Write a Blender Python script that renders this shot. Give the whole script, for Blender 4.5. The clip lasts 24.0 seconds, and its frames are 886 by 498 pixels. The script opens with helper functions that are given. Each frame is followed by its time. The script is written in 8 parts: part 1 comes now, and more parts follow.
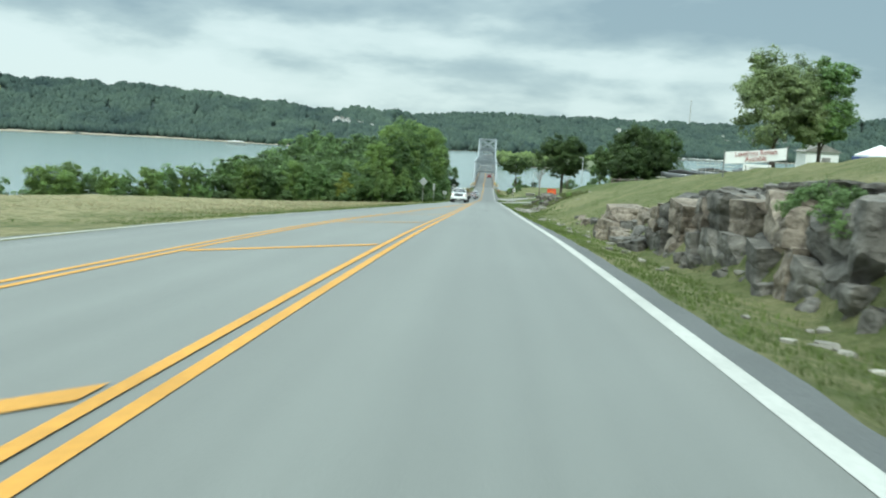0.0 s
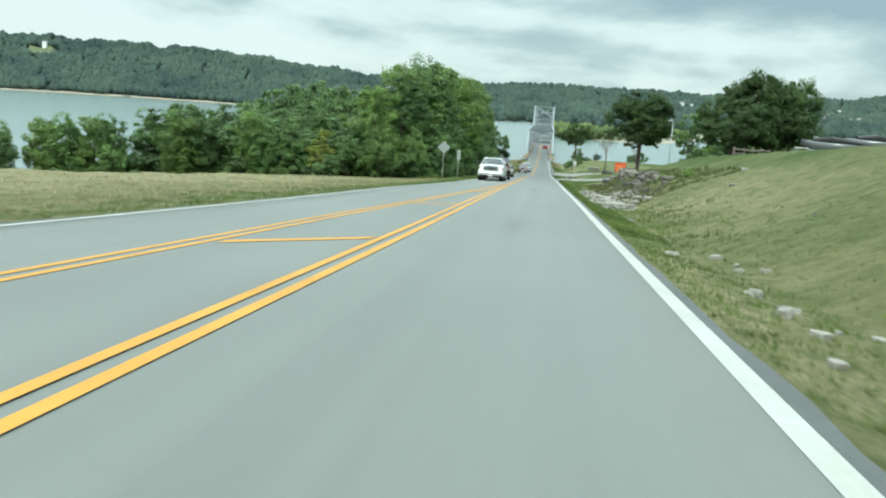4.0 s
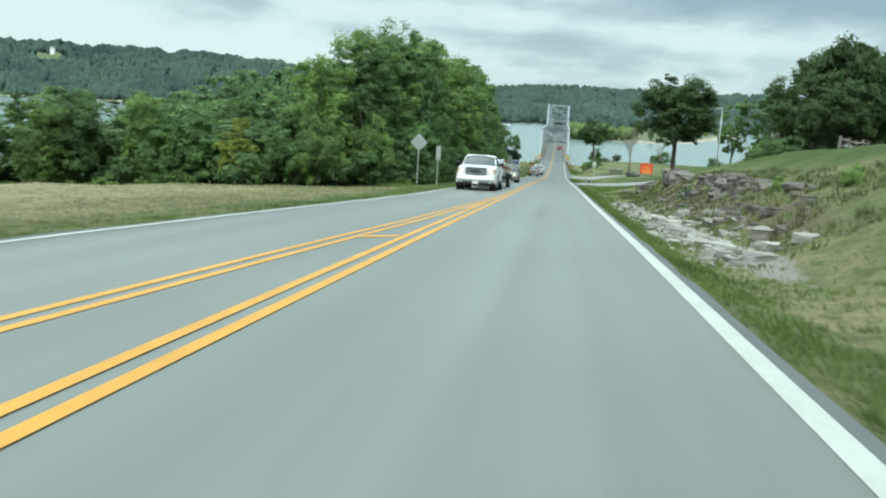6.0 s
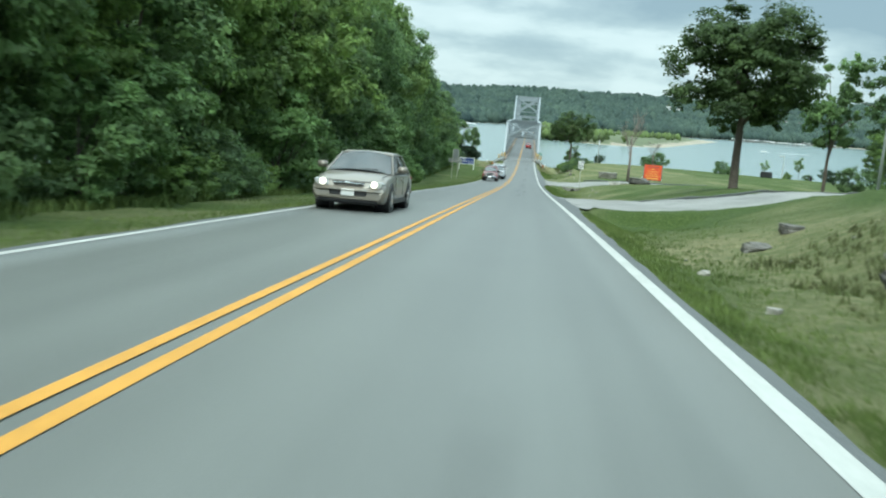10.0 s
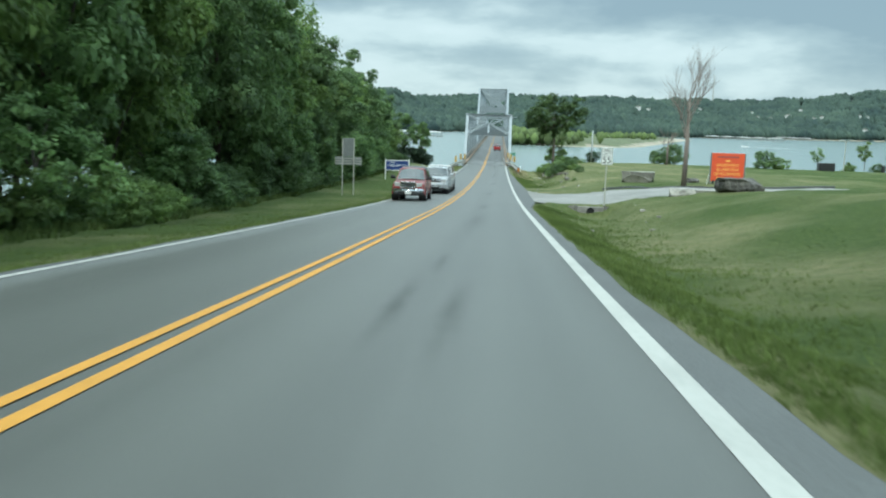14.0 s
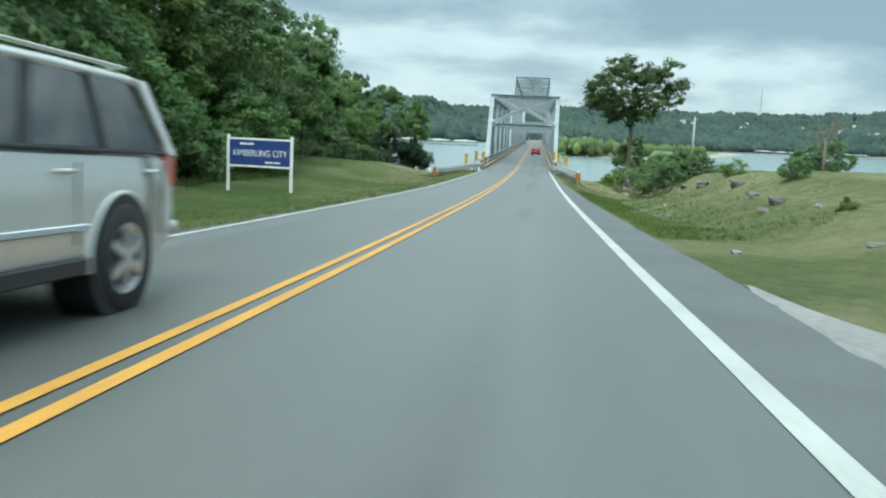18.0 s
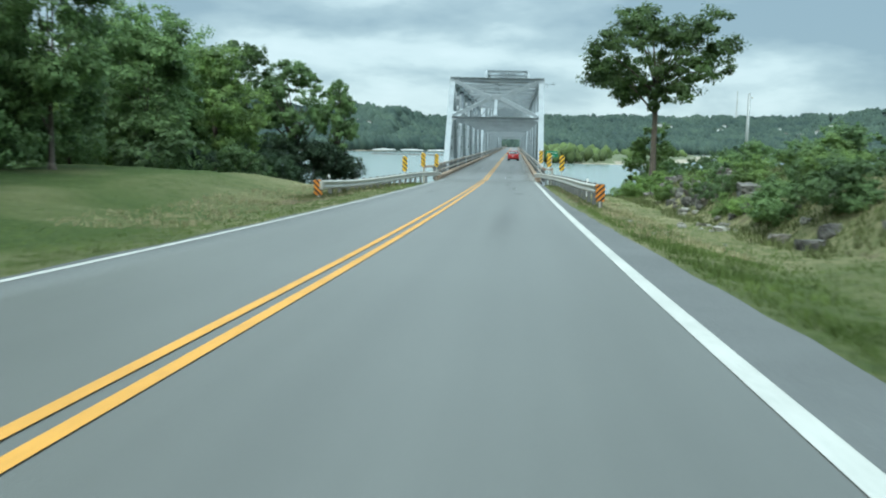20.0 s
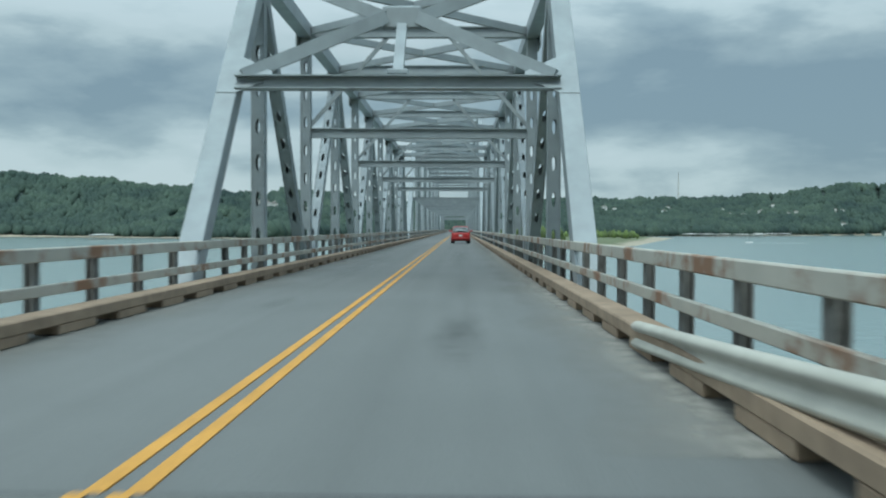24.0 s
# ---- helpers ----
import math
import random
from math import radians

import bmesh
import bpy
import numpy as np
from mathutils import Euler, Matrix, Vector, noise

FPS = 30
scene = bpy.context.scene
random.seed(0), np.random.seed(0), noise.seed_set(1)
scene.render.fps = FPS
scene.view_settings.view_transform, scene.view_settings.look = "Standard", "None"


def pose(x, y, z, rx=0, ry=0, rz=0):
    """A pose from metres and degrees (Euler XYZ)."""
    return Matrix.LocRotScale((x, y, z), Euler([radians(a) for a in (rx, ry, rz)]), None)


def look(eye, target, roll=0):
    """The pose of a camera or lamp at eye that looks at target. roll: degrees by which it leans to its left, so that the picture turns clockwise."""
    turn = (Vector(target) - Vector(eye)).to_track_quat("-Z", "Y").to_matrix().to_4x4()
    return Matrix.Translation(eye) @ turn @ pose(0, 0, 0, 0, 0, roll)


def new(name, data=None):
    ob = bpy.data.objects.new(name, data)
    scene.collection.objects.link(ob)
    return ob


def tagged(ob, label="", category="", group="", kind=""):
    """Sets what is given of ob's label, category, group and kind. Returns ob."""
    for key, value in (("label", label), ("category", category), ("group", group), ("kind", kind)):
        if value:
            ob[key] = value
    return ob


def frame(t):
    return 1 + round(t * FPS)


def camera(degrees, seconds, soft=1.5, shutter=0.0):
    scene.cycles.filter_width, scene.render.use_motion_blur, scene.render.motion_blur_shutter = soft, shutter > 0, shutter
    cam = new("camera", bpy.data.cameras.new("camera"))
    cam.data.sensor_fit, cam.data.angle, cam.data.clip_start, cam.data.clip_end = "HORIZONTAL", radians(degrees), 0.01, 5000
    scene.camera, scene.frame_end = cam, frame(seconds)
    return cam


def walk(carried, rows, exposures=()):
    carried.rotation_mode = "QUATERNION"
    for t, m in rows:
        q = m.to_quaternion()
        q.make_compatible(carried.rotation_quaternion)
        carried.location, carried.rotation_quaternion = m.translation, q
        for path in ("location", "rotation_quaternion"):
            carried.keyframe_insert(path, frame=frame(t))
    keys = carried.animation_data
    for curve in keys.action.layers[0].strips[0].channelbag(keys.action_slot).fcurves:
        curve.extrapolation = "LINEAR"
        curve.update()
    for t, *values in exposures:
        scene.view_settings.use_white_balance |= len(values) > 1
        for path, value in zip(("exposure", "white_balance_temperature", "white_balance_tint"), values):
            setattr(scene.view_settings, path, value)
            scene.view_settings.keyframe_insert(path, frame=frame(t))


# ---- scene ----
cam = camera(53.0, 24.0, soft=2.05, shutter=0.3)
ROWS = [
    (0.0, 1.824, -0.000, 1.211, 82.550, -2.977, 3.100),
    (0.5, 1.889, 4.377, 0.959, 82.433, -2.996, 3.946),
    (1.0, 2.036, 9.129, 0.679, 82.128, -3.427, 5.013),
    (1.5, 2.067, 13.868, 0.418, 81.626, -3.910, 5.654),
    (2.0, 2.149, 18.914, 0.078, 80.890, -3.690, 5.776),
    (2.5, 2.183, 24.366, -0.278, 80.520, -3.420, 4.782),
    (4.5, 2.234, 47.693, -1.830, 80.479, -3.959, 7.252),
    (5.0, 2.233, 53.774, -2.266, 80.114, -3.847, 7.381),
    (5.5, 2.233, 60.066, -2.668, 80.881, -3.389, 7.239),
    (6.0, 2.193, 66.523, -3.103, 80.665, -3.305, 7.648),
    (6.5, 2.130, 72.971, -3.516, 80.668, -2.954, 7.188),
    (7.0, 2.061, 79.524, -3.924, 81.380, -2.799, 6.484),
    (7.5, 2.027, 86.071, -4.395, 81.800, -3.208, 5.698),
    (8.0, 1.984, 92.760, -4.818, 81.886, -3.937, 4.999),
    (8.5, 1.985, 99.514, -5.321, 81.851, -3.922, 5.858),
    (9.0, 2.017, 106.304, -5.746, 80.528, -4.058, 5.129),
    (9.5, 2.041, 113.427, -6.257, 81.009, -4.473, 5.396),
    (10.0, 2.026, 120.592, -6.725, 80.831, -4.552, 5.675),
    (10.5, 2.078, 128.619, -7.257, 81.773, -3.960, 5.721),
    (12.5, 2.250, 156.132, -9.169, 81.895, -1.924, 4.752),
    (13.0, 2.315, 163.243, -9.642, 81.200, -1.203, 2.937),
    (13.5, 2.317, 170.553, -10.182, 81.387, -1.632, 2.881),
    (14.0, 2.390, 177.766, -10.675, 81.712, -1.883, 3.639),
    (14.5, 2.426, 185.035, -11.191, 82.545, -2.319, 4.007),
    (15.0, 2.387, 192.527, -11.723, 82.321, -2.301, 4.927),
    (15.5, 2.426, 199.870, -12.182, 81.911, -2.151, 5.438),
    (16.0, 2.389, 207.379, -12.691, 82.135, -2.056, 5.643),
    (16.5, 2.479, 214.458, -13.115, 82.350, -2.040, 6.003),
    (17.0, 2.302, 222.050, -13.589, 81.798, -2.345, 5.833),
    (17.5, 2.228, 229.713, -13.964, 82.162, -2.501, 6.005),
    (18.0, 2.234, 237.200, -14.355, 82.381, -2.729, 6.097),
    (18.5, 2.332, 244.947, -14.674, 82.496, -2.635, 5.957),
    (20.5, 2.054, 276.849, -15.833, 83.408, -1.047, 4.433),
    (21.0, 2.019, 284.744, -16.065, 83.982, -0.987, 4.559),
    (21.5, 1.991, 292.604, -16.244, 85.457, -0.800, 4.891),
    (22.0, 1.931, 300.462, -16.422, 86.338, -0.846, 4.450),
    (22.5, 1.901, 308.302, -16.577, 86.790, -0.701, 3.547),
    (23.0, 1.884, 316.025, -16.708, 86.138, -0.505, 2.484),
    (23.5, 1.784, 323.584, -16.856, 88.176, -0.750, 2.128),
    (24.0, 1.751, 330.615, -16.955, 88.695, -0.219, 1.039),
]
walk(cam, [(t, pose(x, y, z, rx, ry, rz)) for t, x, y, z, rx, ry, rz in ROWS],
     exposures=((0.0, 0.2, 6150, -4), (2.0, 0.3, 6300, -5), (5.0, 0.28, 6150, -5), (7.0, 0.16, 6000, -5), (10.0, 0.3, 5950, -5), (14.0, 0.18, 5900, -4), (18.0, 0.22, 5850, -4), (21.0, 0.24, 5800, -4), (22.0, 0.08, 5800, -4), (24.0, -0.3, 5800, -3)))

# ---- sky and sun ----
SUN_EL, SUN_AZ = 52.0, 186.0          # degrees; azimuth clockwise from the road's direction
world = bpy.data.worlds.new("overcast")
scene.world = world
world.use_nodes = True
wn, wl = world.node_tree.nodes, world.node_tree.links
wn.clear()


def wnode(kind, **inputs):
    n = wn.new(kind)
    for key, value in inputs.items():
        n.inputs[key].default_value = value
    return n


def wmath(op, a, b=None):
    n = wn.new("ShaderNodeMath")
    n.operation = op
    for i, v in enumerate((a, b)):
        if v is None:
            continue
        if isinstance(v, (int, float)):
            n.inputs[i].default_value = v
        else:
            wl.new(v, n.inputs[i])
    return n.outputs[0]


sky = wn.new("ShaderNodeTexSky")
sky.sky_type, sky.sun_disc = "NISHITA", False
sky.sun_elevation, sky.sun_rotation = radians(SUN_EL), radians(SUN_AZ)
coord = wn.new("ShaderNodeTexCoord")
split = wn.new("ShaderNodeSeparateXYZ")
wl.new(coord.outputs["Generated"], split.inputs[0])
stretch = wn.new("ShaderNodeMapping")      # flat-bottomed banks, wider than high
stretch.inputs["Scale"].default_value = (1.0, 1.0, 3.0)
stretch.inputs["Location"].default_value = (3.1, 0.4, 0.2)
wl.new(coord.outputs["Generated"], stretch.inputs[0])
big = wnode("ShaderNodeTexNoise", Scale=2.7, Detail=7.0, Roughness=0.5, Distortion=0.25)
wl.new(stretch.outputs[0], big.inputs["Vector"])
fine = wnode("ShaderNodeTexNoise", Scale=6.5, Detail=6.0, Roughness=0.55)
wl.new(stretch.outputs[0], fine.inputs["Vector"])
bias = wn.new("ShaderNodeValToRGB")        # thin, bright cloud low down; heavy banks above it
be = bias.color_ramp.elements
be[0].position, be[0].color = 0.0, (0.42, 0.42, 0.42, 1)
be[1].position, be[1].color = 1.0, (0.46, 0.46, 0.46, 1)
for at, v in ((0.03, 0.43), (0.055, 0.46), (0.075, 0.52), (0.11, 0.545), (0.15, 0.50), (0.20, 0.46), (0.26, 0.44), (0.34, 0.44)):
    q = be.new(at)
    q.color = (v, v, v, 1)
wl.new(split.outputs[2], bias.inputs[0])
dens = wmath("ADD", wmath("ADD", wmath("MULTIPLY", big.outputs["Fac"], 0.86), wmath("MULTIPLY", fine.outputs["Fac"], 0.40)), wmath("ADD", wmath("SUBTRACT", bias.outputs[0], 0.63), wmath("MULTIPLY", split.outputs[0], 0.21)))      # thinner cloud towards one side
tone = wn.new("ShaderNodeValToRGB")
el = tone.color_ramp.elements
el[0].position, el[0].color = 0.39, (0.72, 0.78, 0.80, 1)
el[1].position, el[1].color = 0.64, (0.31, 0.39, 0.45, 1)
for at, c in ((0.46, (0.65, 0.72, 0.74)), (0.53, (0.46, 0.54, 0.58))):
    e = el.new(at)
    e.color = (*c, 1)
wl.new(dens, tone.inputs[0])
blend = wn.new("ShaderNodeMixRGB")
blend.inputs[0].default_value = 0.90       # cloud cover
dim = wn.new("ShaderNodeMixRGB")
dim.blend_type, dim.inputs[0].default_value = "MULTIPLY", 1.0
dim.inputs[2].default_value = (0.10, 0.10, 0.10, 1)
wl.new(sky.outputs[0], dim.inputs[1])
wl.new(dim.outputs[0], blend.inputs[1])
wl.new(tone.outputs[0], blend.inputs[2])
lift = wn.new("ShaderNodeMixRGB")          # an overcast sky is brightest overhead
lift.blend_type, lift.inputs[0].default_value = "MULTIPLY", 1.0
wl.new(blend.outputs[0], lift.inputs[1])
wl.new(wmath("ADD", wmath("MULTIPLY", wmath("MAXIMUM", wmath("SUBTRACT", split.outputs[2], 0.20), 0.0), 2.9), 1.0), lift.inputs[2])
bg = wnode("ShaderNodeBackground", Strength=1.0)
wl.new(lift.outputs[0], bg.inputs[0])
wout = wn.new("ShaderNodeOutputWorld")
wl.new(bg.outputs[0], wout.inputs[0])

sun = new("sun", bpy.data.lights.new("sun", "SUN"))
sun.data.energy, sun.data.angle, sun.data.color = 1.9, radians(18), (1.0, 0.96, 0.88)
a, e = radians(SUN_AZ), radians(SUN_EL)
sun.matrix_world = look((0, 0, 0), (-math.sin(a) * math.cos(e), -math.cos(a) * math.cos(e), -math.sin(e)))

# ---- materials ----
def mat(name, col, rough=0.8, metal=0.0, scale=8.0, vary=0.25, bump=0.0, big=0.4, island=0.0, obj=0.0, spec=0.5, detail=6.0, tint=None):
    """Procedural surface: base colour varied at two scales, optional relief, variation per island or object."""
    m = bpy.data.materials.new(name)
    m.use_nodes = True
    n, l = m.node_tree.nodes, m.node_tree.links
    b = n["Principled BSDF"]
    b.inputs["Roughness"].default_value = rough
    b.inputs["Metallic"].default_value = metal
    b.inputs["Specular IOR Level"].default_value = spec
    geo = n.new("ShaderNodeNewGeometry")
    fine = n.new("ShaderNodeTexNoise")
    fine.inputs["Scale"].default_value, fine.inputs["Detail"].default_value = scale, detail
    l.new(geo.outputs["Position"], fine.inputs["Vector"])
    wide = n.new("ShaderNodeTexNoise")
    wide.inputs["Scale"].default_value, wide.inputs["Detail"].default_value = big, 4.0
    l.new(geo.outputs["Position"], wide.inputs["Vector"])
    mix = n.new("ShaderNodeMath")
    mix.operation = "ADD"
    l.new(fine.outputs["Fac"], mix.inputs[0])
    l.new(wide.outputs["Fac"], mix.inputs[1])
    ramp = n.new("ShaderNodeValToRGB")
    e = ramp.color_ramp.elements
    dark = [c * (1 - vary) for c in col]
    lite = [min(1, c * (1 + vary)) for c in (tint or col)]
    e[0].position, e[0].color = 0.35, (*dark, 1)
    e[1].position, e[1].color = 0.65, (*lite, 1)
    half = n.new("ShaderNodeMath")
    half.operation, half.inputs[1].default_value = "MULTIPLY", 0.5
    l.new(mix.outputs[0], half.inputs[0])
    l.new(half.outputs[0], ramp.inputs[0])
    out = ramp.outputs[0]
    for amount, sock in ((island, geo.outputs["Random Per Island"]), (obj, None)):
        if not amount:
            continue
        if sock is None:
            sock = n.new("ShaderNodeObjectInfo").outputs["Random"]
        hs = n.new("ShaderNodeHueSaturation")
        mr = n.new("ShaderNodeMapRange")
        mr.inputs["To Min"].default_value, mr.inputs["To Max"].default_value = 1 - amount, 1 + amount
        l.new(sock, mr.inputs["Value"])
        l.new(mr.outputs[0], hs.inputs["Value"])
        l.new(out, hs.inputs["Color"])
        out = hs.outputs[0]
    l.new(out, b.inputs["Base Color"])
    if bump:
        bp = n.new("ShaderNodeBump")
        bp.inputs["Strength"].default_value, bp.inputs["Distance"].default_value = min(1, bump), 0.05
        l.new(fine.outputs["Fac"], bp.inputs["Height"])
        l.new(bp.outputs[0], b.inputs["Normal"])
    return m


def leaf_mat(name, col, island=0.28, obj=0.2):
    m = mat(name, col, 0.55, scale=1.1, vary=0.35, big=0.25, island=island, obj=obj, spec=0.3, tint=(col[0] * 1.18, col[1] * 1.12, col[2] * 0.9))
    n, l = m.node_tree.nodes, m.node_tree.links
    b = n["Principled BSDF"]
    tr = n.new("ShaderNodeBsdfTranslucent")
    src = b.inputs["Base Color"].links[0].from_socket
    l.new(src, tr.inputs[0])
    mx = n.new("ShaderNodeMixShader")
    mx.inputs[0].default_value = 0.5
    l.new(b.outputs[0], mx.inputs[1])
    l.new(tr.outputs[0], mx.inputs[2])
    l.new(mx.outputs[0], n["Material Output"].inputs[0])
    return m


def glass_mat(name, tint, rough=0.05):
    m = bpy.data.materials.new(name)
    m.use_nodes = True
    b = m.node_tree.nodes["Principled BSDF"]
    b.inputs["Base Color"].default_value = (*tint, 1)
    b.inputs["Roughness"].default_value = rough
    b.inputs["IOR"].default_value = 2.15
    b.inputs["Specular IOR Level"].default_value = 1.0
    return m


def glow_mat(name, col, power):
    m = bpy.data.materials.new(name)
    m.use_nodes = True
    b = m.node_tree.nodes["Principled BSDF"]
    b.inputs["Base Color"].default_value = (*col, 1)
    b.inputs["Emission Color"].default_value = (*col, 1)
    b.inputs["Emission Strength"].default_value = power
    return m


M = {}
M["asphalt"] = mat("asphalt", (0.093, 0.097, 0.089), 0.42, scale=60, vary=0.10, bump=0.15, big=0.18, spec=0.5)
M["edge_asphalt"] = mat("edge_asphalt", (0.095, 0.100, 0.098), 0.75, scale=25, vary=0.2, bump=0.4, big=0.5)
M["deck"] = mat("bridge_concrete_deck", (0.122, 0.127, 0.124), 0.6, scale=40, vary=0.12, bump=0.2, big=0.25)
M["yellow"] = mat("yellow_paint", (0.51, 0.255, 0.036), 0.7, scale=18, vary=0.16, big=1.2)
M["white_line"] = mat("white_paint", (0.405, 0.405, 0.375), 0.7, scale=18, vary=0.14, big=1.0)
M["white"] = mat("white_sheet", (0.78, 0.78, 0.76), 0.6, scale=3, vary=0.06)
M["tar"] = mat("tar", (0.05, 0.05, 0.055), 0.7, scale=20, vary=0.3, bump=0.3)
M["gravel_drive"] = mat("pale_gravel", (0.235, 0.23, 0.215), 0.95, scale=14, vary=0.3, bump=0.6, big=0.35)
M["rock"] = mat("limestone", (0.126, 0.119, 0.105), 0.95, scale=4.0, vary=0.7, bump=1.0, big=0.7, obj=0.25, detail=10)
M["rock_tan"] = mat("tan_limestone", (0.140, 0.112, 0.083), 0.95, scale=6.0, vary=0.6, bump=1.0, big=0.8, obj=0.3, detail=10, tint=(0.178, 0.152, 0.121))
M["rock_tan"].node_tree.nodes["Bump"].inputs["Distance"].default_value = 0.1
M["rock"].node_tree.nodes["Bump"].inputs["Distance"].default_value = 0.16
M["ledge_rock"] = mat("brown_weathered_rock", (0.132, 0.119, 0.100), 0.95, scale=4.0, vary=0.55, bump=1.0, big=0.6, obj=0.3, detail=10)
M["rubble"] = mat("pale_rubble", (0.25, 0.238, 0.205), 0.95, scale=5, vary=0.35, bump=0.8, big=0.9, island=0.3, obj=0.2)
M["bark"] = mat("bark", (0.10, 0.082, 0.065), 0.95, scale=9, vary=0.4, bump=0.8)
M["deadwood"] = mat("dead_wood", (0.20, 0.165, 0.14), 0.95, scale=9, vary=0.3, bump=0.5)
M["leaf_a"] = leaf_mat("leaf_mid_green", (0.170, 0.256, 0.090))
M["leaf_b"] = leaf_mat("leaf_dark_green", (0.130, 0.206, 0.093))
M["leaf_c"] = leaf_mat("leaf_yellow_green", (0.19, 0.225, 0.06))
M["leaf_d"] = leaf_mat("leaf_silver_green", (0.24, 0.31, 0.17), island=0.28)
M["leaf_e"] = leaf_mat("leaf_fresh_green", (0.144, 0.234, 0.098))
M["leaf_f"] = leaf_mat("leaf_deep_green", (0.072, 0.116, 0.046))
M["leaf_juniper"] = leaf_mat("leaf_juniper", (0.044, 0.076, 0.046))
# Bluish cast of distance haze is mixed into these two base colours.
M["forest"] = mat("hazy_far_forest", (0.036, 0.060, 0.058), 0.9, scale=0.03, vary=0.22, big=0.008, island=0.12, spec=0.2, tint=(0.058, 0.084, 0.062))
M["hazy_forest_floor"] = mat("hazy_forest_floor", (0.036, 0.058, 0.052), 0.95, scale=0.05, vary=0.4, big=0.01)
M["steel"] = mat("silver_grey_painted_steel", (0.27, 0.30, 0.315), 0.5, 0.15, scale=2.0, vary=0.14, big=0.6, bump=0.05, obj=0.06)
M["galv"] = mat("galvanised_steel", (0.45, 0.44, 0.39), 0.55, 0.2, scale=3.0, vary=0.15, big=0.8)
M["rail_rust"] = mat("weathered_cream_rail", (0.40, 0.385, 0.34), 0.8, scale=1.6, vary=0.14, big=0.35, bump=0.2)
M["curb"] = mat("rusty_brown_curb", (0.27, 0.20, 0.14), 0.9, scale=4.0, vary=0.25, big=0.7, bump=0.3)
M["wood_post"] = mat("weathered_wood_post", (0.15, 0.152, 0.145), 0.95, scale=8, vary=0.3, bump=0.5)
M["sign_dark"] = mat("dark_aluminium", (0.20, 0.215, 0.21), 0.6, 0.3, scale=6, vary=0.15)
M["sign_back"] = mat("dull_aluminium", (0.42, 0.44, 0.44), 0.5, 0.4, scale=6, vary=0.08)
M["sign_white"] = mat("sign_white", (0.74, 0.75, 0.73), 0.5, scale=3, vary=0.05)
M["sign_black"] = mat("sign_black", (0.02, 0.02, 0.022), 0.5, scale=3, vary=0.2)
M["sign_blue"] = mat("sign_blue", (0.025, 0.055, 0.20), 0.45, scale=3, vary=0.1)
M["sign_green"] = mat("sign_green", (0.01, 0.17, 0.09), 0.45, scale=3, vary=0.1)
M["sign_red"] = mat("sign_orange_red", (0.62, 0.08, 0.025), 0.5, scale=3, vary=0.1)
M["sign_gold"] = mat("sign_gold", (0.80, 0.48, 0.10), 0.5, scale=3, vary=0.1)
M["marker_yellow"] = mat("marker_yellow", (0.85, 0.50, 0.03), 0.4, scale=4, vary=0.1)
M["marker_orange"] = mat("marker_orange", (0.62, 0.22, 0.02), 0.5, scale=4, vary=0.15)
M["banner_red"] = mat("banner_red", (0.30, 0.07, 0.06), 0.7, scale=4, vary=0.1)
M["concrete"] = mat("grey_concrete", (0.22, 0.21, 0.19), 0.9, scale=4, vary=0.4, bump=0.4, big=0.8)
M["pipe_shade"] = mat("black_pipe_shade", (0.012, 0.012, 0.012), 0.9)
M["tyre"] = mat("tyre_rubber", (0.018, 0.018, 0.019), 0.8, scale=20, vary=0.2)
M["rim"] = mat("alloy_rim", (0.55, 0.56, 0.57), 0.3, 0.8, scale=10, vary=0.1)
M["chrome"] = mat("chrome", (0.75, 0.76, 0.78), 0.12, 1.0, scale=4, vary=0.04)
M["trim"] = mat("black_trim", (0.02, 0.02, 0.021), 0.5, scale=10, vary=0.2)
M["glass"] = glass_mat("tinted_glass", (0.03, 0.042, 0.042), 0.03)
M["lens"] = glass_mat("lamp_lens", (0.42, 0.43, 0.42), 0.08)
M["lamp_on"] = glow_mat("lit_headlamp", (1.0, 0.93, 0.78), 0.9)
M["amber"] = glass_mat("amber_lens", (0.42, 0.20, 0.06), 0.12)
M["red_lens"] = glass_mat("red_lens", (0.45, 0.015, 0.015), 0.15)
M["plate"] = mat("plain_plate", (0.62, 0.62, 0.60), 0.5, scale=20, vary=0.1)


def paint(name, col, metal=0.3):
    m = mat(name, col, 0.32, metal, scale=2.0, vary=0.05, big=0.8)
    b = m.node_tree.nodes["Principled BSDF"]
    b.inputs["Coat Weight"].default_value = 0.4
    b.inputs["Coat Roughness"].default_value = 0.08
    return m


M["p_white"] = paint("white_car_paint", (0.78, 0.79, 0.78), 0.0)
M["p_beige"] = paint("beige_car_paint", (0.26, 0.235, 0.195), 0.45)
M["p_silver"] = paint("silver_car_paint", (0.60, 0.62, 0.64), 0.45)
M["p_gold"] = paint("pale_gold_car_paint", (0.62, 0.61, 0.58), 0.45)
M["p_maroon"] = paint("maroon_car_paint", (0.26, 0.045, 0.045), 0.2)
M["p_red"] = paint("red_car_paint", (0.36, 0.02, 0.02), 0.2)
M["p_grey"] = paint("grey_car_paint", (0.12, 0.125, 0.13), 0.3)
M["hull_white"] = paint("white_gelcoat", (0.72, 0.72, 0.70), 0.0)
M["hull_red"] = paint("dark_red_gelcoat", (0.20, 0.02, 0.025), 0.0)


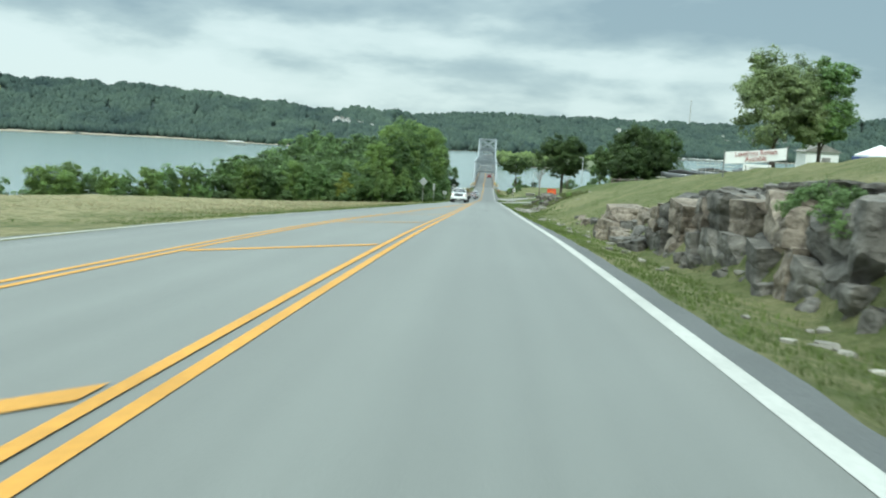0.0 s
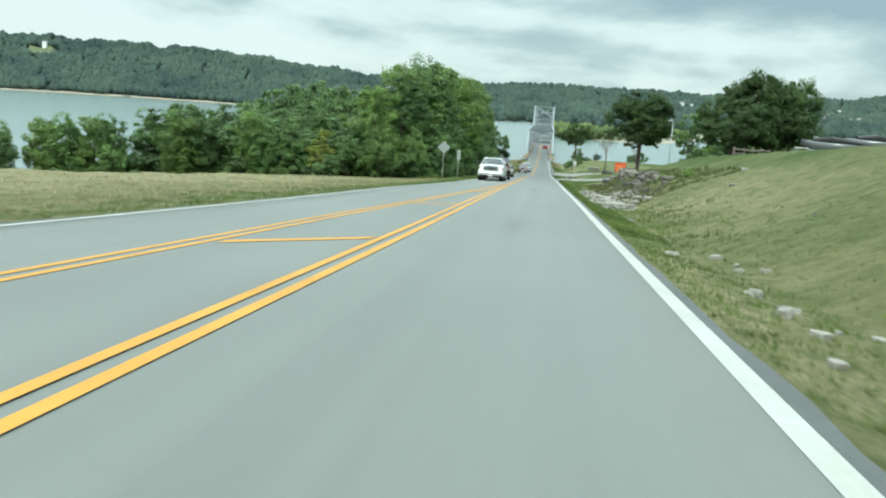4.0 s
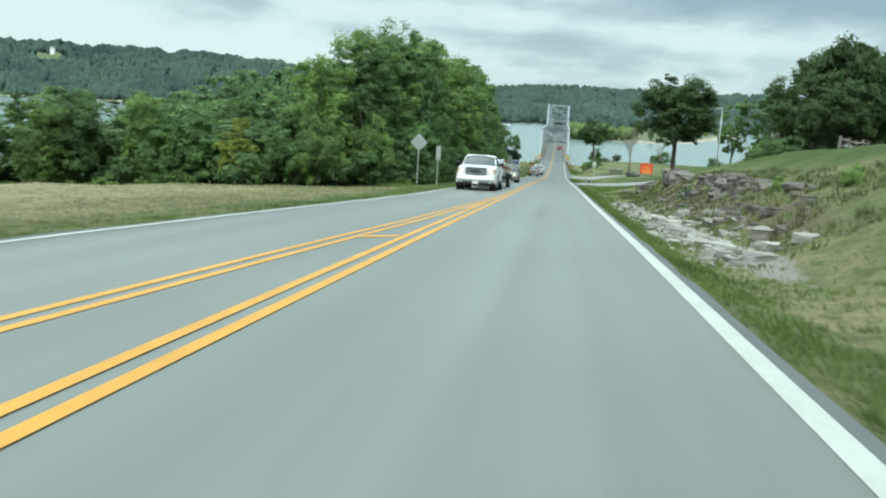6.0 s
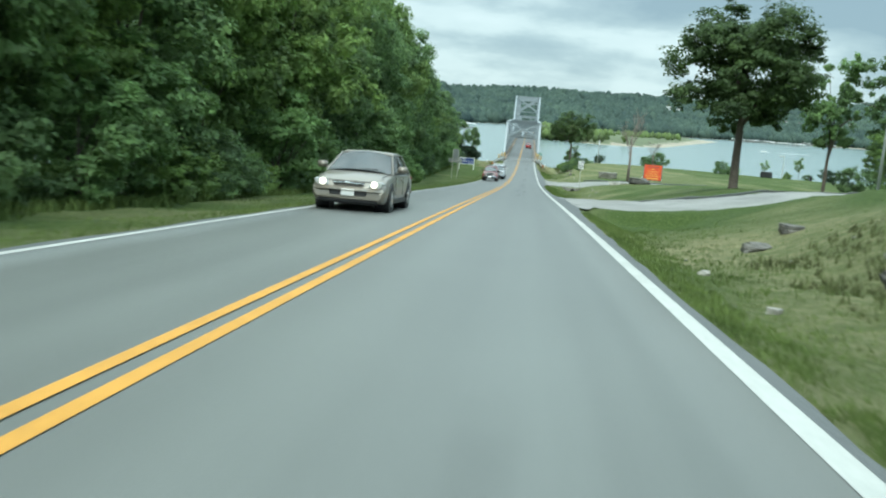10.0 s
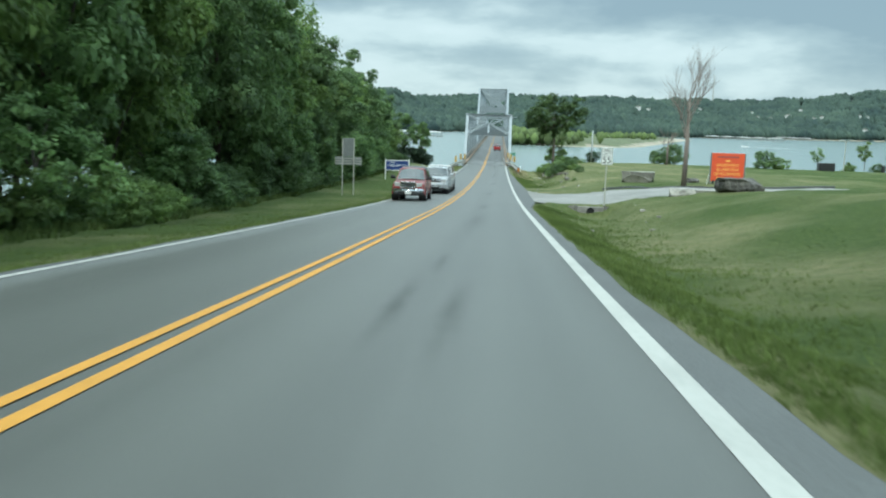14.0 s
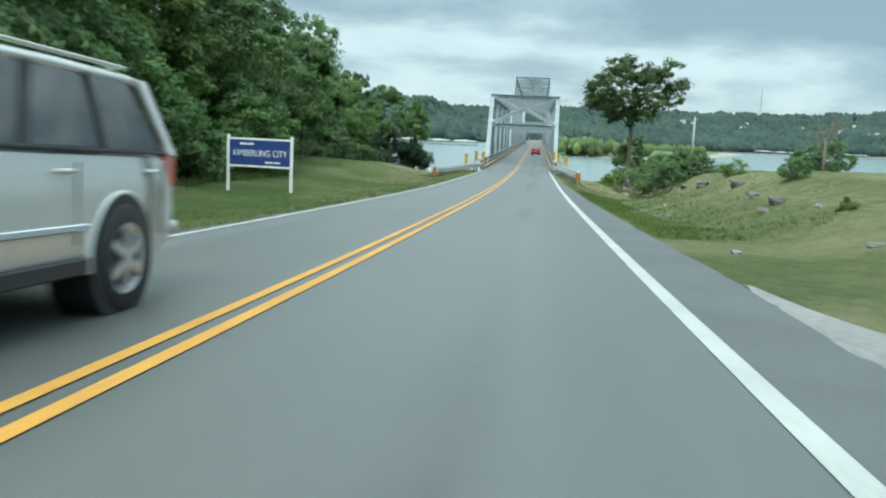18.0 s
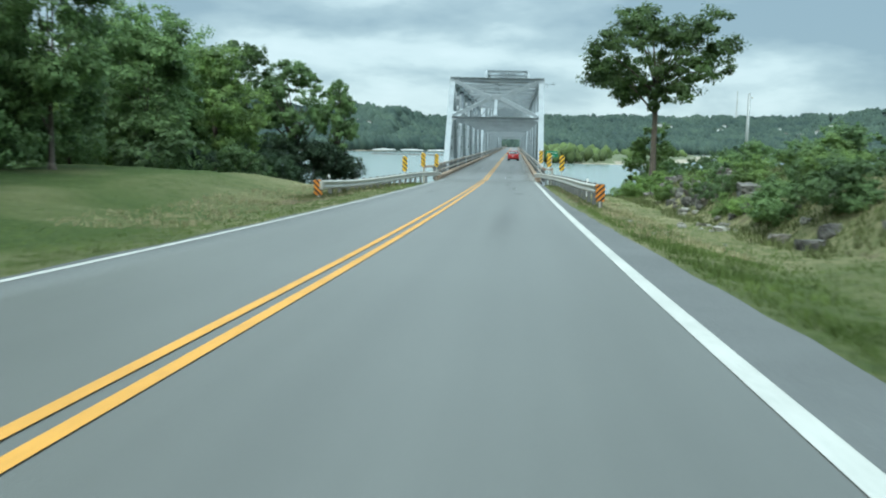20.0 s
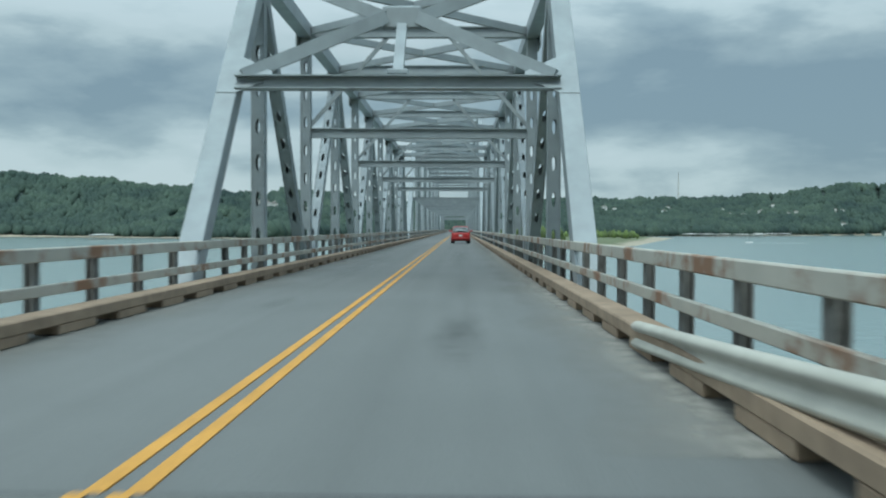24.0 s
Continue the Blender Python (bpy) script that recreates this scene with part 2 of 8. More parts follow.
# grass ground: greens, dry straw and bare soil mixed by noise
def ground_mat():
    m = bpy.data.materials.new("grass_ground")
    m.use_nodes = True
    n, l = m.node_tree.nodes, m.node_tree.links
    b = n["Principled BSDF"]
    b.inputs["Roughness"].default_value = 0.95
    b.inputs["Specular IOR Level"].default_value = 0.2
    geo = n.new("ShaderNodeNewGeometry")

    def noise_tex(scale, detail=6.0, rough=0.6):
        t = n.new("ShaderNodeTexNoise")
        t.inputs["Scale"].default_value, t.inputs["Detail"].default_value, t.inputs["Roughness"].default_value = scale, detail, rough
        l.new(geo.outputs["Position"], t.inputs["Vector"])
        return t.outputs["Fac"]

    def ramp(sock, stops):
        r = n.new("ShaderNodeValToRGB")
        e = r.color_ramp.elements
        e[0].position, e[0].color = stops[0][0], (*stops[0][1], 1)
        e[1].position, e[1].color = stops[-1][0], (*stops[-1][1], 1)
        for p, c in stops[1:-1]:
            x = e.new(p)
            x.color = (*c, 1)
        l.new(sock, r.inputs[0])
        return r.outputs[0]

    def mixed(fac, c1, c2):
        x = n.new("ShaderNodeMixRGB")
        l.new(fac, x.inputs[0])
        l.new(c1, x.inputs[1])
        l.new(c2, x.inputs[2])
        return x.outputs[0]

    green = ramp(noise_tex(9.0), [(0.3, (0.034, 0.059, 0.014)), (0.5, (0.056, 0.084, 0.020)), (0.7, (0.090, 0.119, 0.033))])
    straw = ramp(noise_tex(14.0), [(0.3, (0.18, 0.16, 0.078)), (0.7, (0.36, 0.325, 0.19))])
    patch = ramp(noise_tex(0.16, 8.0), [(0.48, (0, 0, 0)), (0.68, (0.36, 0.36, 0.36))])
    attr = n.new("ShaderNodeAttribute")
    attr.attribute_name = "dry"
    add = n.new("ShaderNodeMath")
    add.operation, add.use_clamp = "ADD", True
    sep = n.new("ShaderNodeRGBToBW")
    l.new(patch, sep.inputs[0])
    l.new(sep.outputs[0], add.inputs[0])
    speck = n.new("ShaderNodeMath")
    speck.operation = "MULTIPLY"
    l.new(attr.outputs["Fac"], speck.inputs[0])
    l.new(ramp(noise_tex(2.2), [(0.35, (0.35, 0.35, 0.35)), (0.6, (1.3, 1.3, 1.3))]), speck.inputs[1])
    l.new(speck.outputs[0], add.inputs[1])
    out = mixed(add.outputs[0], green, straw)
    for name_, stops, grain in (("soil", [(0.3, (0.075, 0.055, 0.036)), (0.55, (0.135, 0.105, 0.07)), (0.75, (0.20, 0.165, 0.115))], 5.0),
                                ("gravel", [(0.3, (0.10, 0.09, 0.07)), (0.45, (0.24, 0.225, 0.19)), (0.7, (0.36, 0.345, 0.30))], 8.0)):
        at_ = n.new("ShaderNodeAttribute")
        at_.attribute_name = name_
        cover = n.new("ShaderNodeMath")      # ragged rim where grass grows in
        cover.operation = "MULTIPLY_ADD"
        cover.inputs[1].default_value, cover.inputs[2].default_value = 1.5, -1.0
        l.new(at_.outputs["Fac"], cover.inputs[0])
        rag = n.new("ShaderNodeMath")
        rag.operation, rag.use_clamp = "ADD", True
        l.new(cover.outputs[0], rag.inputs[0])
        l.new(noise_tex(1.3, 7.0, 0.7), rag.inputs[1])
        sharp = ramp(rag.outputs[0], [(0.42, (0, 0, 0)), (0.6, (1, 1, 1))])
        out = mixed(sharp, out, ramp(noise_tex(grain, 8.0, 0.7), stops))
    l.new(out, b.inputs["Base Color"])
    bp = n.new("ShaderNodeBump")
    bp.inputs["Strength"].default_value, bp.inputs["Distance"].default_value = 0.8, 0.12
    l.new(noise_tex(11.0, 8.0, 0.7), bp.inputs["Height"])
    l.new(bp.outputs[0], b.inputs["Normal"])
    return m


def water_mat():
    m = bpy.data.materials.new("lake_water")
    m.use_nodes = True
    n, l = m.node_tree.nodes, m.node_tree.links
    b = n["Principled BSDF"]
    b.inputs["Base Color"].default_value = (0.19, 0.245, 0.238, 1)
    b.inputs["Roughness"].default_value = 0.2
    b.inputs["IOR"].default_value = 1.33
    geo = n.new("ShaderNodeNewGeometry")
    t = n.new("ShaderNodeTexNoise")
    t.inputs["Scale"].default_value, t.inputs["Detail"].default_value = 0.35, 8.0
    l.new(geo.outputs["Position"], t.inputs["Vector"])
    bp = n.new("ShaderNodeBump")
    bp.inputs["Strength"].default_value, bp.inputs["Distance"].default_value = 0.18, 0.5
    l.new(t.outputs["Fac"], bp.inputs["Height"])
    l.new(bp.outputs[0], b.inputs["Normal"])
    return m


M["ground"], M["water"] = ground_mat(), water_mat()


def streaked(m, amount):
    """Long faint streaks along the road from wheels and drips."""
    n, l = m.node_tree.nodes, m.node_tree.links
    b = n["Principled BSDF"]
    src = b.inputs["Base Color"].links[0].from_socket
    geo = n.new("ShaderNodeNewGeometry")
    mp = n.new("ShaderNodeMapping")
    mp.inputs["Scale"].default_value = (1.5, 0.018, 0.0)
    l.new(geo.outputs["Position"], mp.inputs[0])
    t = n.new("ShaderNodeTexNoise")
    t.inputs["Scale"].default_value, t.inputs["Detail"].default_value = 1.0, 5.0
    l.new(mp.outputs[0], t.inputs["Vector"])
    mr = n.new("ShaderNodeMapRange")
    for key, v in (("From Min", 0.3), ("From Max", 0.7), ("To Min", 1 - amount), ("To Max", 1 + amount)):
        mr.inputs[key].default_value = v
    l.new(t.outputs["Fac"], mr.inputs["Value"])
    hs = n.new("ShaderNodeHueSaturation")
    l.new(mr.outputs[0], hs.inputs["Value"])
    l.new(src, hs.inputs["Color"])
    l.new(hs.outputs[0], b.inputs["Base Color"])


def faded(name, col, rough, scale):
    """A thin film that thins out to nothing by its own attribute, broken up by noise."""
    m = mat(name, col, rough, scale=scale, vary=0.2)
    n, l = m.node_tree.nodes, m.node_tree.links
    at = n.new("ShaderNodeAttribute")
    at.attribute_name = "film"
    geo = n.new("ShaderNodeNewGeometry")
    t = n.new("ShaderNodeTexNoise")
    t.inputs["Scale"].default_value, t.inputs["Detail"].default_value, t.inputs["Roughness"].default_value = 2.5, 8.0, 0.65
    l.new(geo.outputs["Position"], t.inputs["Vector"])
    k = n.new("ShaderNodeMapRange")
    for key, v in (("From Min", 0.3), ("From Max", 0.62), ("To Min", 0.25), ("To Max", 1.0)):
        k.inputs[key].default_value = v
    l.new(t.outputs["Fac"], k.inputs["Value"])
    mul = n.new("ShaderNodeMath")
    mul.operation, mul.use_clamp = "MULTIPLY", True
    l.new(at.outputs["Fac"], mul.inputs[0])
    l.new(k.outputs[0], mul.inputs[1])
    clear = n.new("ShaderNodeBsdfTransparent")
    mx = n.new("ShaderNodeMixShader")
    l.new(mul.outputs[0], mx.inputs[0])
    l.new(clear.outputs[0], mx.inputs[1])
    l.new(n["Principled BSDF"].outputs[0], mx.inputs[2])
    l.new(mx.outputs[0], n["Material Output"].inputs[0])
    return m


M["stain"] = faded("oil_stain", (0.06, 0.064, 0.062), 0.5, 30)
M["grit"] = faded("pale_grit", (0.27, 0.26, 0.235), 0.95, 9)


def rusted(m):
    """Rust patches and runs that eat through the paint."""
    n, l = m.node_tree.nodes, m.node_tree.links
    b = n["Principled BSDF"]
    src = b.inputs["Base Color"].links[0].from_socket
    geo = n.new("ShaderNodeNewGeometry")
    t = n.new("ShaderNodeTexNoise")
    t.inputs["Scale"].default_value, t.inputs["Detail"].default_value, t.inputs["Roughness"].default_value = 0.9, 9.0, 0.68
    l.new(geo.outputs["Position"], t.inputs["Vector"])
    r = n.new("ShaderNodeValToRGB")
    e = r.color_ramp.elements
    e[0].position, e[0].color = 0.50, (0, 0, 0, 1)
    e[1].position, e[1].color = 0.60, (0.9, 0.9, 0.9, 1)
    l.new(t.outputs["Fac"], r.inputs[0])
    x = n.new("ShaderNodeMixRGB")
    x.inputs[2].default_value = (0.20, 0.095, 0.045, 1)
    l.new(r.outputs[0], x.inputs[0])
    l.new(src, x.inputs[1])
    l.new(x.outputs[0], b.inputs["Base Color"])


def brightened_start(m, gain, y0, y1):
    """Puts the first stretch's brighter exposure into its colour, fading from y0 to y1."""
    n, l = m.node_tree.nodes, m.node_tree.links
    b = n["Principled BSDF"]
    src = b.inputs["Base Color"].links[0].from_socket
    geo = n.new("ShaderNodeNewGeometry")
    sep = n.new("ShaderNodeSeparateXYZ")
    l.new(geo.outputs["Position"], sep.inputs[0])
    mr = n.new("ShaderNodeMapRange")
    for key, v in (("From Min", y0), ("From Max", y1), ("To Min", gain), ("To Max", 1.0)):
        mr.inputs[key].default_value = v
    l.new(sep.outputs[1], mr.inputs["Value"])
    hs = n.new("ShaderNodeHueSaturation")
    l.new(mr.outputs[0], hs.inputs["Value"])
    l.new(src, hs.inputs["Color"])
    l.new(hs.outputs[0], b.inputs["Base Color"])


brightened_start(M["asphalt"], 1.65, 105, 165)
rusted(M["rail_rust"])
streaked(M["asphalt"], 0.13)
streaked(M["deck"], 0.10)


# ---- mesh helpers ----
def mesh_np(name, verts, faces, material=None, smooth=False):
    """A mesh from arrays: verts (n, 3), faces (m, k) of one size."""
    me = bpy.data.meshes.new(name)
    verts, faces = np.asarray(verts, np.float32), np.asarray(faces, np.int32)
    me.vertices.add(len(verts))
    me.vertices.foreach_set("co", verts.ravel())
    k = faces.shape[1]
    me.loops.add(faces.size)
    me.loops.foreach_set("vertex_index", faces.ravel())
    me.polygons.add(len(faces))
    me.polygons.foreach_set("loop_start", np.arange(0, faces.size, k, dtype=np.int32))
    if smooth:
        me.polygons.foreach_set("use_smooth", np.ones(len(faces), bool))
    me.update(calc_edges=True)
    if material is not None:
        me.materials.append(material)
    return me


def child(name, me, parent, label="", at=None):
    ob = new(name, me)
    ob.parent = parent
    if at is not None:
        ob.matrix_basis = at
    if label:
        ob["label"] = label
    return ob


def part(name, bm, material, parent, label="", at=None, smooth=False):
    """Links a bmesh as one mesh object under a thing or a part."""
    me = bpy.data.meshes.new(name)
    bm.to_mesh(me)
    bm.free()
    me.materials.append(material)
    if smooth:
        me.polygons.foreach_set("use_smooth", np.ones(len(me.polygons), bool))
    return child(name, me, parent, label, at)


def thing(name, label, category, at=None, group="", kind=""):
    ob = new(name)
    if at is not None:
        ob.matrix_basis = at
    return tagged(ob, label, category, group, kind)


def boxes_bm(specs, bevel=0.0, seg=1):
    """One bmesh of boxes, each (cx, cy, cz, sx, sy, sz)."""
    bm = bmesh.new()
    for cx, cy, cz, sx, sy, sz in specs:
        bmesh.ops.create_cube(bm, size=1, matrix=Matrix.Translation((cx, cy, cz)) @ Matrix.Diagonal((sx, sy, sz, 1)))
    if bevel:
        bmesh.ops.bevel(bm, geom=list(bm.edges), offset=bevel, segments=seg, affect="EDGES")
    return bm


def tube_bm(points, radii, sides=8, cap=True):
    """A tapered tube through points."""
    bm = bmesh.new()
    rings = []
    pts = [Vector(p) for p in points]
    u = None
    for i, p in enumerate(pts):
        d = (pts[min(i + 1, len(pts) - 1)] - pts[max(i - 1, 0)]).normalized()
        u = (Vector((1, 0, 0)) if abs(d.x) < 0.9 else Vector((0, 1, 0))) if u is None else u      # carried on, so that the tube doesn't twist
        u = (u - d * u.dot(d)).normalized()
        w = d.cross(u)
        r = radii[i] if hasattr(radii, "__len__") else radii
        rings.append([bm.verts.new(p + u * (math.cos(2 * math.pi * k / sides) * r) + w * (math.sin(2 * math.pi * k / sides) * r)) for k in range(sides)])
    for a, b in zip(rings, rings[1:]):
        for k in range(sides):
            bm.faces.new((a[k], a[(k + 1) % sides], b[(k + 1) % sides], b[k]))
    if cap:
        bm.faces.new(rings[0][::-1])
        bm.faces.new(rings[-1])
    return bm


def prism_bm(outline, depth, axis="y"):
    """A plate from a 2D outline: across x and z, thick along y (or across x and y, thick along z)."""
    bm = bmesh.new()
    put = (lambda u, v, d: (u, d, v)) if axis == "y" else (lambda u, v, d: (u, v, d))
    f = [bm.verts.new(put(u, v, -depth / 2)) for u, v in outline]
    g = [bm.verts.new(put(u, v, depth / 2)) for u, v in outline]
    n = len(outline)
    bm.faces.new(f)
    bm.faces.new(g[::-1])
    for i in range(n):
        bm.faces.new((f[i], g[i], g[(i + 1) % n], f[(i + 1) % n]))
    bmesh.ops.recalc_face_normals(bm, faces=list(bm.faces))
    return bm


def beam_bm(p, q, w, h):
    """A rectangular bar from p to q, w wide across and h deep."""
    p, q = Vector(p), Vector(q)
    d = q - p
    rot = d.to_track_quat("Y", "Z").to_matrix().to_4x4()
    bm = bmesh.new()
    bmesh.ops.create_cube(bm, size=1, matrix=Matrix.Translation((p + q) / 2) @ rot @ Matrix.Diagonal((w, d.length, h, 1)))
    return bm


def text_mesh(body, size, material, align="CENTER", extrude=0.003):
    cu = bpy.data.curves.new("lettering", "FONT")
    cu.body, cu.size, cu.align_x, cu.align_y, cu.extrude = body, size, align, "CENTER", extrude
    tmp = bpy.data.objects.new("lettering", cu)
    me = bpy.data.meshes.new_from_object(tmp)
    bpy.data.objects.remove(tmp)
    bpy.data.curves.remove(cu)
    me.materials.clear()
    me.materials.append(material)
    return me


# ---- the road's line and the ground's heights ----
KNOT_Y = np.arange(-40, 361, 20.0)
KNOT_Z = np.array([1.6, 0.95, 0.0, -1.15, -2.5, -3.86, -5.18, -6.55, -7.89, -9.24, -10.63, -12.04, -13.39, -14.64,
                   -15.65, -16.45, -17.12, -17.61, -18.0, -18.35, -18.37])
WATER = -28.0


def road_z(y):
    """Height of the road's crown line at y."""
    y = np.atleast_1d(np.asarray(y, float))
    yc = np.clip(y, -39.9, 359.9)
    i = np.clip(((yc + 40) // 20).astype(int), 0, len(KNOT_Z) - 2)
    s = (yc - KNOT_Y[i]) / 20
    k = lambda j: KNOT_Z[np.clip(j, 0, len(KNOT_Z) - 1)]
    p0, p1, p2, p3 = k(i - 1), k(i), k(i + 1), k(i + 2)
    return 0.5 * (2 * p1 + (p2 - p0) * s + (2 * p0 - 5 * p1 + 4 * p2 - p3) * s ** 2 + (3 * p1 - p0 - 3 * p2 + p3) * s ** 3)


def rz(y):
    return float(road_z(y)[0])


def left_white(y):
    return np.interp(y, (-40, 15, 33, 64, 77, 89, 98, 130), (-5.95, -5.75, -5.3, -4.2, -3.9, -3.42, -3.1, -3.04))


def left_pair(y):
    return np.interp(y, (-40, 15, 30, 60, 73, 84, 95, 104), (-2.9, -2.87, -2.75, -1.76, -1.12, -0.62, -0.28, 0.0))


def right_edge(y):
    y = np.asarray(y, float)
    return np.interp(y, (-40, 20, 50, 130, 152, 160, 174, 180, 188, 220, 228, 243, 250, 256, 284, 300, 336), (4.1, 4.06, 3.87, 3.87, 4.1, 4.45, 4.48, 4.2, 4.03, 4.05, 4.55, 4.72, 4.8, 4.7, 4.4, 4.08, 3.92)) + 0.03 * np.sin(y * 1.7) * np.sin(y * 0.61 + 1) + 0.02 * np.sin(y * 4.3 + 2)


def left_edge(y):
    y = np.asarray(y, float)
    return left_white(y) - 0.22 - 0.05 * np.sin(y * 1.3 + 2)


RIGHT = {  # stations along the road: (x, height over the road)
    -40: ((4.2, -.06), (6.3, -.4), (7.2, 1.3), (9, 1.7), (14, 2.6), (25, 3.0), (60, 3.0), (160, 2)),
    18: ((4.1, -.06), (6.3, -.45), (7.4, 1.1), (9, 1.6), (14, 2.75), (25, 3.0), (60, 3.2), (160, 2)),
    36: ((4.0, -.06), (6.4, -.4), (7.8, 0.7), (9, 1.1), (14, 2.9), (25, 3.2), (60, 3.8), (160, 3)),
    52: ((3.9, -.06), (6.2, -.4), (7.6, 0.3), (9.5, 1.2), (14, 2.9), (25, 3.5), (60, 4.2), (160, 4)),
    68: ((3.85, -.06), (5.5, -.35), (7.5, 0.25), (10, 1.3), (14, 2.85), (25, 3.9), (60, 4.6), (160, 5)),
    90: ((3.85, -.06), (5.2, -.5), (6.6, -.5), (9, 0.9), (14, 2.9), (25, 4.2), (60, 5), (160, 7)),
    115: ((3.85, -.06), (5.0, -.5), (7.2, -.7), (9.5, 0.9), (14, 2.9), (25, 4.5), (35, 5.5), (60, 6.2), (160, 8)),
    135: ((3.9, -.06), (5.5, -.5), (8.2, -.3), (10.2, 1.1), (14, 2.4), (25, 4.1), (35, 5.4), (60, 6.0), (160, 8)),
    150: ((4.0, -.06), (6, -.6), (9, 0.1), (14, 1.7), (25, 2.6), (60, 3.5), (160, 6)),
    159.8: ((4.1, -.06), (6, -.75), (8.5, -.75), (11, 0.5), (14, 1.3), (25, 2.3), (60, 3.0), (160, 5)),
    161.2: ((4.2, -.05), (6, -.06), (9, 0.1), (12, 0.5), (16, 1.1), (25, 1.9), (60, 2.8), (160, 5)),
    175: ((4.2, -.05), (6, -.02), (9, 0.15), (12, 0.6), (16, 1.3), (25, 1.9), (60, 2.6), (160, 5)),
    179: ((4.1, -.06), (6, -.55), (8.5, -.3), (12, 0.5), (16, 1.5), (25, 1.9), (60, 2.5), (160, 4)),
    200: ((4.05, -.06), (6.3, -.7), (9, -.5), (13, 0.4), (17, 1.3), (25, 1.6), (60, 2.0), (160, 3)),
    217: ((4.05, -.06), (6.3, -.7), (9, -.55), (12, 0.4), (15, 1.1), (20, 1.5), (25, 1.7), (60, 2.0), (160, 2.5)),
    227.3: ((4.1, -.06), (6.3, -.6), (7.0, -.76), (8.3, -.76), (9.6, 0.1), (12, 0.58), (15, 0.98), (25, 1.4), (60, 1.6), (160, 2)),
    228.6: ((4.3, -.05), (6.5, -.06), (8.5, -.02), (10, 0.18), (12, 0.48), (15, 0.8), (25, 1.2), (60, 1.4), (160, 1.6)),
    240: ((4.3, -.05), (6.5, -.03), (8.5, 0.12), (10, 0.35), (12, 0.52), (15, 0.76), (25, 1.0), (60, 1.2), (160, 1.5)),
    243.5: ((4.3, -.05), (6.5, 0.0), (8.2, 0.2), (10, 0.5), (12, 0.8), (15.5, 1.1), (25, 1.25), (60, 1.3), (160, 1.5)),
    246: ((4.3, -.05), (6.5, 0.0), (8, 0.18), (10, 0.5), (12, 0.8), (16, 1.1), (20, 1.1), (25, 1.0), (60, 0.9), (160, 1)),
    250: ((4.3, -.08), (6.5, 0.0), (9, 0.45), (12, 0.85), (16, 1.0), (20, 0.95), (25, 0.85), (60, 0.6), (160, 1)),
    256: ((4.3, -.08), (6.5, -.05), (9, 0.6), (12, 1.1), (16, 1.3), (25, 1.2), (40, 0.6), (60, 0.6), (160, 1)),
    272: ((4.3, -.06), (6.3, -.3), (8.0, 0.3), (10.5, 1.45), (16, 1.7), (25, 1.6), (60, 1.5), (160, 2)),
    292: ((4.4, -.06), (6.8, -.5), (8.8, -.45), (10, 0.5), (11, 1.2), (15, 1.5), (25, 1.5), (60, 1.4), (160, 2)),
    304: ((4.6, -.08), (6.5, -.45), (8.9, -.55), (9.6, 0.1), (10.6, 1.1), (12, 1.35), (16, 1.45), (25, 1.45), (60, 1.35), (160, 2)),
    312: ((4.8, -.1), (6.2, -.35), (9, -.5), (9.8, 0.15), (10.9, 0.95), (13, 1.2), (16, 1.35), (25, 1.4), (60, 1.3), (160, 2)),
    326: ((4.9, -.12), (6.2, -.45), (9, -.8), (11, -.2), (12.5, 0.6), (18, 1.2), (25, 1.3), (60, 1.2), (160, 1)),
    336: ((4.6, -.5), (6.5, -1.8), (10, -1.8), (13.5, 0.2), (18, 1.0), (30, 1.2), (60, 1.0), (160, 0)),
    345: ((4.5, -5), (8, -5), (13, -3.2), (20, -1.2), (35, -.6), (60, -1), (160, -3)),
    360: ((4.5, -11), (8, -11), (16, -10), (25, -9), (40, -8), (60, -8), (160, -10)),
    385: ((4.5, -14), (8, -14), (16, -14), (25, -14), (40, -14), (60, -14), (160, -14)),
}
LEFT = {
    -40: ((6.3, -.05), (9, -.25), (15, -.4), (28, -.5), (45, -2.2), (80, -8), (160, -30)),
    20: ((5.8, -.05), (9, -.25), (15, -.35), (28, -.4), (45, -2.0), (80, -7), (160, -28)),
    60: ((4.5, -.05), (8, -.25), (15, -.35), (25, -.4), (42, -2.5), (80, -7), (160, -25)),
    95: ((3.5, -.05), (6, -.3), (12, -.5), (20, -.8), (40, -3.6), (80, -8), (160, -22)),
    125: ((3.3, -.05), (5.2, -.3), (9, -.6), (18, -1.0), (40, -4.2), (80, -8), (160, -20)),
    200: ((3.3, -.05), (5.0, -.3), (7.5, -.45), (18, -1.0), (40, -4), (80, -7), (160, -16)),
    275: ((3.4, -.05), (5.5, -.2), (9, -.15), (16, 0.2), (30, -1.5), (60, -6), (160, -14)),
    305: ((4.2, -.05), (6.5, -.05), (10, 0.7), (16, 0.85), (28, -1.0), (60, -7), (160, -13)),
    325: ((4.7, -.12), (6.5, -.3), (10, -.55), (16, -1.0), (28, -3.4), (60, -9), (160, -13)),
    336: ((4.4, -.6), (6.5, -1.5), (10, -2.6), (16, -4.2), (28, -8), (60, -11), (160, -13)),
    345: ((4.2, -6), (8, -8), (14, -9), (28, -11), (60, -13), (160, -14)),
    360: ((4.2, -13), (8, -14), (14, -14), (28, -14), (60, -14), (160, -14)),
}


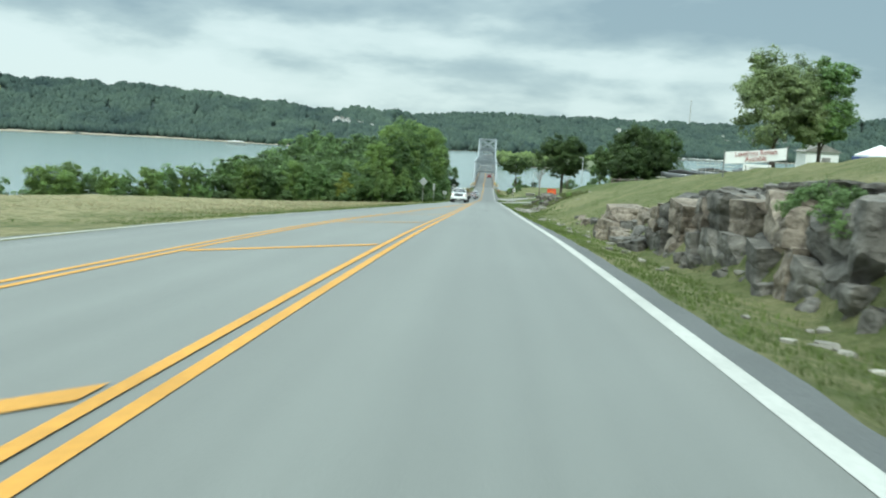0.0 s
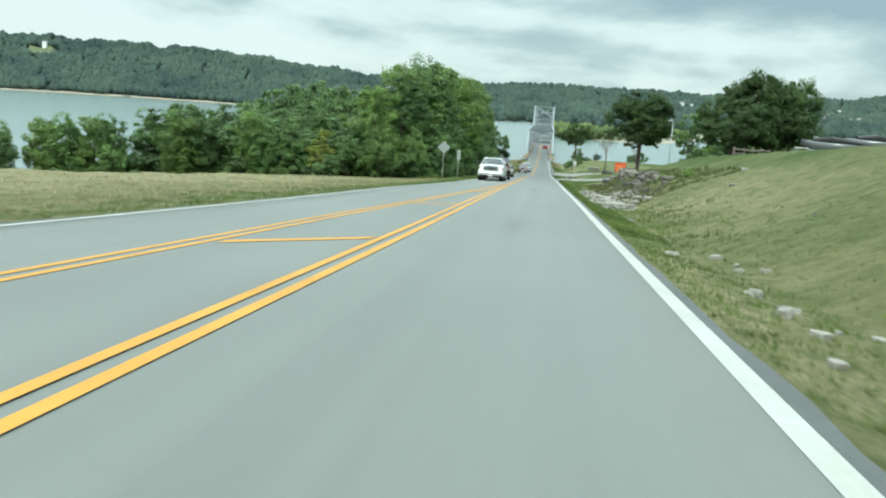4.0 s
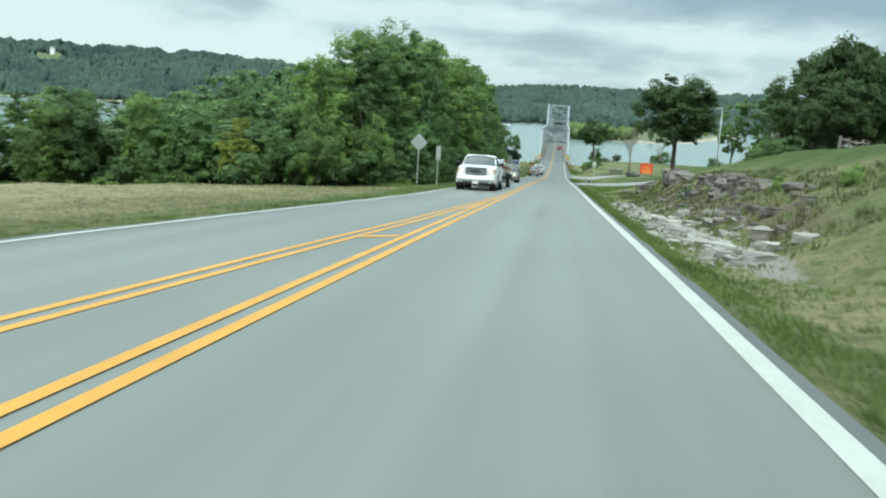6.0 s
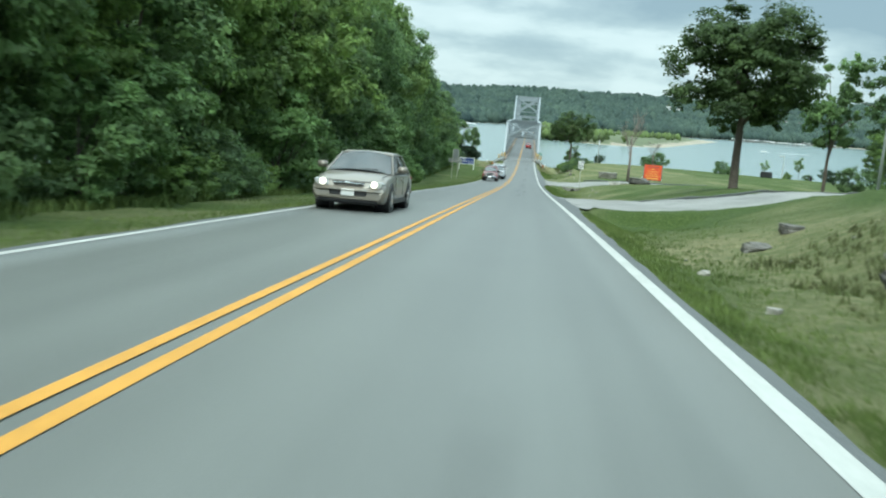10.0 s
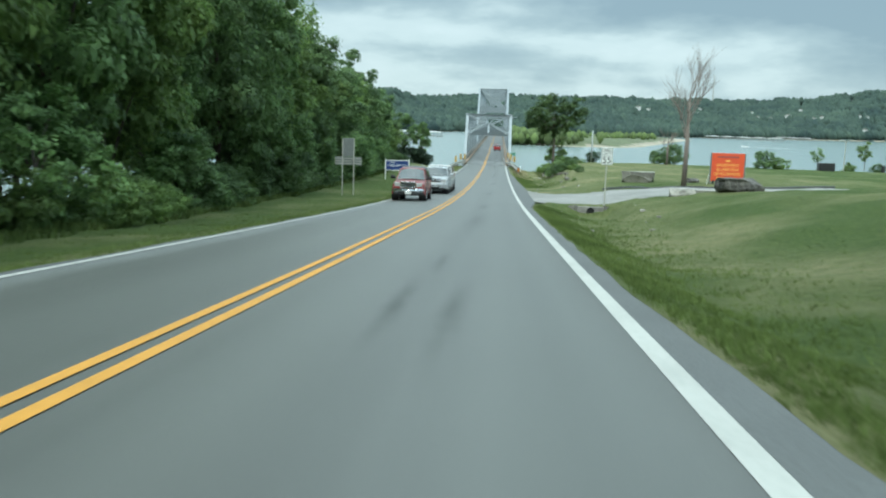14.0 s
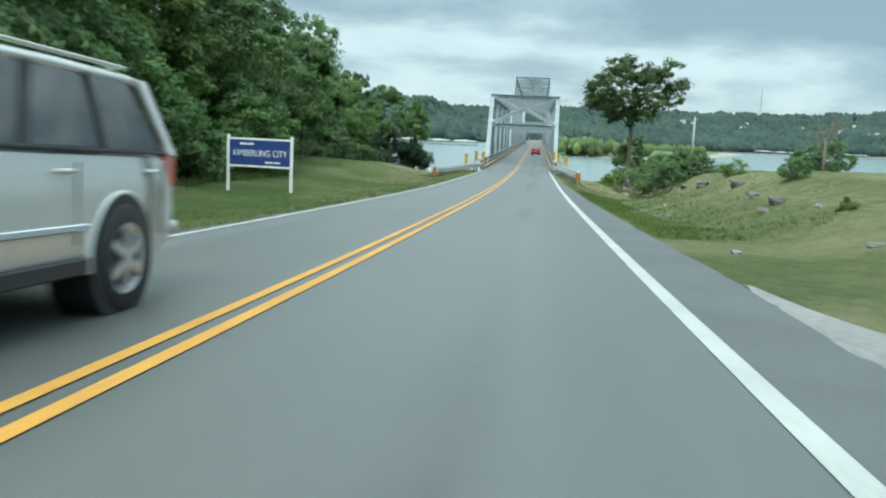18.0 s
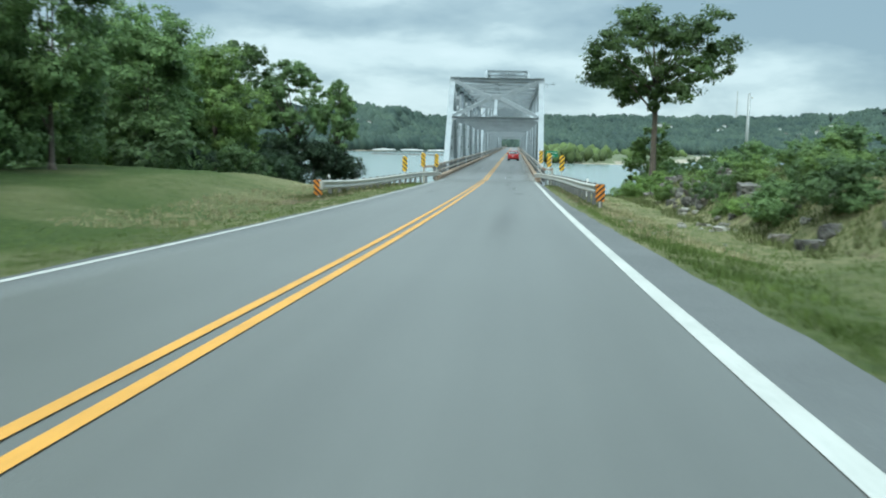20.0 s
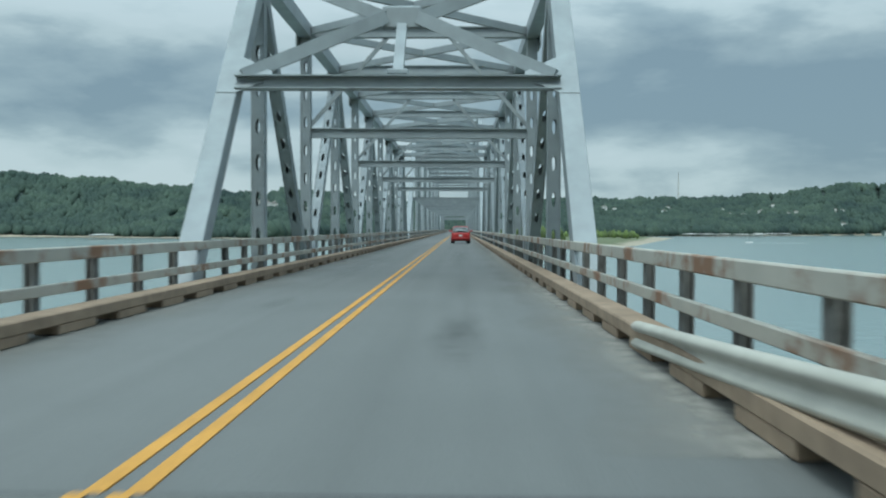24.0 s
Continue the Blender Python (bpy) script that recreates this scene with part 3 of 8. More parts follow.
def side_height(table, x, y):
    """Height over the road at distance x from the centre line, from the stations before and after y."""
    ys = sorted(table)
    cols = np.stack([np.interp(x, [p[0] for p in table[k]], [p[1] for p in table[k]]) for k in ys])
    i = np.clip(np.searchsorted(ys, y) - 1, 0, len(ys) - 2)
    ya, yb = np.array(ys)[i], np.array(ys)[i + 1]
    s = np.clip((y - ya) / (yb - ya), 0, 1)
    s = s * s * (3 - 2 * s)
    n = np.arange(len(x))
    return cols[i, n] * (1 - s) + cols[i + 1, n] * s


def wave(x, y, f, seed):
    return (np.sin(x * f + seed) * np.cos(y * f * 1.13 + seed * 2.1) + np.sin((x + y) * f * 0.57 + seed * 3.7) * 0.7
            + np.cos((x * 0.8 - y) * f * 1.9 + seed) * 0.4) / 2.1


def ground_z(x, y):
    x, y = np.atleast_1d(np.asarray(x, float)), np.atleast_1d(np.asarray(y, float))
    base = road_z(y)
    edge = np.where(x > 0, np.abs(x) - right_edge(y), np.abs(x) + left_edge(y))
    xr = np.abs(x) - (right_edge(y) - 4.1) * np.clip(1 - edge / 5, 0, 1)
    rel = np.where(x > 0, side_height(RIGHT, xr, y), side_height(LEFT, np.abs(x), y))
    k = np.clip(edge / 2.0, 0, 1)
    rel = rel + k * (0.10 * wave(x, y, 0.9, 1.0) + 0.05 * wave(x, y, 2.7, 4.0) + 0.02 * wave(x, y, 7.0, 2.0))
    return np.where(edge < -0.45, base - 0.30, base + rel)


def gz(x, y):
    return float(ground_z(x, y)[0])


def on_ground(x, y, turn=0.0, sink=0.0):
    return pose(x, y, gz(x, y) - sink, 0, 0, turn)


# ---- ground, lake and far shore ----
gx = np.unique(np.concatenate([np.arange(-12, 18.01, 0.4), np.arange(-40, -12, 2.0), np.arange(18, 44, 2.0),
                               (-4600, -3000, -1800, -1000, -600, -380, -250, -180, -150, -120, -95, -75, -60, -50),
                               (50, 60, 75, 95, 120, 150, 200, 300, 450, 700, 1100, 1800, 3000, 4600)]))
gy = np.unique(np.concatenate([np.arange(-40, 352.1, 1.0), np.arange(158, 163, 0.25), np.arange(226, 230, 0.25), np.arange(239, 246, 0.5), np.arange(352, 390, 4.0), (-4000, -2500, -1500, -900, -500, -300, -180, -110, -70, -50),
                               (400, 450, 550, 700, 900, 1200, 1700, 2500, 3400, 4600)]))
GX, GY = np.meshgrid(gx, gy)
fx, fy = GX.ravel(), GY.ravel()
fz = ground_z(fx, np.clip(fy, -40, 385))
fz = np.where(fy < -40, np.maximum(fz, 1.2 - 0.01 * np.abs(fx)), fz)
far_left = fx < -160
fz = np.where(far_left & (fy > -300), np.minimum(fz, WATER - 4), fz)
fz = np.where((fx > 300) & (fy > 150), np.minimum(fz, WATER - 4), fz)
fz = np.where(fy > 390, np.minimum(fz, WATER - 4), fz)
nx, ny = len(gx), len(gy)
idx = np.arange(nx * ny).reshape(ny, nx)
quads = np.stack([idx[:-1, :-1], idx[:-1, 1:], idx[1:, 1:], idx[1:, :-1]], -1).reshape(-1, 4)
me = mesh_np("ground", np.stack([fx, fy, fz], 1), quads, M["ground"], True)
dry = me.attributes.new("dry", "FLOAT", "POINT")
verge = np.clip(1 - np.abs(np.where(fx > 0, fx - right_edge(fy), -fx + left_edge(fy)) - 0.4) / 1.4, 0, 1)
wx, wy = fx + 1.4 * wave(fx, fy, 0.35, 4.0), fy + 6.0 * wave(fx, fy, 0.10, 9.0)      # ragged outlines of the dry stretches


def dry_stretch(x0, x1, y0, y1, amount):
    return amount * np.clip((wx - x0) / 1.2, 0, 1) * np.clip((x1 - wx) / 2.5, 0, 1) * np.clip((wy - y0) / 7, 0, 1) * np.clip((y1 - wy) / 7, 0, 1)


bankd = dry_stretch(4.5, 13, 68, 153, 0.36) + dry_stretch(5.5, 12, 193, 288, 0.22) + dry_stretch(5.5, 12, 282, 334, 0.4) + dry_stretch(8.5, 33, 247, 400, 0.26)
bankd = bankd + dry_stretch(4, 44, -90, 86, 0.32) + dry_stretch(3.5, 10.5, 282, 400, 0.12) + dry_stretch(-11, -3, 288, 400, 0.2)
bankd = bankd + 0.55 * np.clip((-wx - 9) / 4, 0, 1) * np.clip((114 - wy) / 10, 0, 1)
for name_, field in (("soil", np.clip(1.15 - np.abs(fx - 8.0 - (fy - 90) * 0.02) / 2.6, 0, 1) * np.clip((fy - 80) / 8, 0, 1) * np.clip((133 - fy) / 10, 0, 1) * 0.72
                      + np.clip(1.1 - np.abs(fx - 8.7 - np.clip((fy - 292) / 10, 0, 1.2)) / 1.6, 0, 1) * np.clip((fy - 256) / 6, 0, 1) * np.clip((322 - fy) / 10, 0, 1) * 0.62
                      + np.clip(1.2 - np.abs(np.abs(fx) - 5.1) / 1.3, 0, 1) * np.clip((fy - 284) / 14, 0, 1) * 0.9
                      + np.clip(1 - np.abs(fx - 10.5) / 3.5, 0, 1) * np.clip(1 - np.abs(fy - 185) / 12, 0, 1) * 0.5),
                     ("gravel", np.clip(1.2 - np.abs(fx - np.interp(fy, (84, 95, 110, 122), (6.25, 6.1, 6.35, 6.5))) / 1.15, 0, 1) * np.clip((fy - 76) / 8, 0, 1) * np.clip((124 - fy) / 6, 0, 1) * 0.95)):
    me.attributes.new(name_, "FLOAT", "POINT").data.foreach_set("value", np.clip(field, 0, 1).astype(np.float32))
dry.data.foreach_set("value", (verge * np.where((fy > 115) & (fy < 285), 0.18, 0.42) + bankd + 0.45 * np.clip((-4.5 - fx) / 3, 0, 1) * np.clip((118 - fy) / 10, 0, 1)).astype(np.float32))
tagged(new("ground", me), "mown grass bank with dry straw patches beside the road", "ground", kind="structure")

wv = [(-4700, -3000, WATER), (4700, -3000, WATER), (4700, 4700, WATER), (-4700, 4700, WATER)]
tagged(new("water", mesh_np("water", wv, [(0, 1, 2, 3)], M["water"])), "pale green-blue lake water, lightly rippled", "lake", kind="structure")

# far shores and wooded ridges round the lake, by bearing from the crest of the road
RIDGE_AZ = (-75, -45, -29, -25, -20, -15, -10, -6.5, -4, -2.5, -1, 2, 5, 10, 14, 17, 19.5, 22, 26, 35, 60, 80)
RIDGE_Z = (60, 54, 50, 52, 50, 37, 26, 25, 44, 62, 78, 76, 70, 60, 57, 60, 76, 82, 76, 66, 66, 60)
RIDGE_D = (1700, 1650, 1620, 1650, 1650, 1620, 1600, 1650, 2800, 3300, 3500, 3450, 3200, 2900, 2750, 2650, 2600, 2600, 2600, 2500, 2500, 2500)
SHORE_D = (1300, 1300, 1385, 1390, 1370, 1290, 1230, 1330, 1420, 1500, 1550, 1450, 1500, 1780, 2000, 2150, 2250, 2400, 2500, 2200, 2200, 2200)


def far_z(az, d):
    """Height of the far land at a bearing (degrees) and distance."""
    sh, rd, top = np.interp(az, RIDGE_AZ, SHORE_D), np.interp(az, RIDGE_AZ, RIDGE_D), np.interp(az, RIDGE_AZ, RIDGE_Z)
    s = np.clip((d - sh) / (rd - sh), 0, 1)
    rise = s ** 0.8 * (0.55 + 0.45 * s)
    lump = 5 * wave(az * 3.0, d * 0.01, 0.9, 2.0) + 3 * wave(az * 9.0, d * 0.03, 0.9, 5.0)
    z = WATER - 1.5 + (top - WATER) * rise + lump * np.clip(s * 3, 0, 1)
    return z - np.clip((d - rd) / 900, 0, 1) * 40 - np.where(d < sh, 6, 0)


azs = np.arange(-75, 80.1, 0.75)
ds = np.concatenate([np.arange(1180, 2900, 60.0), np.arange(2900, 4700, 120.0)])
AZ, DD = np.meshgrid(azs, ds)
AZf, DDf = AZ.ravel(), DD.ravel()
hv = np.stack([DDf * np.sin(np.radians(AZf)), DDf * np.cos(np.radians(AZf)), far_z(AZf, DDf)], 1)
i2 = np.arange(AZ.size).reshape(AZ.shape)
hq = np.stack([i2[:-1, :-1], i2[1:, :-1], i2[1:, 1:], i2[:-1, 1:]], -1).reshape(-1, 4)
tagged(new("far_hills", mesh_np("far_hills", hv, hq[:, ::-1], M["hazy_forest_floor"], True)), "long wooded ridges on the far side of the lake", "hills", kind="structure")

# a low wooded point beyond the bridge, with a pale beach
px_ = np.linspace(-60, 330, 40)
py_ = np.linspace(835, 1500, 34)
PX, PY = np.meshgrid(px_, py_)
pz = WATER - 3.6 + 7.4 * np.clip(1.15 - np.hypot((PX - 60 - (PY - 900) * 0.18) / (70 + (PY - 850) * 0.16), np.clip(930 - PY, 0, None) / 95), 0, 1)
ip = np.arange(PX.size).reshape(PX.shape)
pq = np.stack([ip[:-1, :-1], ip[:-1, 1:], ip[1:, 1:], ip[1:, :-1]], -1).reshape(-1, 4)
M["beach"] = mat("pale_beach", (0.30, 0.265, 0.20), 0.95, scale=0.3, vary=0.3, big=0.04)
M["meadow"] = mat("far_meadow", (0.105, 0.125, 0.06), 0.95, scale=0.2, vary=0.3, big=0.03)
tagged(new("wooded_point", mesh_np("wooded_point", np.stack([PX.ravel(), PY.ravel(), pz.ravel()], 1), pq, M["beach"], True)), "low point of land with a pale beach", "land", kind="structure")
point_me = bpy.data.objects["wooded_point"].data      # grass above the sand
point_me.materials.append(M["meadow"])
pf = pz.ravel()[pq].mean(1)
point_me.polygons.foreach_set("material_index", (pf > WATER + 1.1).astype(np.int32))


def far_band(name, az0, az1, d_lo, d_hi, lift, material, label, category):
    """A strip of open land draped on the far slope."""
    az_ = np.arange(az0, az1, 0.25)
    lo, hi = d_lo(az_), d_hi(az_)
    v = []
    for f in (0.0, 0.33, 0.66, 1.0):
        d_ = lo + (hi - lo) * f
        z_ = np.maximum(far_z(az_, d_), WATER - 0.5) + lift
        v.append(np.stack([d_ * np.sin(np.radians(az_)), d_ * np.cos(np.radians(az_)), z_], 1))
    m_ = len(az_)
    i = np.arange(m_ - 1)
    q = np.concatenate([np.stack([k * m_ + i, (k + 1) * m_ + i, (k + 1) * m_ + i + 1, k * m_ + i + 1], 1) for k in range(3)])
    tagged(new(name, mesh_np(name, np.concatenate(v), q[:, ::-1], material, True)), label, category, kind="structure")


shore = lambda az: np.interp(az, RIDGE_AZ, SHORE_D)
far_band("shore_bank", -45, 30, lambda a: shore(a) - 6, lambda a: shore(a) + 9, 1.0, M["beach"], "pale stony strip along the far waterline", "shore")
far_band("meadow", -30.5, -29.0, lambda a: 1558 + 0 * a, lambda a: 1586 + 0 * a, 2.5, M["meadow"], "pale green clearing near the top of the far ridge", "meadow")


def clump_cloud(centres, radii, squash, rng, sides=6, rings=3):
    """Lumpy far-off crowns, many in one mesh."""
    n = len(centres)
    th = np.linspace(0, 2 * np.pi, sides, endpoint=False)
    ph = np.linspace(0.25, np.pi * 0.93, rings)
    unit = np.array([[math.sin(p) * math.cos(t), math.sin(p) * math.sin(t), math.cos(p)] for p in ph for t in th])
    r = 1 + rng.uniform(-0.2, 0.2, (n, len(unit), 1))
    v = centres[:, None, :] + unit[None] * r * radii[:, None, None] * np.array([1, 1, squash])
    f = []
    for a in range(rings - 1):
        for b in range(sides):
            f.append((a * sides + b, (a + 1) * sides + b, (a + 1) * sides + (b + 1) % sides, a * sides + (b + 1) % sides))
    f = np.array(f)
    top = np.array([(0, 1, 2, 3), (0, 3, 4, 5)])
    f = np.concatenate([f, top])
    faces = (f[None] + (np.arange(n) * len(unit))[:, None, None]).reshape(-1, 4)
    return v.reshape(-1, 3), faces


rng = np.random.default_rng(5)
# woods on the near-left ridge and the farther ones
N1, N2 = 26000, 19000
az1 = rng.uniform(-46, -2.5, N1)
sh1, rd1 = np.interp(az1, RIDGE_AZ, SHORE_D), np.interp(az1, RIDGE_AZ, RIDGE_D)
d1 = sh1 + 12 + (np.minimum(rd1, 1720) + 40 - sh1) * rng.uniform(0, 1, N1) ** 0.9
keep = (wave(az1 * 3, d1 * 0.012, 1.6, 8.0) < 0.62) & ~((np.abs(az1 + 29.75) < 0.9) & (np.abs(d1 - 1568) < 20))
az1, d1 = az1[keep], d1[keep]
az2 = rng.uniform(-9, 40, N2)
sh2, rd2 = np.interp(az2, RIDGE_AZ, SHORE_D), np.interp(az2, RIDGE_AZ, RIDGE_D)
d2 = sh2 + 15 + (rd2 + 60 - sh2) * rng.uniform(0, 1, N2)
keep = wave(az2 * 3, d2 * 0.008, 1.6, 3.0) < 0.66
az2, d2 = az2[keep], d2[keep]
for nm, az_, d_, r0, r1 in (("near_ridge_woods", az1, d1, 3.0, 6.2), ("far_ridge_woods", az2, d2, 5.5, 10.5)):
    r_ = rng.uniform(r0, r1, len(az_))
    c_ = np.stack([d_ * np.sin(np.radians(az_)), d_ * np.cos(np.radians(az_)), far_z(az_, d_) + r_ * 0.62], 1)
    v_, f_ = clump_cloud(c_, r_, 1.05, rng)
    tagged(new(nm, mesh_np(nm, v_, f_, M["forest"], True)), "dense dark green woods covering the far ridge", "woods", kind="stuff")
c_ = np.stack([10 + np.abs(rng.normal(0, 24, 460)), rng.uniform(868, 990, 460), WATER + 2.5 + rng.uniform(0, 1, 460) ** 2 * 5], 1)
c_ = np.concatenate([c_, np.stack([rng.uniform(40, 200, 90), 0 * np.arange(90.0), np.full(90, WATER + 3.0)], 1)])
c_[460:, 1] = 1010 + (c_[460:, 0] - 40) * 1.6 + rng.uniform(0, 120, 90)
r_ = rng.uniform(1.8, 4.6, len(c_))
c_[:, 2] += r_ * 0.5
v_, f_ = clump_cloud(c_, r_, 1.1, rng)
M["siding"] = mat("pale_siding", (0.72, 0.72, 0.70), 0.8, scale=0.5, vary=0.1, obj=0.25)
M["willow"] = mat("bright_far_trees", (0.085, 0.12, 0.035), 0.9, scale=0.2, vary=0.4, big=0.02, island=0.35)
tagged(new("point_trees", mesh_np("point_trees", v_, f_, M["willow"], True)), "pale green waterside trees on the low point", "woods", kind="stuff")

# ---- road ----
cols = 9


def road_strip(name, x_of, y0, y1, material, lift, crown=0.010, step=1.0, ridge=True):
    """A thin sheet that follows the road between two lines."""
    y = np.append(np.arange(y0, y1, step), y1)
    xa, xb = x_of(y)
    n = cols if ridge else 2
    u = np.linspace(0, 1, n)
    X = xa[:, None] * (1 - u) + xb[:, None] * u
    Y = np.repeat(y[:, None], n, 1)
    Z = np.repeat(road_z(y)[:, None], n, 1) - crown * np.abs(X) + lift
    i = np.arange(X.size).reshape(X.shape)
    q = np.stack([i[:-1, :-1], i[:-1, 1:], i[1:, 1:], i[1:, :-1]], -1).reshape(-1, 4)
    v = np.stack([X.ravel(), Y.ravel(), Z.ravel()], 1)
    if ridge:      # side skirts give the pavement its thickness
        lo, hi = i[:, 0], i[:, -1]
        m = len(v)
        v = np.concatenate([v, v[lo] - (0.12, 0, 0.35), v[hi] - (-0.12, 0, 0.35)])
        a, b = m + np.arange(len(y)), m + len(y) + np.arange(len(y))
        q = np.concatenate([q, np.stack([lo[1:], lo[:-1], a[:-1], a[1:]], 1), np.stack([hi[:-1], hi[1:], b[1:], b[:-1]], 1)])
    return mesh_np(name, v, q, material, False)


road = tagged(new("road", road_strip("road", lambda y: (left_edge(y), right_edge(y)), -40, 335, M["asphalt"], 0.0)),
              "grey worn asphalt two-lane road with painted lines", "road", kind="structure")


def line(name, off, width, y0, y1, material, label):
    f = (lambda y: (off(y) - width / 2, off(y) + width / 2)) if callable(off) else (lambda y: (np.full(len(y), off - width / 2), np.full(len(y), off + width / 2)))
    return child(name, road_strip(name, f, y0, y1, material, 0.006, ridge=False), road, label)


child("shoulder", road_strip("shoulder", lambda y: (np.full(len(y), 3.745), right_edge(y) - 0.01), -40, 334.6, M["edge_asphalt"], 0.004, ridge=False), road, "darker asphalt shoulder")
line("edge_line", 3.650, 0.18, -40, 334.6, M["white_line"], "solid white edge line")
line("edge_line", left_white, 0.12, -40, 334.3, M["white_line"], "solid white edge line")
line("centre_line", lambda y: -0.09 - 0.06 * np.clip((y - 318) / 16, 0, 1), 0.105, -40, 335, M["yellow"], "solid yellow line of a double pair")
line("centre_line", lambda y: 0.14 - 0.065 * np.clip((y - 318) / 16, 0, 1), 0.11, -40, 335, M["yellow"], "solid yellow line of a double pair")
line("centre_line", lambda y: left_pair(y) - 0.11, 0.10, -40, 101, M["yellow"], "solid yellow line closing the turn lane")
line("centre_line", lambda y: left_pair(y) + 0.11, 0.10, -40, 97, M["yellow"], "solid yellow line closing the turn lane")
for yb in np.arange(-34.0, 84, 12.7):
    yb = yb - 0.5 + (0.65 if yb < 10 else 0.0)
    xl = float(left_pair(yb)) + 0.19
    pts_ = [(-0.19, yb), (-0.19, yb + 0.4), (xl, yb + 0.4 + 1.35 * (xl + 0.19)), (xl, yb + 1.35 * (xl + 0.19))]
    vv = [(x, y, rz(y) - 0.010 * abs(x) + 0.007) for x, y in pts_]
    child("hatch_bar", mesh_np("hatch_bar", vv, [(0, 1, 2, 3)], M["yellow"]), road, "yellow cross bar in the closed lane")
def smudge(sx, sy, w, l, height, parent, strength=0.6, turn=0.0, key="stain"):
    """An oily stain that thins out towards its rim."""
    n, rings = 32, 5
    t = np.linspace(0, 2 * np.pi, n, endpoint=False)
    edge = 1 + 0.12 * np.sin(2 * t + sx * 3) + 0.09 * np.sin(5 * t + sy) + 0.05 * np.sin(9 * t + sx)
    v, film = [], []
    for k in range(rings):
        r = (k + 0.02) / (rings - 1) * edge
        u, q = w / 2 * r * np.cos(t), l / 2 * r * np.sin(t)
        v += [(x, y, height(x, y) + 0.009) for x, y in zip(sx + u * math.cos(turn) - q * math.sin(turn), sy + u * math.sin(turn) + q * math.cos(turn))]
        film += [0.5 * strength * (1 - k / (rings - 1)) ** 1.3] * n
    f = [(k * n + i, k * n + (i + 1) % n, (k + 1) * n + (i + 1) % n, (k + 1) * n + i) for k in range(rings - 1) for i in range(n)]
    me = mesh_np("tar_stain", v, f, M[key])
    me.attributes.new("film", "FLOAT", "POINT").data.foreach_set("value", np.array(film, np.float32))
    return child("tar_stain", me, parent, "dark oily stain")


on_road = lambda x, y: rz(y) - 0.010 * abs(x)
for sx, sy, w, l, k in ((1.45, 186.5, .35, 5.0, .8), (2.0, 186.0, .4, 5.6, .7), (1.6, 191, .3, 3.5, .6), (2.4, 309, .6, 4.0, .7), (2.1, 316, .7, 7, .6), (1.8, 327.5, .5, 13, .55), (1.75, 321.5, .35, 4, .5), (-1.6, 310, .7, 12, .3), (1.9, 123, .5, 5, .4), (-2.1, 323, .8, 3.4, .5), (1.7, 60, .8, 9, .25),
                     (1.8, 92, .8, 9, .25), (1.8, 218, .6, 7, .5), (1.9, 176, .6, 4, .7), (1.7, 172, .5, 3, .6), (2.0, 262, .7, 9, .4), (1.9, 240, .8, 14, .35), (1.9, 290, .8, 16, .45), (1.8, 205, .8, 14, .4), (-1.7, 230, .8, 20, .3), (-1.8, 120, .9, 24, .2)):
    smudge(sx, sy, w, l, on_road, road, k)
child("expansion_joint", mesh_np("expansion_joint", [(-3.2, 334.9, rz(334.9) - .026), (3.9, 334.9, rz(334.9) - .026), (3.9, 335.1, rz(335.1) - .026), (-3.2, 335.1, rz(335.1) - .026)], [(0, 1, 2, 3)], M["tar"]), road, "dark joint at the bridge end")

# ---- side roads ----


def side_road(name, outline, label):
    """A pale gravel drive on the ground, from its outline."""
    bm = bmesh.new()
    f = bm.faces.new([bm.verts.new((x, y, 0)) for x, y in outline])
    f.normal_update()
    bmesh.ops.triangulate(bm, faces=[f])
    for _ in range(6):
        bmesh.ops.subdivide_edges(bm, edges=[e for e in bm.edges if e.calc_length() > 1.0], cuts=1)
        bmesh.ops.triangulate(bm, faces=[f for f in bm.faces if len(f.verts) > 3])
    for v in bm.verts:
        x, y = v.co.x, v.co.y
        e = float(right_edge(y))
        flush = rz(y) - 0.010 * x - 0.015 - 0.05 * max(0.0, x - e)
        v.co.z = flush if x <= e else max(gz(x, y) + (-0.05 if v.is_boundary and x > e + 0.8 else 0.05 + 0.03 * min(1.0, (x - e) / 1.5)), flush if x < e + 2 else -1e3)
    me = bpy.data.meshes.new(name)
    bm.to_mesh(me)
    bm.free()
    me.materials.append(M["gravel_drive"])
    me.polygons.foreach_set("use_smooth", np.ones(len(me.polygons), bool))
    return tagged(new(name, me), label, "drive", kind="structure")


side_road("drive_1", [(3.9, 155.5), (4.2, 158.5), (5.2, 161), (8, 162), (14, 163.5), (22, 166), (40, 172), (70, 180), (70, 188), (40, 179), (22, 175.5), (14, 174.6), (9, 174.6), (6, 175.5), (4.5, 178), (3.9, 181)],
          "pale gravel side road meeting the highway")
side_road("drive_2", [(4.5, 227.2), (5.5, 228.8), (8, 229.2), (12, 228.9), (16, 229.0), (24, 229.8), (40, 232), (60, 236), (60, 247), (40, 243.5), (24, 241.2), (15.2, 240.7), (11.3, 241.1), (9.8, 241.3), (8.6, 241.6), (7.4, 242.2), (6.4, 242.9), (5.6, 243.8), (5.15, 244.8), (4.95, 246.0), (4.85, 247.2), (4.82, 248.4), (4.65, 246), (4.6, 240), (4.5, 230)],
          "pale gravel side road near the bridge")

# ---- bridge ----
BX = 0.2                                # centre line of the bridge
DECK = -18.33
bridge = thing("bridge", "long silver-grey steel through-truss bridge over the lake", "bridge")


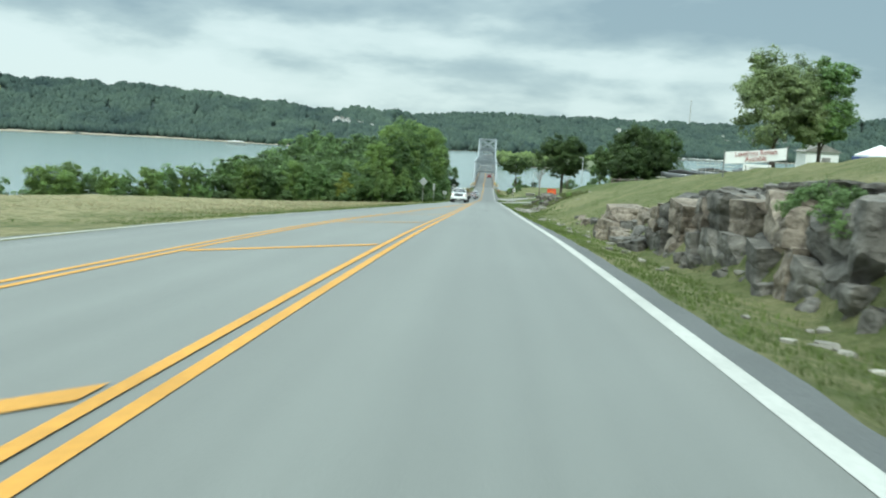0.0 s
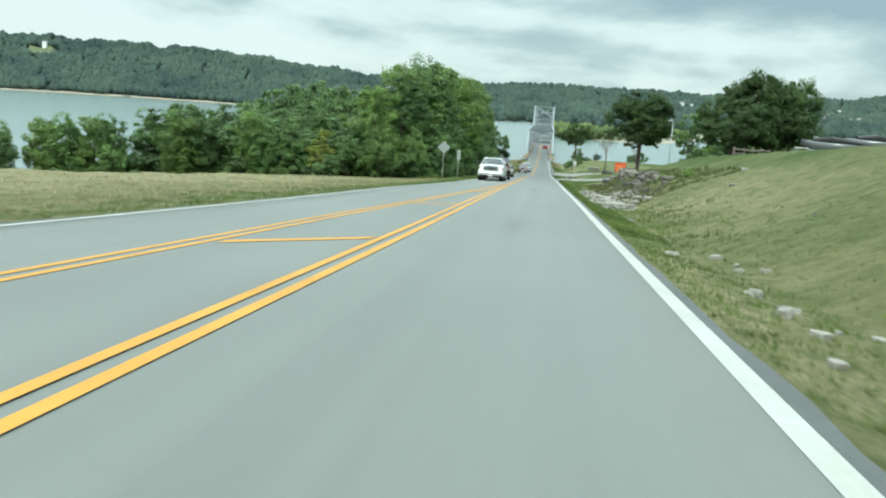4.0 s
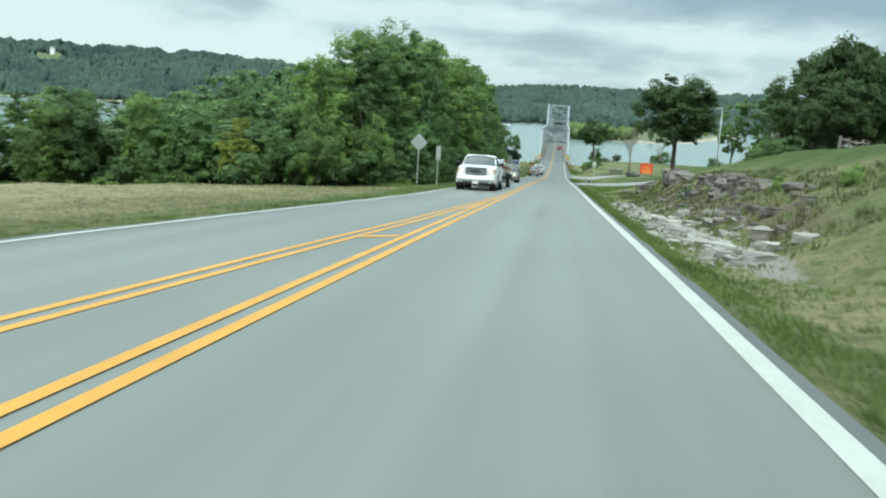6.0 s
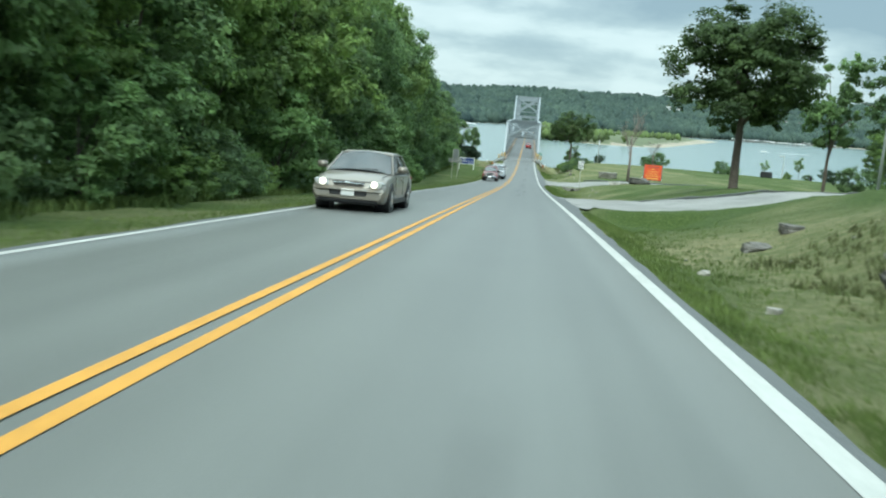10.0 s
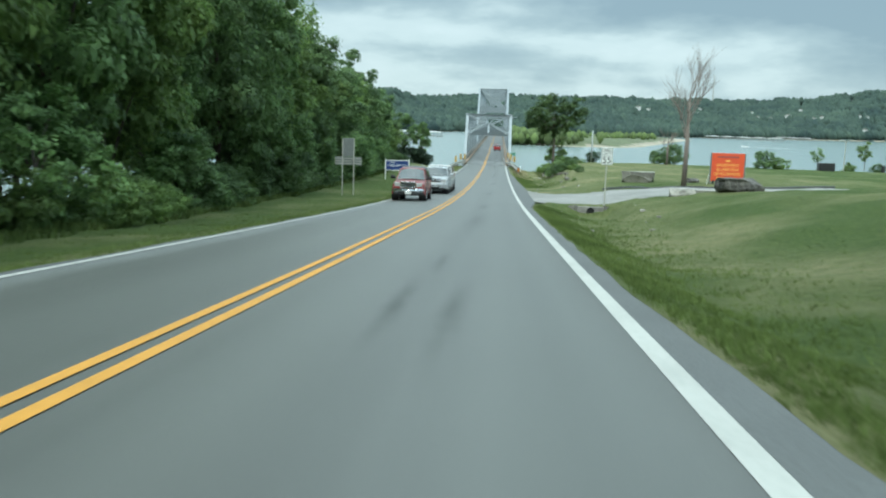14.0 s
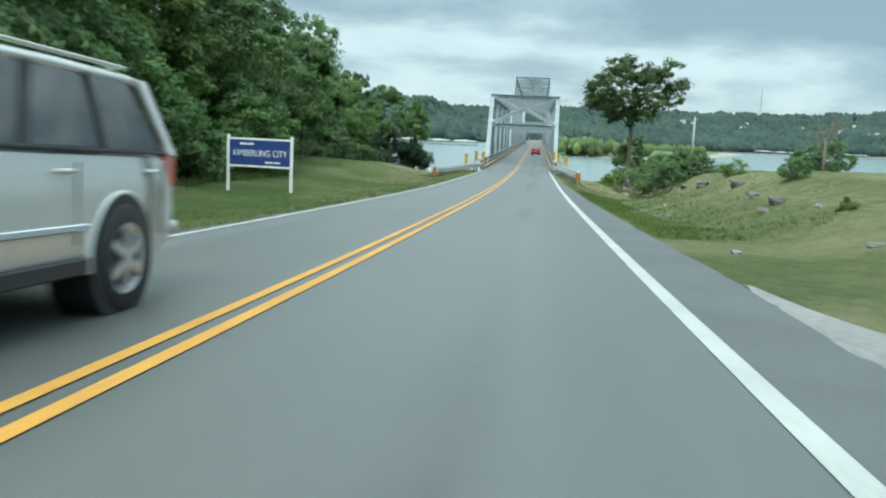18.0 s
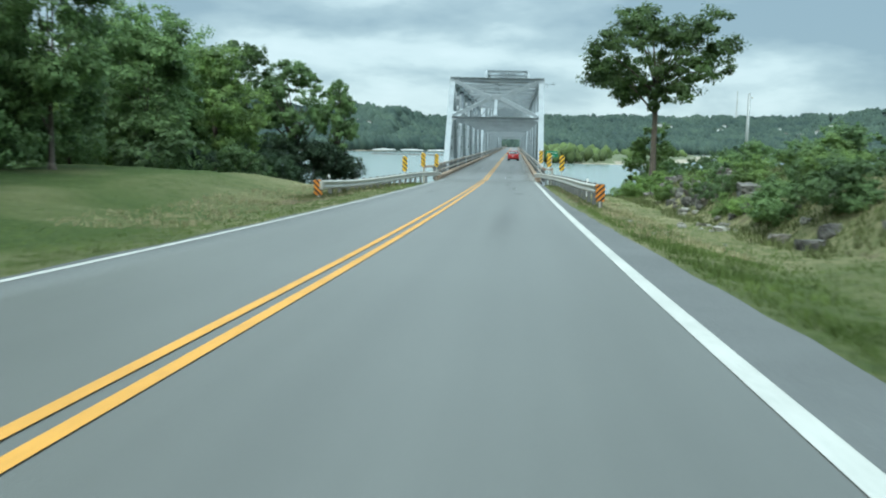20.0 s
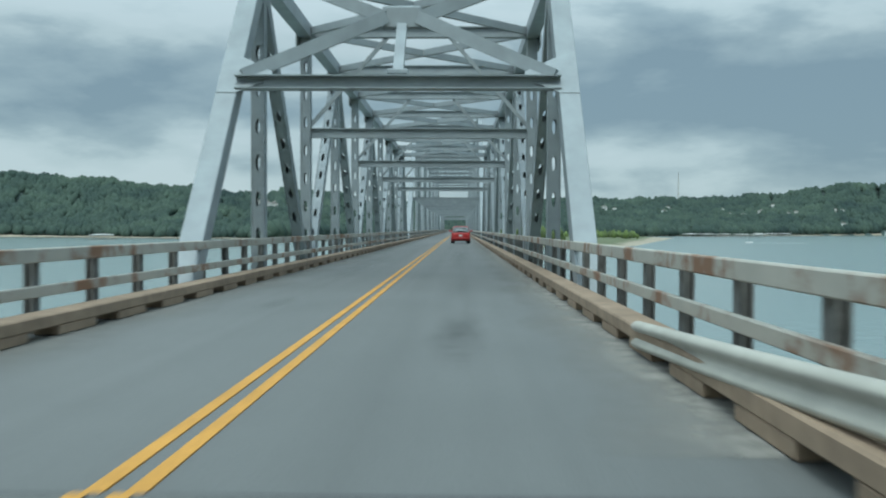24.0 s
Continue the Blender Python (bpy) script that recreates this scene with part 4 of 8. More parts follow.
def holed_plate(length, width, pitch, hole_w, hole_l, start):
    """A plate along z with a row of rounded holes, in the xz plane."""
    bm = bmesh.new()
    n = max(1, int((length - 2 * start) / pitch) + 1)
    first = (length - (n - 1) * pitch) / 2
    cuts = [0.0]
    for k in range(n):
        c = first + k * pitch
        cuts += [c - hole_l / 2, c + hole_l / 2]
    cuts.append(length)
    w, hw = width / 2, hole_w / 2
    for k in range(len(cuts) - 1):
        a, b = cuts[k], cuts[k + 1]
        if k % 2 == 0:
            bm.faces.new([bm.verts.new(p) for p in ((-w, 0, a), (w, 0, a), (w, 0, b), (-w, 0, b))])
        else:
            q = (b - a) * 0.28
            c = hw * 0.5
            left = [(-w, 0, a), (-c, 0, a), (-hw, 0, a + q), (-hw, 0, b - q), (-c, 0, b), (-w, 0, b)]
            bm.faces.new([bm.verts.new(p) for p in left])
            bm.faces.new([bm.verts.new((-x, y, z)) for x, y, z in left[::-1]])
    return bm


def lattice_member(p, q, wide, deep, name="truss_member", holes=True, label=""):
    """A box member from p to q with rows of holes in its front and back plates; wide across the road, deep along it."""
    p, q = Vector(p), Vector(q)
    d = q - p
    L = d.length
    bm = bmesh.new()
    if holes:
        for s in (-1, 1):
            pl = holed_plate(L, wide, 1.05, wide * 0.34, 0.42, 0.9)
            bmesh.ops.translate(pl, verts=list(pl.verts), vec=(0, s * deep / 2, 0))
            tmp = bpy.data.meshes.new("t")
            pl.to_mesh(tmp)
            pl.free()
            bm.from_mesh(tmp)
            bpy.data.meshes.remove(tmp)
        for s in (-1, 1):
            bmesh.ops.create_cube(bm, size=1, matrix=Matrix.Translation((s * wide / 2, 0, L / 2)) @ Matrix.Diagonal((0.02, deep + 0.06, L, 1)))
    else:
        bmesh.ops.create_cube(bm, size=1, matrix=Matrix.Translation((0, 0, L / 2)) @ Matrix.Diagonal((wide, deep, L, 1)))
        bmesh.ops.bevel(bm, geom=list(bm.edges), offset=0.012, segments=1, affect="EDGES")
    z = d.normalized()
    x = Vector((1, 0, 0))
    if abs(z.x) > 0.9:
        x = Vector((0, 1, 0))
    y = z.cross(x).normalized()
    x = y.cross(z)
    m = Matrix((x, y, z)).transposed().to_4x4()
    m.translation = p
    bm.transform(m)
    return part(name, bm, M["steel"], bridge, label)


def i_strut(p, q, flange, depth, name="sway_strut"):
    """A rolled beam between the trusses: two flanges and a web."""
    p, q = Vector(p), Vector(q)
    bm = bmesh.new()
    L, mid = (q - p).length, (p + q) / 2
    rot = (q - p).to_track_quat("X", "Z").to_matrix().to_4x4()
    f, d, w = flange / 2, depth / 2, 0.015
    out = [(-f, -d), (f, -d), (f, -d + .03), (w, -d + .03), (w, d - .03), (f, d - .03), (f, d), (-f, d), (-f, d - .03), (-w, d - .03), (-w, -d + .03), (-f, -d + .03)]
    ends = [[bm.verts.new((e, u, v)) for u, v in out] for e in (-L / 2, L / 2)]
    for i in range(12):
        bm.faces.new((ends[0][i], ends[0][i - 1], ends[1][i - 1], ends[1][i]))
    for ring in ends:
        bm.faces.new(ring)
    bmesh.ops.triangulate(bm, faces=[q for q in bm.faces if len(q.verts) > 4])
    bmesh.ops.recalc_face_normals(bm, faces=list(bm.faces))
    bmesh.ops.transform(bm, matrix=Matrix.Translation(mid) @ rot, verts=list(bm.verts))
    return part(name, bm, M["steel"], bridge)


def gusset(x, y, z, w, h, name="gusset_plate"):
    out = [(-w / 2, -h / 2), (w / 2, -h / 2), (w / 2 * 0.9, h * 0.25), (w * 0.3, h / 2), (-w * 0.3, h / 2), (-w / 2 * 0.9, h * 0.25)]
    bm = prism_bm([(u, v) for u, v in out], 0.05)
    bmesh.ops.transform(bm, matrix=pose(x, y, z, 0, 0, 90), verts=list(bm.verts))
    return part(name, bm, M["steel"], bridge)


SIDES = (BX - 4.27, BX + 4.27)
LOW = DECK - 1.0


def truss(y0, n, P, top_fn, fine):
    """Two warren trusses with verticals, from y0, n panels of length P; top_fn gives the top chord's height."""
    y = [y0 + P * i for i in range(n + 1)]
    for x in SIDES:
        lattice_member((x, y[0] - 0.4, LOW), (x, y[-1] + 0.4, LOW), 0.5, 0.55, "bottom_chord", False)
        for i in range(1, n - 1):
            lattice_member((x, y[i], top_fn(y[i])), (x, y[i + 1], top_fn(y[i + 1])), 0.46, 0.5, "top_chord", False)
        lattice_member((x, y[0], LOW), (x, y[1] - 0.15, top_fn(y[1])), 0.52, 0.5, "end_post", False)
        lattice_member((x, y[n], LOW), (x, y[n - 1] + 0.15, top_fn(y[n - 1])), 0.52, 0.5, "end_post", False)
        for i in range(1, n):
            lattice_member((x, y[i], LOW), (x, y[i], top_fn(y[i]) - 0.2), 0.36, 0.34, "vertical", fine)
        for i in range(1, n - 1):
            a, b = (i, i + 1)
            if i % 2:
                lattice_member((x, y[a], top_fn(y[a]) - 0.2), (x, y[b], LOW + 0.2), 0.36, 0.36, "diagonal", fine)
            else:
                lattice_member((x, y[a], LOW + 0.2), (x, y[b], top_fn(y[b]) - 0.2), 0.36, 0.36, "diagonal", fine)
        if fine:
            for i in range(1, n):
                gusset(x + (0.27 if x > 0 else -0.27), y[i], top_fn(y[i]) - 0.15, 1.3, 0.9)
    # top struts, sway struts and laterals between the two trusses
    for i in range(1, n):
        zt = top_fn(y[i])
        i_strut((SIDES[0], y[i], zt), (SIDES[1], y[i], zt), 0.3, 0.4, "top_strut")
        if i > 1 and i < n - 1 and i % 2 == 0:
            zs = min(zt - 1.6, -13.35 if fine else zt - 4.0)
            i_strut((SIDES[0], y[i], zs), (SIDES[1], y[i], zs), 0.28, 0.36)
            for s in (0, 1):
                e_ = SIDES[s]
                m_ = BX + (-1 if s == 0 else 1) * 1.2
                part("sway_brace", beam_bm((e_, y[i], zs + 0.1), (m_, y[i], zt - 0.2), 0.12, 0.14), M["steel"], bridge)
        if i < n - 1:
            zt2 = top_fn(y[i + 1])
            for a, b in ((0, 1), (1, 0)):
                part("lateral_brace", beam_bm((SIDES[a], y[i], zt), (SIDES[b], y[i + 1], zt2), 0.16, 0.26), M["steel"], bridge)
    return y


# near truss
TOP1 = -9.55
y1 = truss(348.45, 10, 7.94, lambda y: TOP1, True)
# portal frame in the plane of the inclined end posts
dzp = (TOP1 - LOW) / (7.94 - 0.15)


def portal_y(z, y0=348.45):
    return y0 + (z - LOW) / dzp - 0.28


zl = -13.3
i_strut((SIDES[0] + .2, portal_y(zl), zl), (SIDES[1] - .2, portal_y(zl), zl), 0.5, 0.34, "portal_strut")
i_strut((SIDES[0] - .1, portal_y(TOP1 + .05), TOP1 + .05), (SIDES[1] + .1, portal_y(TOP1 + .05), TOP1 + .05), 0.5, 0.36, "portal_strut")
zm = -11.3
for s in (-1, 1):
    for z2 in (zl + 0.2, TOP1 - 0.15):
        part("portal_brace", beam_bm((BX + s * 3.95, portal_y(z2), z2), (BX + s * 0.45, portal_y(zm), zm), 0.3, 0.34), M["steel"], bridge)
    bm = prism_bm([(BX + s * 4.52, zl - .28), (BX + s * 4.52, zl + .95), (BX + s * 4.02, zl + .75), (BX + s * 3.2, zl + .32), (BX + s * 3.2, zl + .12), (BX + s * 4.02, zl - .28)], 0.06)
    for v_ in bm.verts:      # in the plane of the raking posts
        v_.co.y += portal_y(v_.co.z) - 0.03
    part("gusset_plate", bm, M["steel"], bridge, "riveted corner plate")
    bm = boxes_bm([(BX + s * 4.06, portal_y(TOP1) - 0.02, TOP1 - .05, 0.92, 0.08, 0.7)], 0.03)
    part("gusset_plate", bm, M["steel"], bridge, "riveted corner plate")
part("gusset_plate", boxes_bm([(BX, portal_y(zm) - 0.05, zm, 1.05, 0.1, 0.62)], 0.05), M["steel"], bridge, "central riveted plate")
part("portal_hanger", beam_bm((BX, portal_y(zm), zm - 0.2), (BX, portal_y(zl), zl + 0.2), 0.26, 0.2), M["steel"], bridge)
part("portal_bracket", boxes_bm([(BX, portal_y(zl) - 0.02, zl + .28, 0.55, 0.1, 0.14)], 0.03), M["steel"], bridge)
part("lamp_bracket", boxes_bm([(SIDES[1] + 0.7, 357, TOP1 - .25, 1.3, 0.05, 0.06), (SIDES[1] + 1.2, 357, TOP1 - .12, 0.05, 0.05, 0.3), (SIDES[1] + 0.6, 357, TOP1 - .4, 0.04, 0.04, 0.3)]), M["steel"], bridge)

# the deep middle truss and the low one beyond it
TOP2 = -1.2
y2a, P2 = 428.6, 11.5


ys2 = [y2a + P2 * i for i in range(15)]
for x in SIDES:
    lattice_member((x, ys2[0], LOW), (x, ys2[-1], LOW), 0.5, 0.55, "bottom_chord", False)
    lattice_member((x, ys2[0], LOW), (x, ys2[2], TOP2), 0.55, 0.55, "end_post", False)
    lattice_member((x, ys2[14], LOW), (x, ys2[12], TOP2), 0.55, 0.55, "end_post", False)
    lattice_member((x, ys2[2], TOP2), (x, ys2[12], TOP2), 0.5, 0.55, "top_chord", False)
    lattice_member((x, ys2[1], LOW), (x, ys2[1], (LOW + TOP2) / 2), 0.36, 0.34, "vertical", False)
    for i in range(2, 13):
        lattice_member((x, ys2[i], LOW), (x, ys2[i], TOP2), 0.38, 0.36, "vertical", False)
    for i in range(2, 12):
        a, b = ((TOP2, LOW) if i % 2 == 0 else (LOW, TOP2))
        lattice_member((x, ys2[i], a), (x, ys2[i + 1], b), 0.36, 0.36, "diagonal", False)
for i in range(2, 13):
    i_strut((SIDES[0], ys2[i], TOP2), (SIDES[1], ys2[i], TOP2), 0.32, 0.42, "top_strut")
    i_strut((SIDES[0], ys2[i], TOP2 - 5.4), (SIDES[1], ys2[i], TOP2 - 5.4), 0.3, 0.4)
    part("sway_brace", beam_bm((SIDES[0], ys2[i], TOP2), (SIDES[1], ys2[i], TOP2 - 5.4), 0.16, 0.18), M["steel"], bridge)
    part("sway_brace", beam_bm((SIDES[1], ys2[i], TOP2), (SIDES[0], ys2[i], TOP2 - 5.4), 0.16, 0.18), M["steel"], bridge)
    if i < 12:
        part("lateral_brace", beam_bm((SIDES[0], ys2[i], TOP2), (SIDES[1], ys2[i + 1], TOP2), 0.16, 0.26), M["steel"], bridge)
        part("lateral_brace", beam_bm((SIDES[1], ys2[i], TOP2), (SIDES[0], ys2[i + 1], TOP2), 0.16, 0.26), M["steel"], bridge)
for i in range(1, 14):      # low sway struts keep the line of the near span
    i_strut((SIDES[0], ys2[i], -13.3), (SIDES[1], ys2[i], -13.3), 0.3, 0.4)
for zf in (0.30, 0.62, 0.86):
    yy_, zz_ = ys2[0] + 23 * zf, LOW + (TOP2 - LOW) * zf
    if zf > 0.3:
        i_strut((SIDES[0], yy_, zz_), (SIDES[1], yy_, zz_), 0.32, 0.4, "portal_strut")
truss(590.6, 10, 7.94, lambda y: TOP1, False)

# deck, curbs and rails
END_Y = 905.0
part("deck", boxes_bm([(BX, (335 + END_Y) / 2, DECK - 0.16, 8.0, END_Y - 335, 0.30)]), M["deck"], bridge, "worn grey concrete deck")
for s, xx in ((-1, BX - 4.2), (1, BX + 4.2)):
    part("edge_girder", boxes_bm([(xx, (335 + END_Y) / 2, DECK - 0.9, 0.3, END_Y - 335, 1.2)]), M["steel"], bridge)
for xo, mt, w in ((-0.15, "yellow", .105), (0.075, "yellow", .11)):
    part("centre_line", boxes_bm([(xo, (335.1 + END_Y) / 2, DECK - 0.005, w, END_Y - 335.2, 0.012)]), M[mt], bridge, "solid yellow line of a double pair")
for sx, sy, w, l, k in ((1.75, 342.5, .95, 6.0, .85), (1.8, 352, 1.3, 14.0, .4), (-1.6, 347, .6, 3.4, .5), (1.8, 375, 1.2, 30.0, .4), (-1.7, 365, 1.2, 40.0, .3)):
    smudge(sx, sy, w, l, lambda x, y: DECK - .016, bridge, k)
for side in (-1, 1):      # pale grit swept against the curbs
    yy = np.arange(336, 470, 0.4)
    xo = BX + side * 3.75
    v, film = [], []
    for k, reach in enumerate((0.0, 0.35, 0.75, 1.2)):
        wid = reach * (1 + 0.2 * np.sin(yy * 1.3 + side) * np.sin(yy * .37))
        v.append(np.stack([xo - side * wid, yy, 0 * yy + DECK - .005], 1))
        film.append(np.full(len(yy), (0.95, 0.85, 0.3, 0.0)[k] * (1.0 if side > 0 else 0.6)))
    m_ = len(yy)
    i = np.arange(m_ - 1)
    q = np.concatenate([np.stack([k * m_ + i, k * m_ + i + 1, (k + 1) * m_ + i + 1, (k + 1) * m_ + i], 1) for k in range(3)])
    me = mesh_np("grit_strip", np.concatenate(v), q if side < 0 else q[:, ::-1], M["grit"])
    me.attributes.new("film", "FLOAT", "POINT").data.foreach_set("value", np.concatenate(film).astype(np.float32))
    child("grit_strip", me, bridge, "pale grit swept against the curb")
curb_len, pitch = 1.16, 1.985
curb_me = bpy.data.meshes.new("curb_block")
b_ = boxes_bm([(0, 0, 0.06, 0.36, curb_len, 0.12)], 0.01)
b_.to_mesh(curb_me)
b_.free()
curb_me.materials.append(M["curb"])
post_me = bpy.data.meshes.new("rail_post")
b_ = boxes_bm([(0, 0, 0.42, 0.03, 0.2, 1.04), (0.1, 0, 0.42, 0.03, 0.2, 1.04), (0.05, 0, 0.42, 0.09, 0.025, 1.04), (0.05, 0.0, 0.02, 0.2, 0.26, 0.03)])
b_.to_mesh(post_me)
b_.free()
post_me.materials.append(M["wood_post"])
for s in (-1, 1):
    inner = BX + s * 3.55
    top = boxes_bm([(inner + s * 0.18, (334.6 + END_Y) / 2, DECK + 0.205, 0.38, END_Y - 334.6, 0.17)], 0.02)
    part("curb_beam", top, M["curb"], bridge, "rust-stained brown curb beam")
    xr = BX + s * 4.1
    if s > 0:
        part("top_rail", boxes_bm([(xr - s * 0.06, (334.4 + END_Y) / 2, DECK + 1.02, 0.10, END_Y - 334.4, 0.19)], 0.015), M["rail_rust"], bridge, "cream rail with rust streaks")
        part("lower_rail", boxes_bm([(xr - s * 0.06, (334.4 + END_Y) / 2, DECK + 0.54, 0.08, END_Y - 334.4, 0.15)], 0.012), M["rail_rust"], bridge, "cream rail with rust streaks")
    else:
        part("top_rail", boxes_bm([(xr - s * 0.06, (333.7 + END_Y) / 2, DECK + 1.0, 0.10, END_Y - 333.7, 0.19)], 0.015), M["rail_rust"], bridge, "cream rail with rust streaks")
        part("lower_rail", boxes_bm([(xr - s * 0.06, (333.7 + END_Y) / 2, DECK + 0.52, 0.08, END_Y - 333.7, 0.15)], 0.012), M["rail_rust"], bridge, "cream rail with rust streaks")
    part("end_rail", boxes_bm([(xr + s * 0.28, 334.35, DECK + 0.95, 0.7, 0.1, 0.16), (xr + s * 0.6, 334.35, DECK + 0.35, 0.12, 0.12, 1.4)], 0.012), M["rail_rust"], bridge, "rail return at the bridge end")
    for k in range(130):
        child("curb_block", curb_me, bridge, at=pose(inner + s * 0.18, 334.5 + pitch * k, DECK))
        child("rail_post", post_me, bridge, at=pose(xr + (0.02 if s > 0 else -0.12), (336.8 + 2.03 * k) if s > 0 else (336.5 + 1.965 * k), DECK + 0.02))
    far_ = bmesh.new()
    for k in range(130, 288):
        bmesh.ops.create_cube(far_, size=1, matrix=Matrix.Translation((xr, 336.5 + 1.965 * k, DECK + 0.42)) @ Matrix.Diagonal((0.12, 0.2, 1.04, 1)))
        bmesh.ops.create_cube(far_, size=1, matrix=Matrix.Translation((inner + s * 0.18, 334.5 + pitch * k, DECK + 0.06)) @ Matrix.Diagonal((0.36, 1.16, 0.12, 1)))
    ob = part("far_posts", far_, M["wood_post"], bridge)
    ob["kind"] = "stuff"
for yb in (348.4, 428.2, 590, 670.4, 740, 820):
    for s in (-1, 1):
        part("pier", tube_bm([(BX + s * 3.6, yb, WATER - 5), (BX + s * 3.6, yb, DECK - 1.6)], [1.5, 1.2], 14), M["concrete"], bridge, "round concrete pier")
    part("pier_cap", boxes_bm([(BX, yb, DECK - 1.75, 9.6, 1.8, 0.9)], 0.05), M["concrete"], bridge)
part("abutment", boxes_bm([(BX, 335.6, DECK - 3.4, 9.0, 1.2, 6.0)]), M["concrete"], bridge, "concrete end wall of the bridge")


# ---- trees and shrubs ----
def crown_mesh(name, rng, H, W, base, lobes, per, leaf, material, top_heavy=0.0, lobe_r=0.2, flat=0.75, sprays=9):
    """A crown of boughs inside an uneven ellipsoid; each bough ends in sprays of leaf blades that face out and up."""
    a, c = W / 2, (H - base) / 2

    def unit(v):
        return v / (np.linalg.norm(v, axis=1)[:, None] + 1e-9)

    d = unit(rng.normal(size=(lobes, 3)))
    rad = rng.uniform(0.2, 1.0, lobes) ** 0.45 * (1 + 0.16 * np.sin(3 * np.arctan2(d[:, 1], d[:, 0]) + rng.uniform(0, 6)))
    lr = W * lobe_r * rng.uniform(0.65, 1.3, lobes)
    cen = d * rad[:, None] * np.array([a, a, c]) * 0.86
    cen[:, :2] *= (1 - top_heavy * np.clip(-cen[:, 2:3] / c, -1, 1) * 0.5)
    cen[:, 2] += (H + base) / 2
    m = lobes * sprays
    li = np.repeat(np.arange(lobes), sprays)
    out = unit(cen - np.array([0, 0, base + (H - base) * 0.35]))
    sd = unit(rng.normal(size=(m, 3)) * 0.75 + out[li] * 0.55 + np.array([0, 0, 0.28]))
    sc = cen[li] + sd * (lr[li] * rng.uniform(0.45, 1.08, m))[:, None] * np.array([1, 1, flat])
    sr = lr[li] * rng.uniform(0.26, 0.5, m)
    k = m * max(1, per // sprays)
    si = np.repeat(np.arange(m), max(1, per // sprays))
    n = unit(rng.normal(size=(k, 3)))
    p = sc[si] + n * (sr[si] * rng.uniform(0.15, 1.1, k) ** 0.6)[:, None] * np.array([1, 1, 0.62])
    nor = unit(n * 0.45 + sd[si] * 0.6 + rng.normal(size=(k, 3)) * 0.36 + np.array([0, 0, 0.5]))
    u = unit(np.cross(nor, rng.normal(size=(k, 3))))
    v = np.cross(nor, u)
    s = leaf * rng.uniform(0.6, 1.4, k)[:, None]
    q = np.stack([p - u * s * 0.55 - v * s * 0.12, p + v * s * 0.42, p + u * s * 0.62 - v * s * 0.2], 1).reshape(-1, 3)
    return mesh_np(name, q, np.arange(3 * k).reshape(-1, 3), material), cen


def wood_mesh(name, rng, H, base, cen, radius, limbs=7, lean=0.0, material=None, fork=None):
    """Tapered trunk with limbs reaching into the crown."""
    bm = bmesh.new()
    top = Vector((lean, 0, base + (H - base) * 0.55))
    f = fork if fork else base
    fork_p = Vector((lean * 0.5, 0, f))

    def add(points, radii, sides):
        t = tube_bm(points, radii, sides)
        me = bpy.data.meshes.new("t")
        t.to_mesh(me)
        t.free()
        bm.from_mesh(me)
        bpy.data.meshes.remove(me)

    add([(0, 0, -0.4), (0.02, 0, 0.25), (lean * 0.25, 0.02, f * 0.5), fork_p, (fork_p + top) / 2 + Vector((0.12, 0.1, 0)), top],
        [radius * 1.6, radius * 1.1, radius * 0.95, radius * 0.85, radius * 0.5, radius * 0.15], 9)
    for c in cen[rng.choice(len(cen), min(limbs, len(cen)), replace=False)]:
        c = Vector(c)
        s = fork_p.lerp(top, rng.uniform(0.0, 0.6))
        m = s.lerp(c, 0.5) + Vector((0, 0, 0.25))
        add([s, m, c], [radius * 0.42, radius * 0.25, radius * 0.06], 6)
    me = bpy.data.meshes.new(name)
    bm.to_mesh(me)
    bm.free()
    me.materials.append(material or M["bark"])
    me.polygons.foreach_set("use_smooth", np.ones(len(me.polygons), bool))
    return me


KINDS = {}


def tree_kind(key, seed, H, W, base, lobes, per, leaf, mat_key, radius=0.18, limbs=7, **kw):
    r = np.random.default_rng(seed)
    lean, fork = kw.pop("lean", 0.0), kw.pop("fork", None)
    crown, cen = crown_mesh("crown", r, H, W, base, lobes, per, leaf, M[mat_key], **kw)
    KINDS[key] = (wood_mesh("trunk", r, H, base, cen, radius, limbs, lean, fork=fork), crown)


def plant(key, x, y, s=1.0, turn=0.0, label="", category="tree", group="", name="tree", sink=0.1, sz=None, z=None):
    at = pose(x, y, (gz(x, y) if z is None else z) - sink, 0, 0, turn) @ Matrix.Diagonal((s, s, sz or s, 1))
    t = thing(name, label, category, at, group)
    child("trunk", KINDS[key][0], t)
    child("crown", KINDS[key][1], t)
    return t


tree_kind("wood_a", 1, 14, 8.8, 0.6, 74, 408, 0.25, "leaf_a", 0.2, lobe_r=0.15, flat=0.75, sprays=12)
tree_kind("wood_b", 2, 13, 8.4, 0.5, 70, 408, 0.25, "leaf_b", 0.2, lobe_r=0.16, flat=0.75, sprays=12)
tree_kind("wood_c", 3, 15, 8.0, 0.8, 74, 408, 0.25, "leaf_e", 0.22, lobe_r=0.155, flat=0.8, sprays=12)
tree_kind("back_a", 4, 14, 10, 2.0, 40, 176, 0.44, "leaf_b", 0.2, lobe_r=0.19)
tree_kind("thin", 5, 10, 5.5, 3.4, 24, 357, 0.20, "leaf_a", 0.12, lobe_r=0.165)
tree_kind("small_a", 6, 6.5, 6.0, 0.3, 32, 315, 0.20, "leaf_a", 0.12, lobe_r=0.18)
tree_kind("small_b", 7, 6.0, 5.0, 0.2, 28, 315, 0.19, "leaf_e", 0.10, lobe_r=0.18)
tree_kind("cone", 8, 4.4, 2.6, 0.1, 60, 231, 0.13, "leaf_c", 0.07, lobe_r=0.14, top_heavy=-1.5)
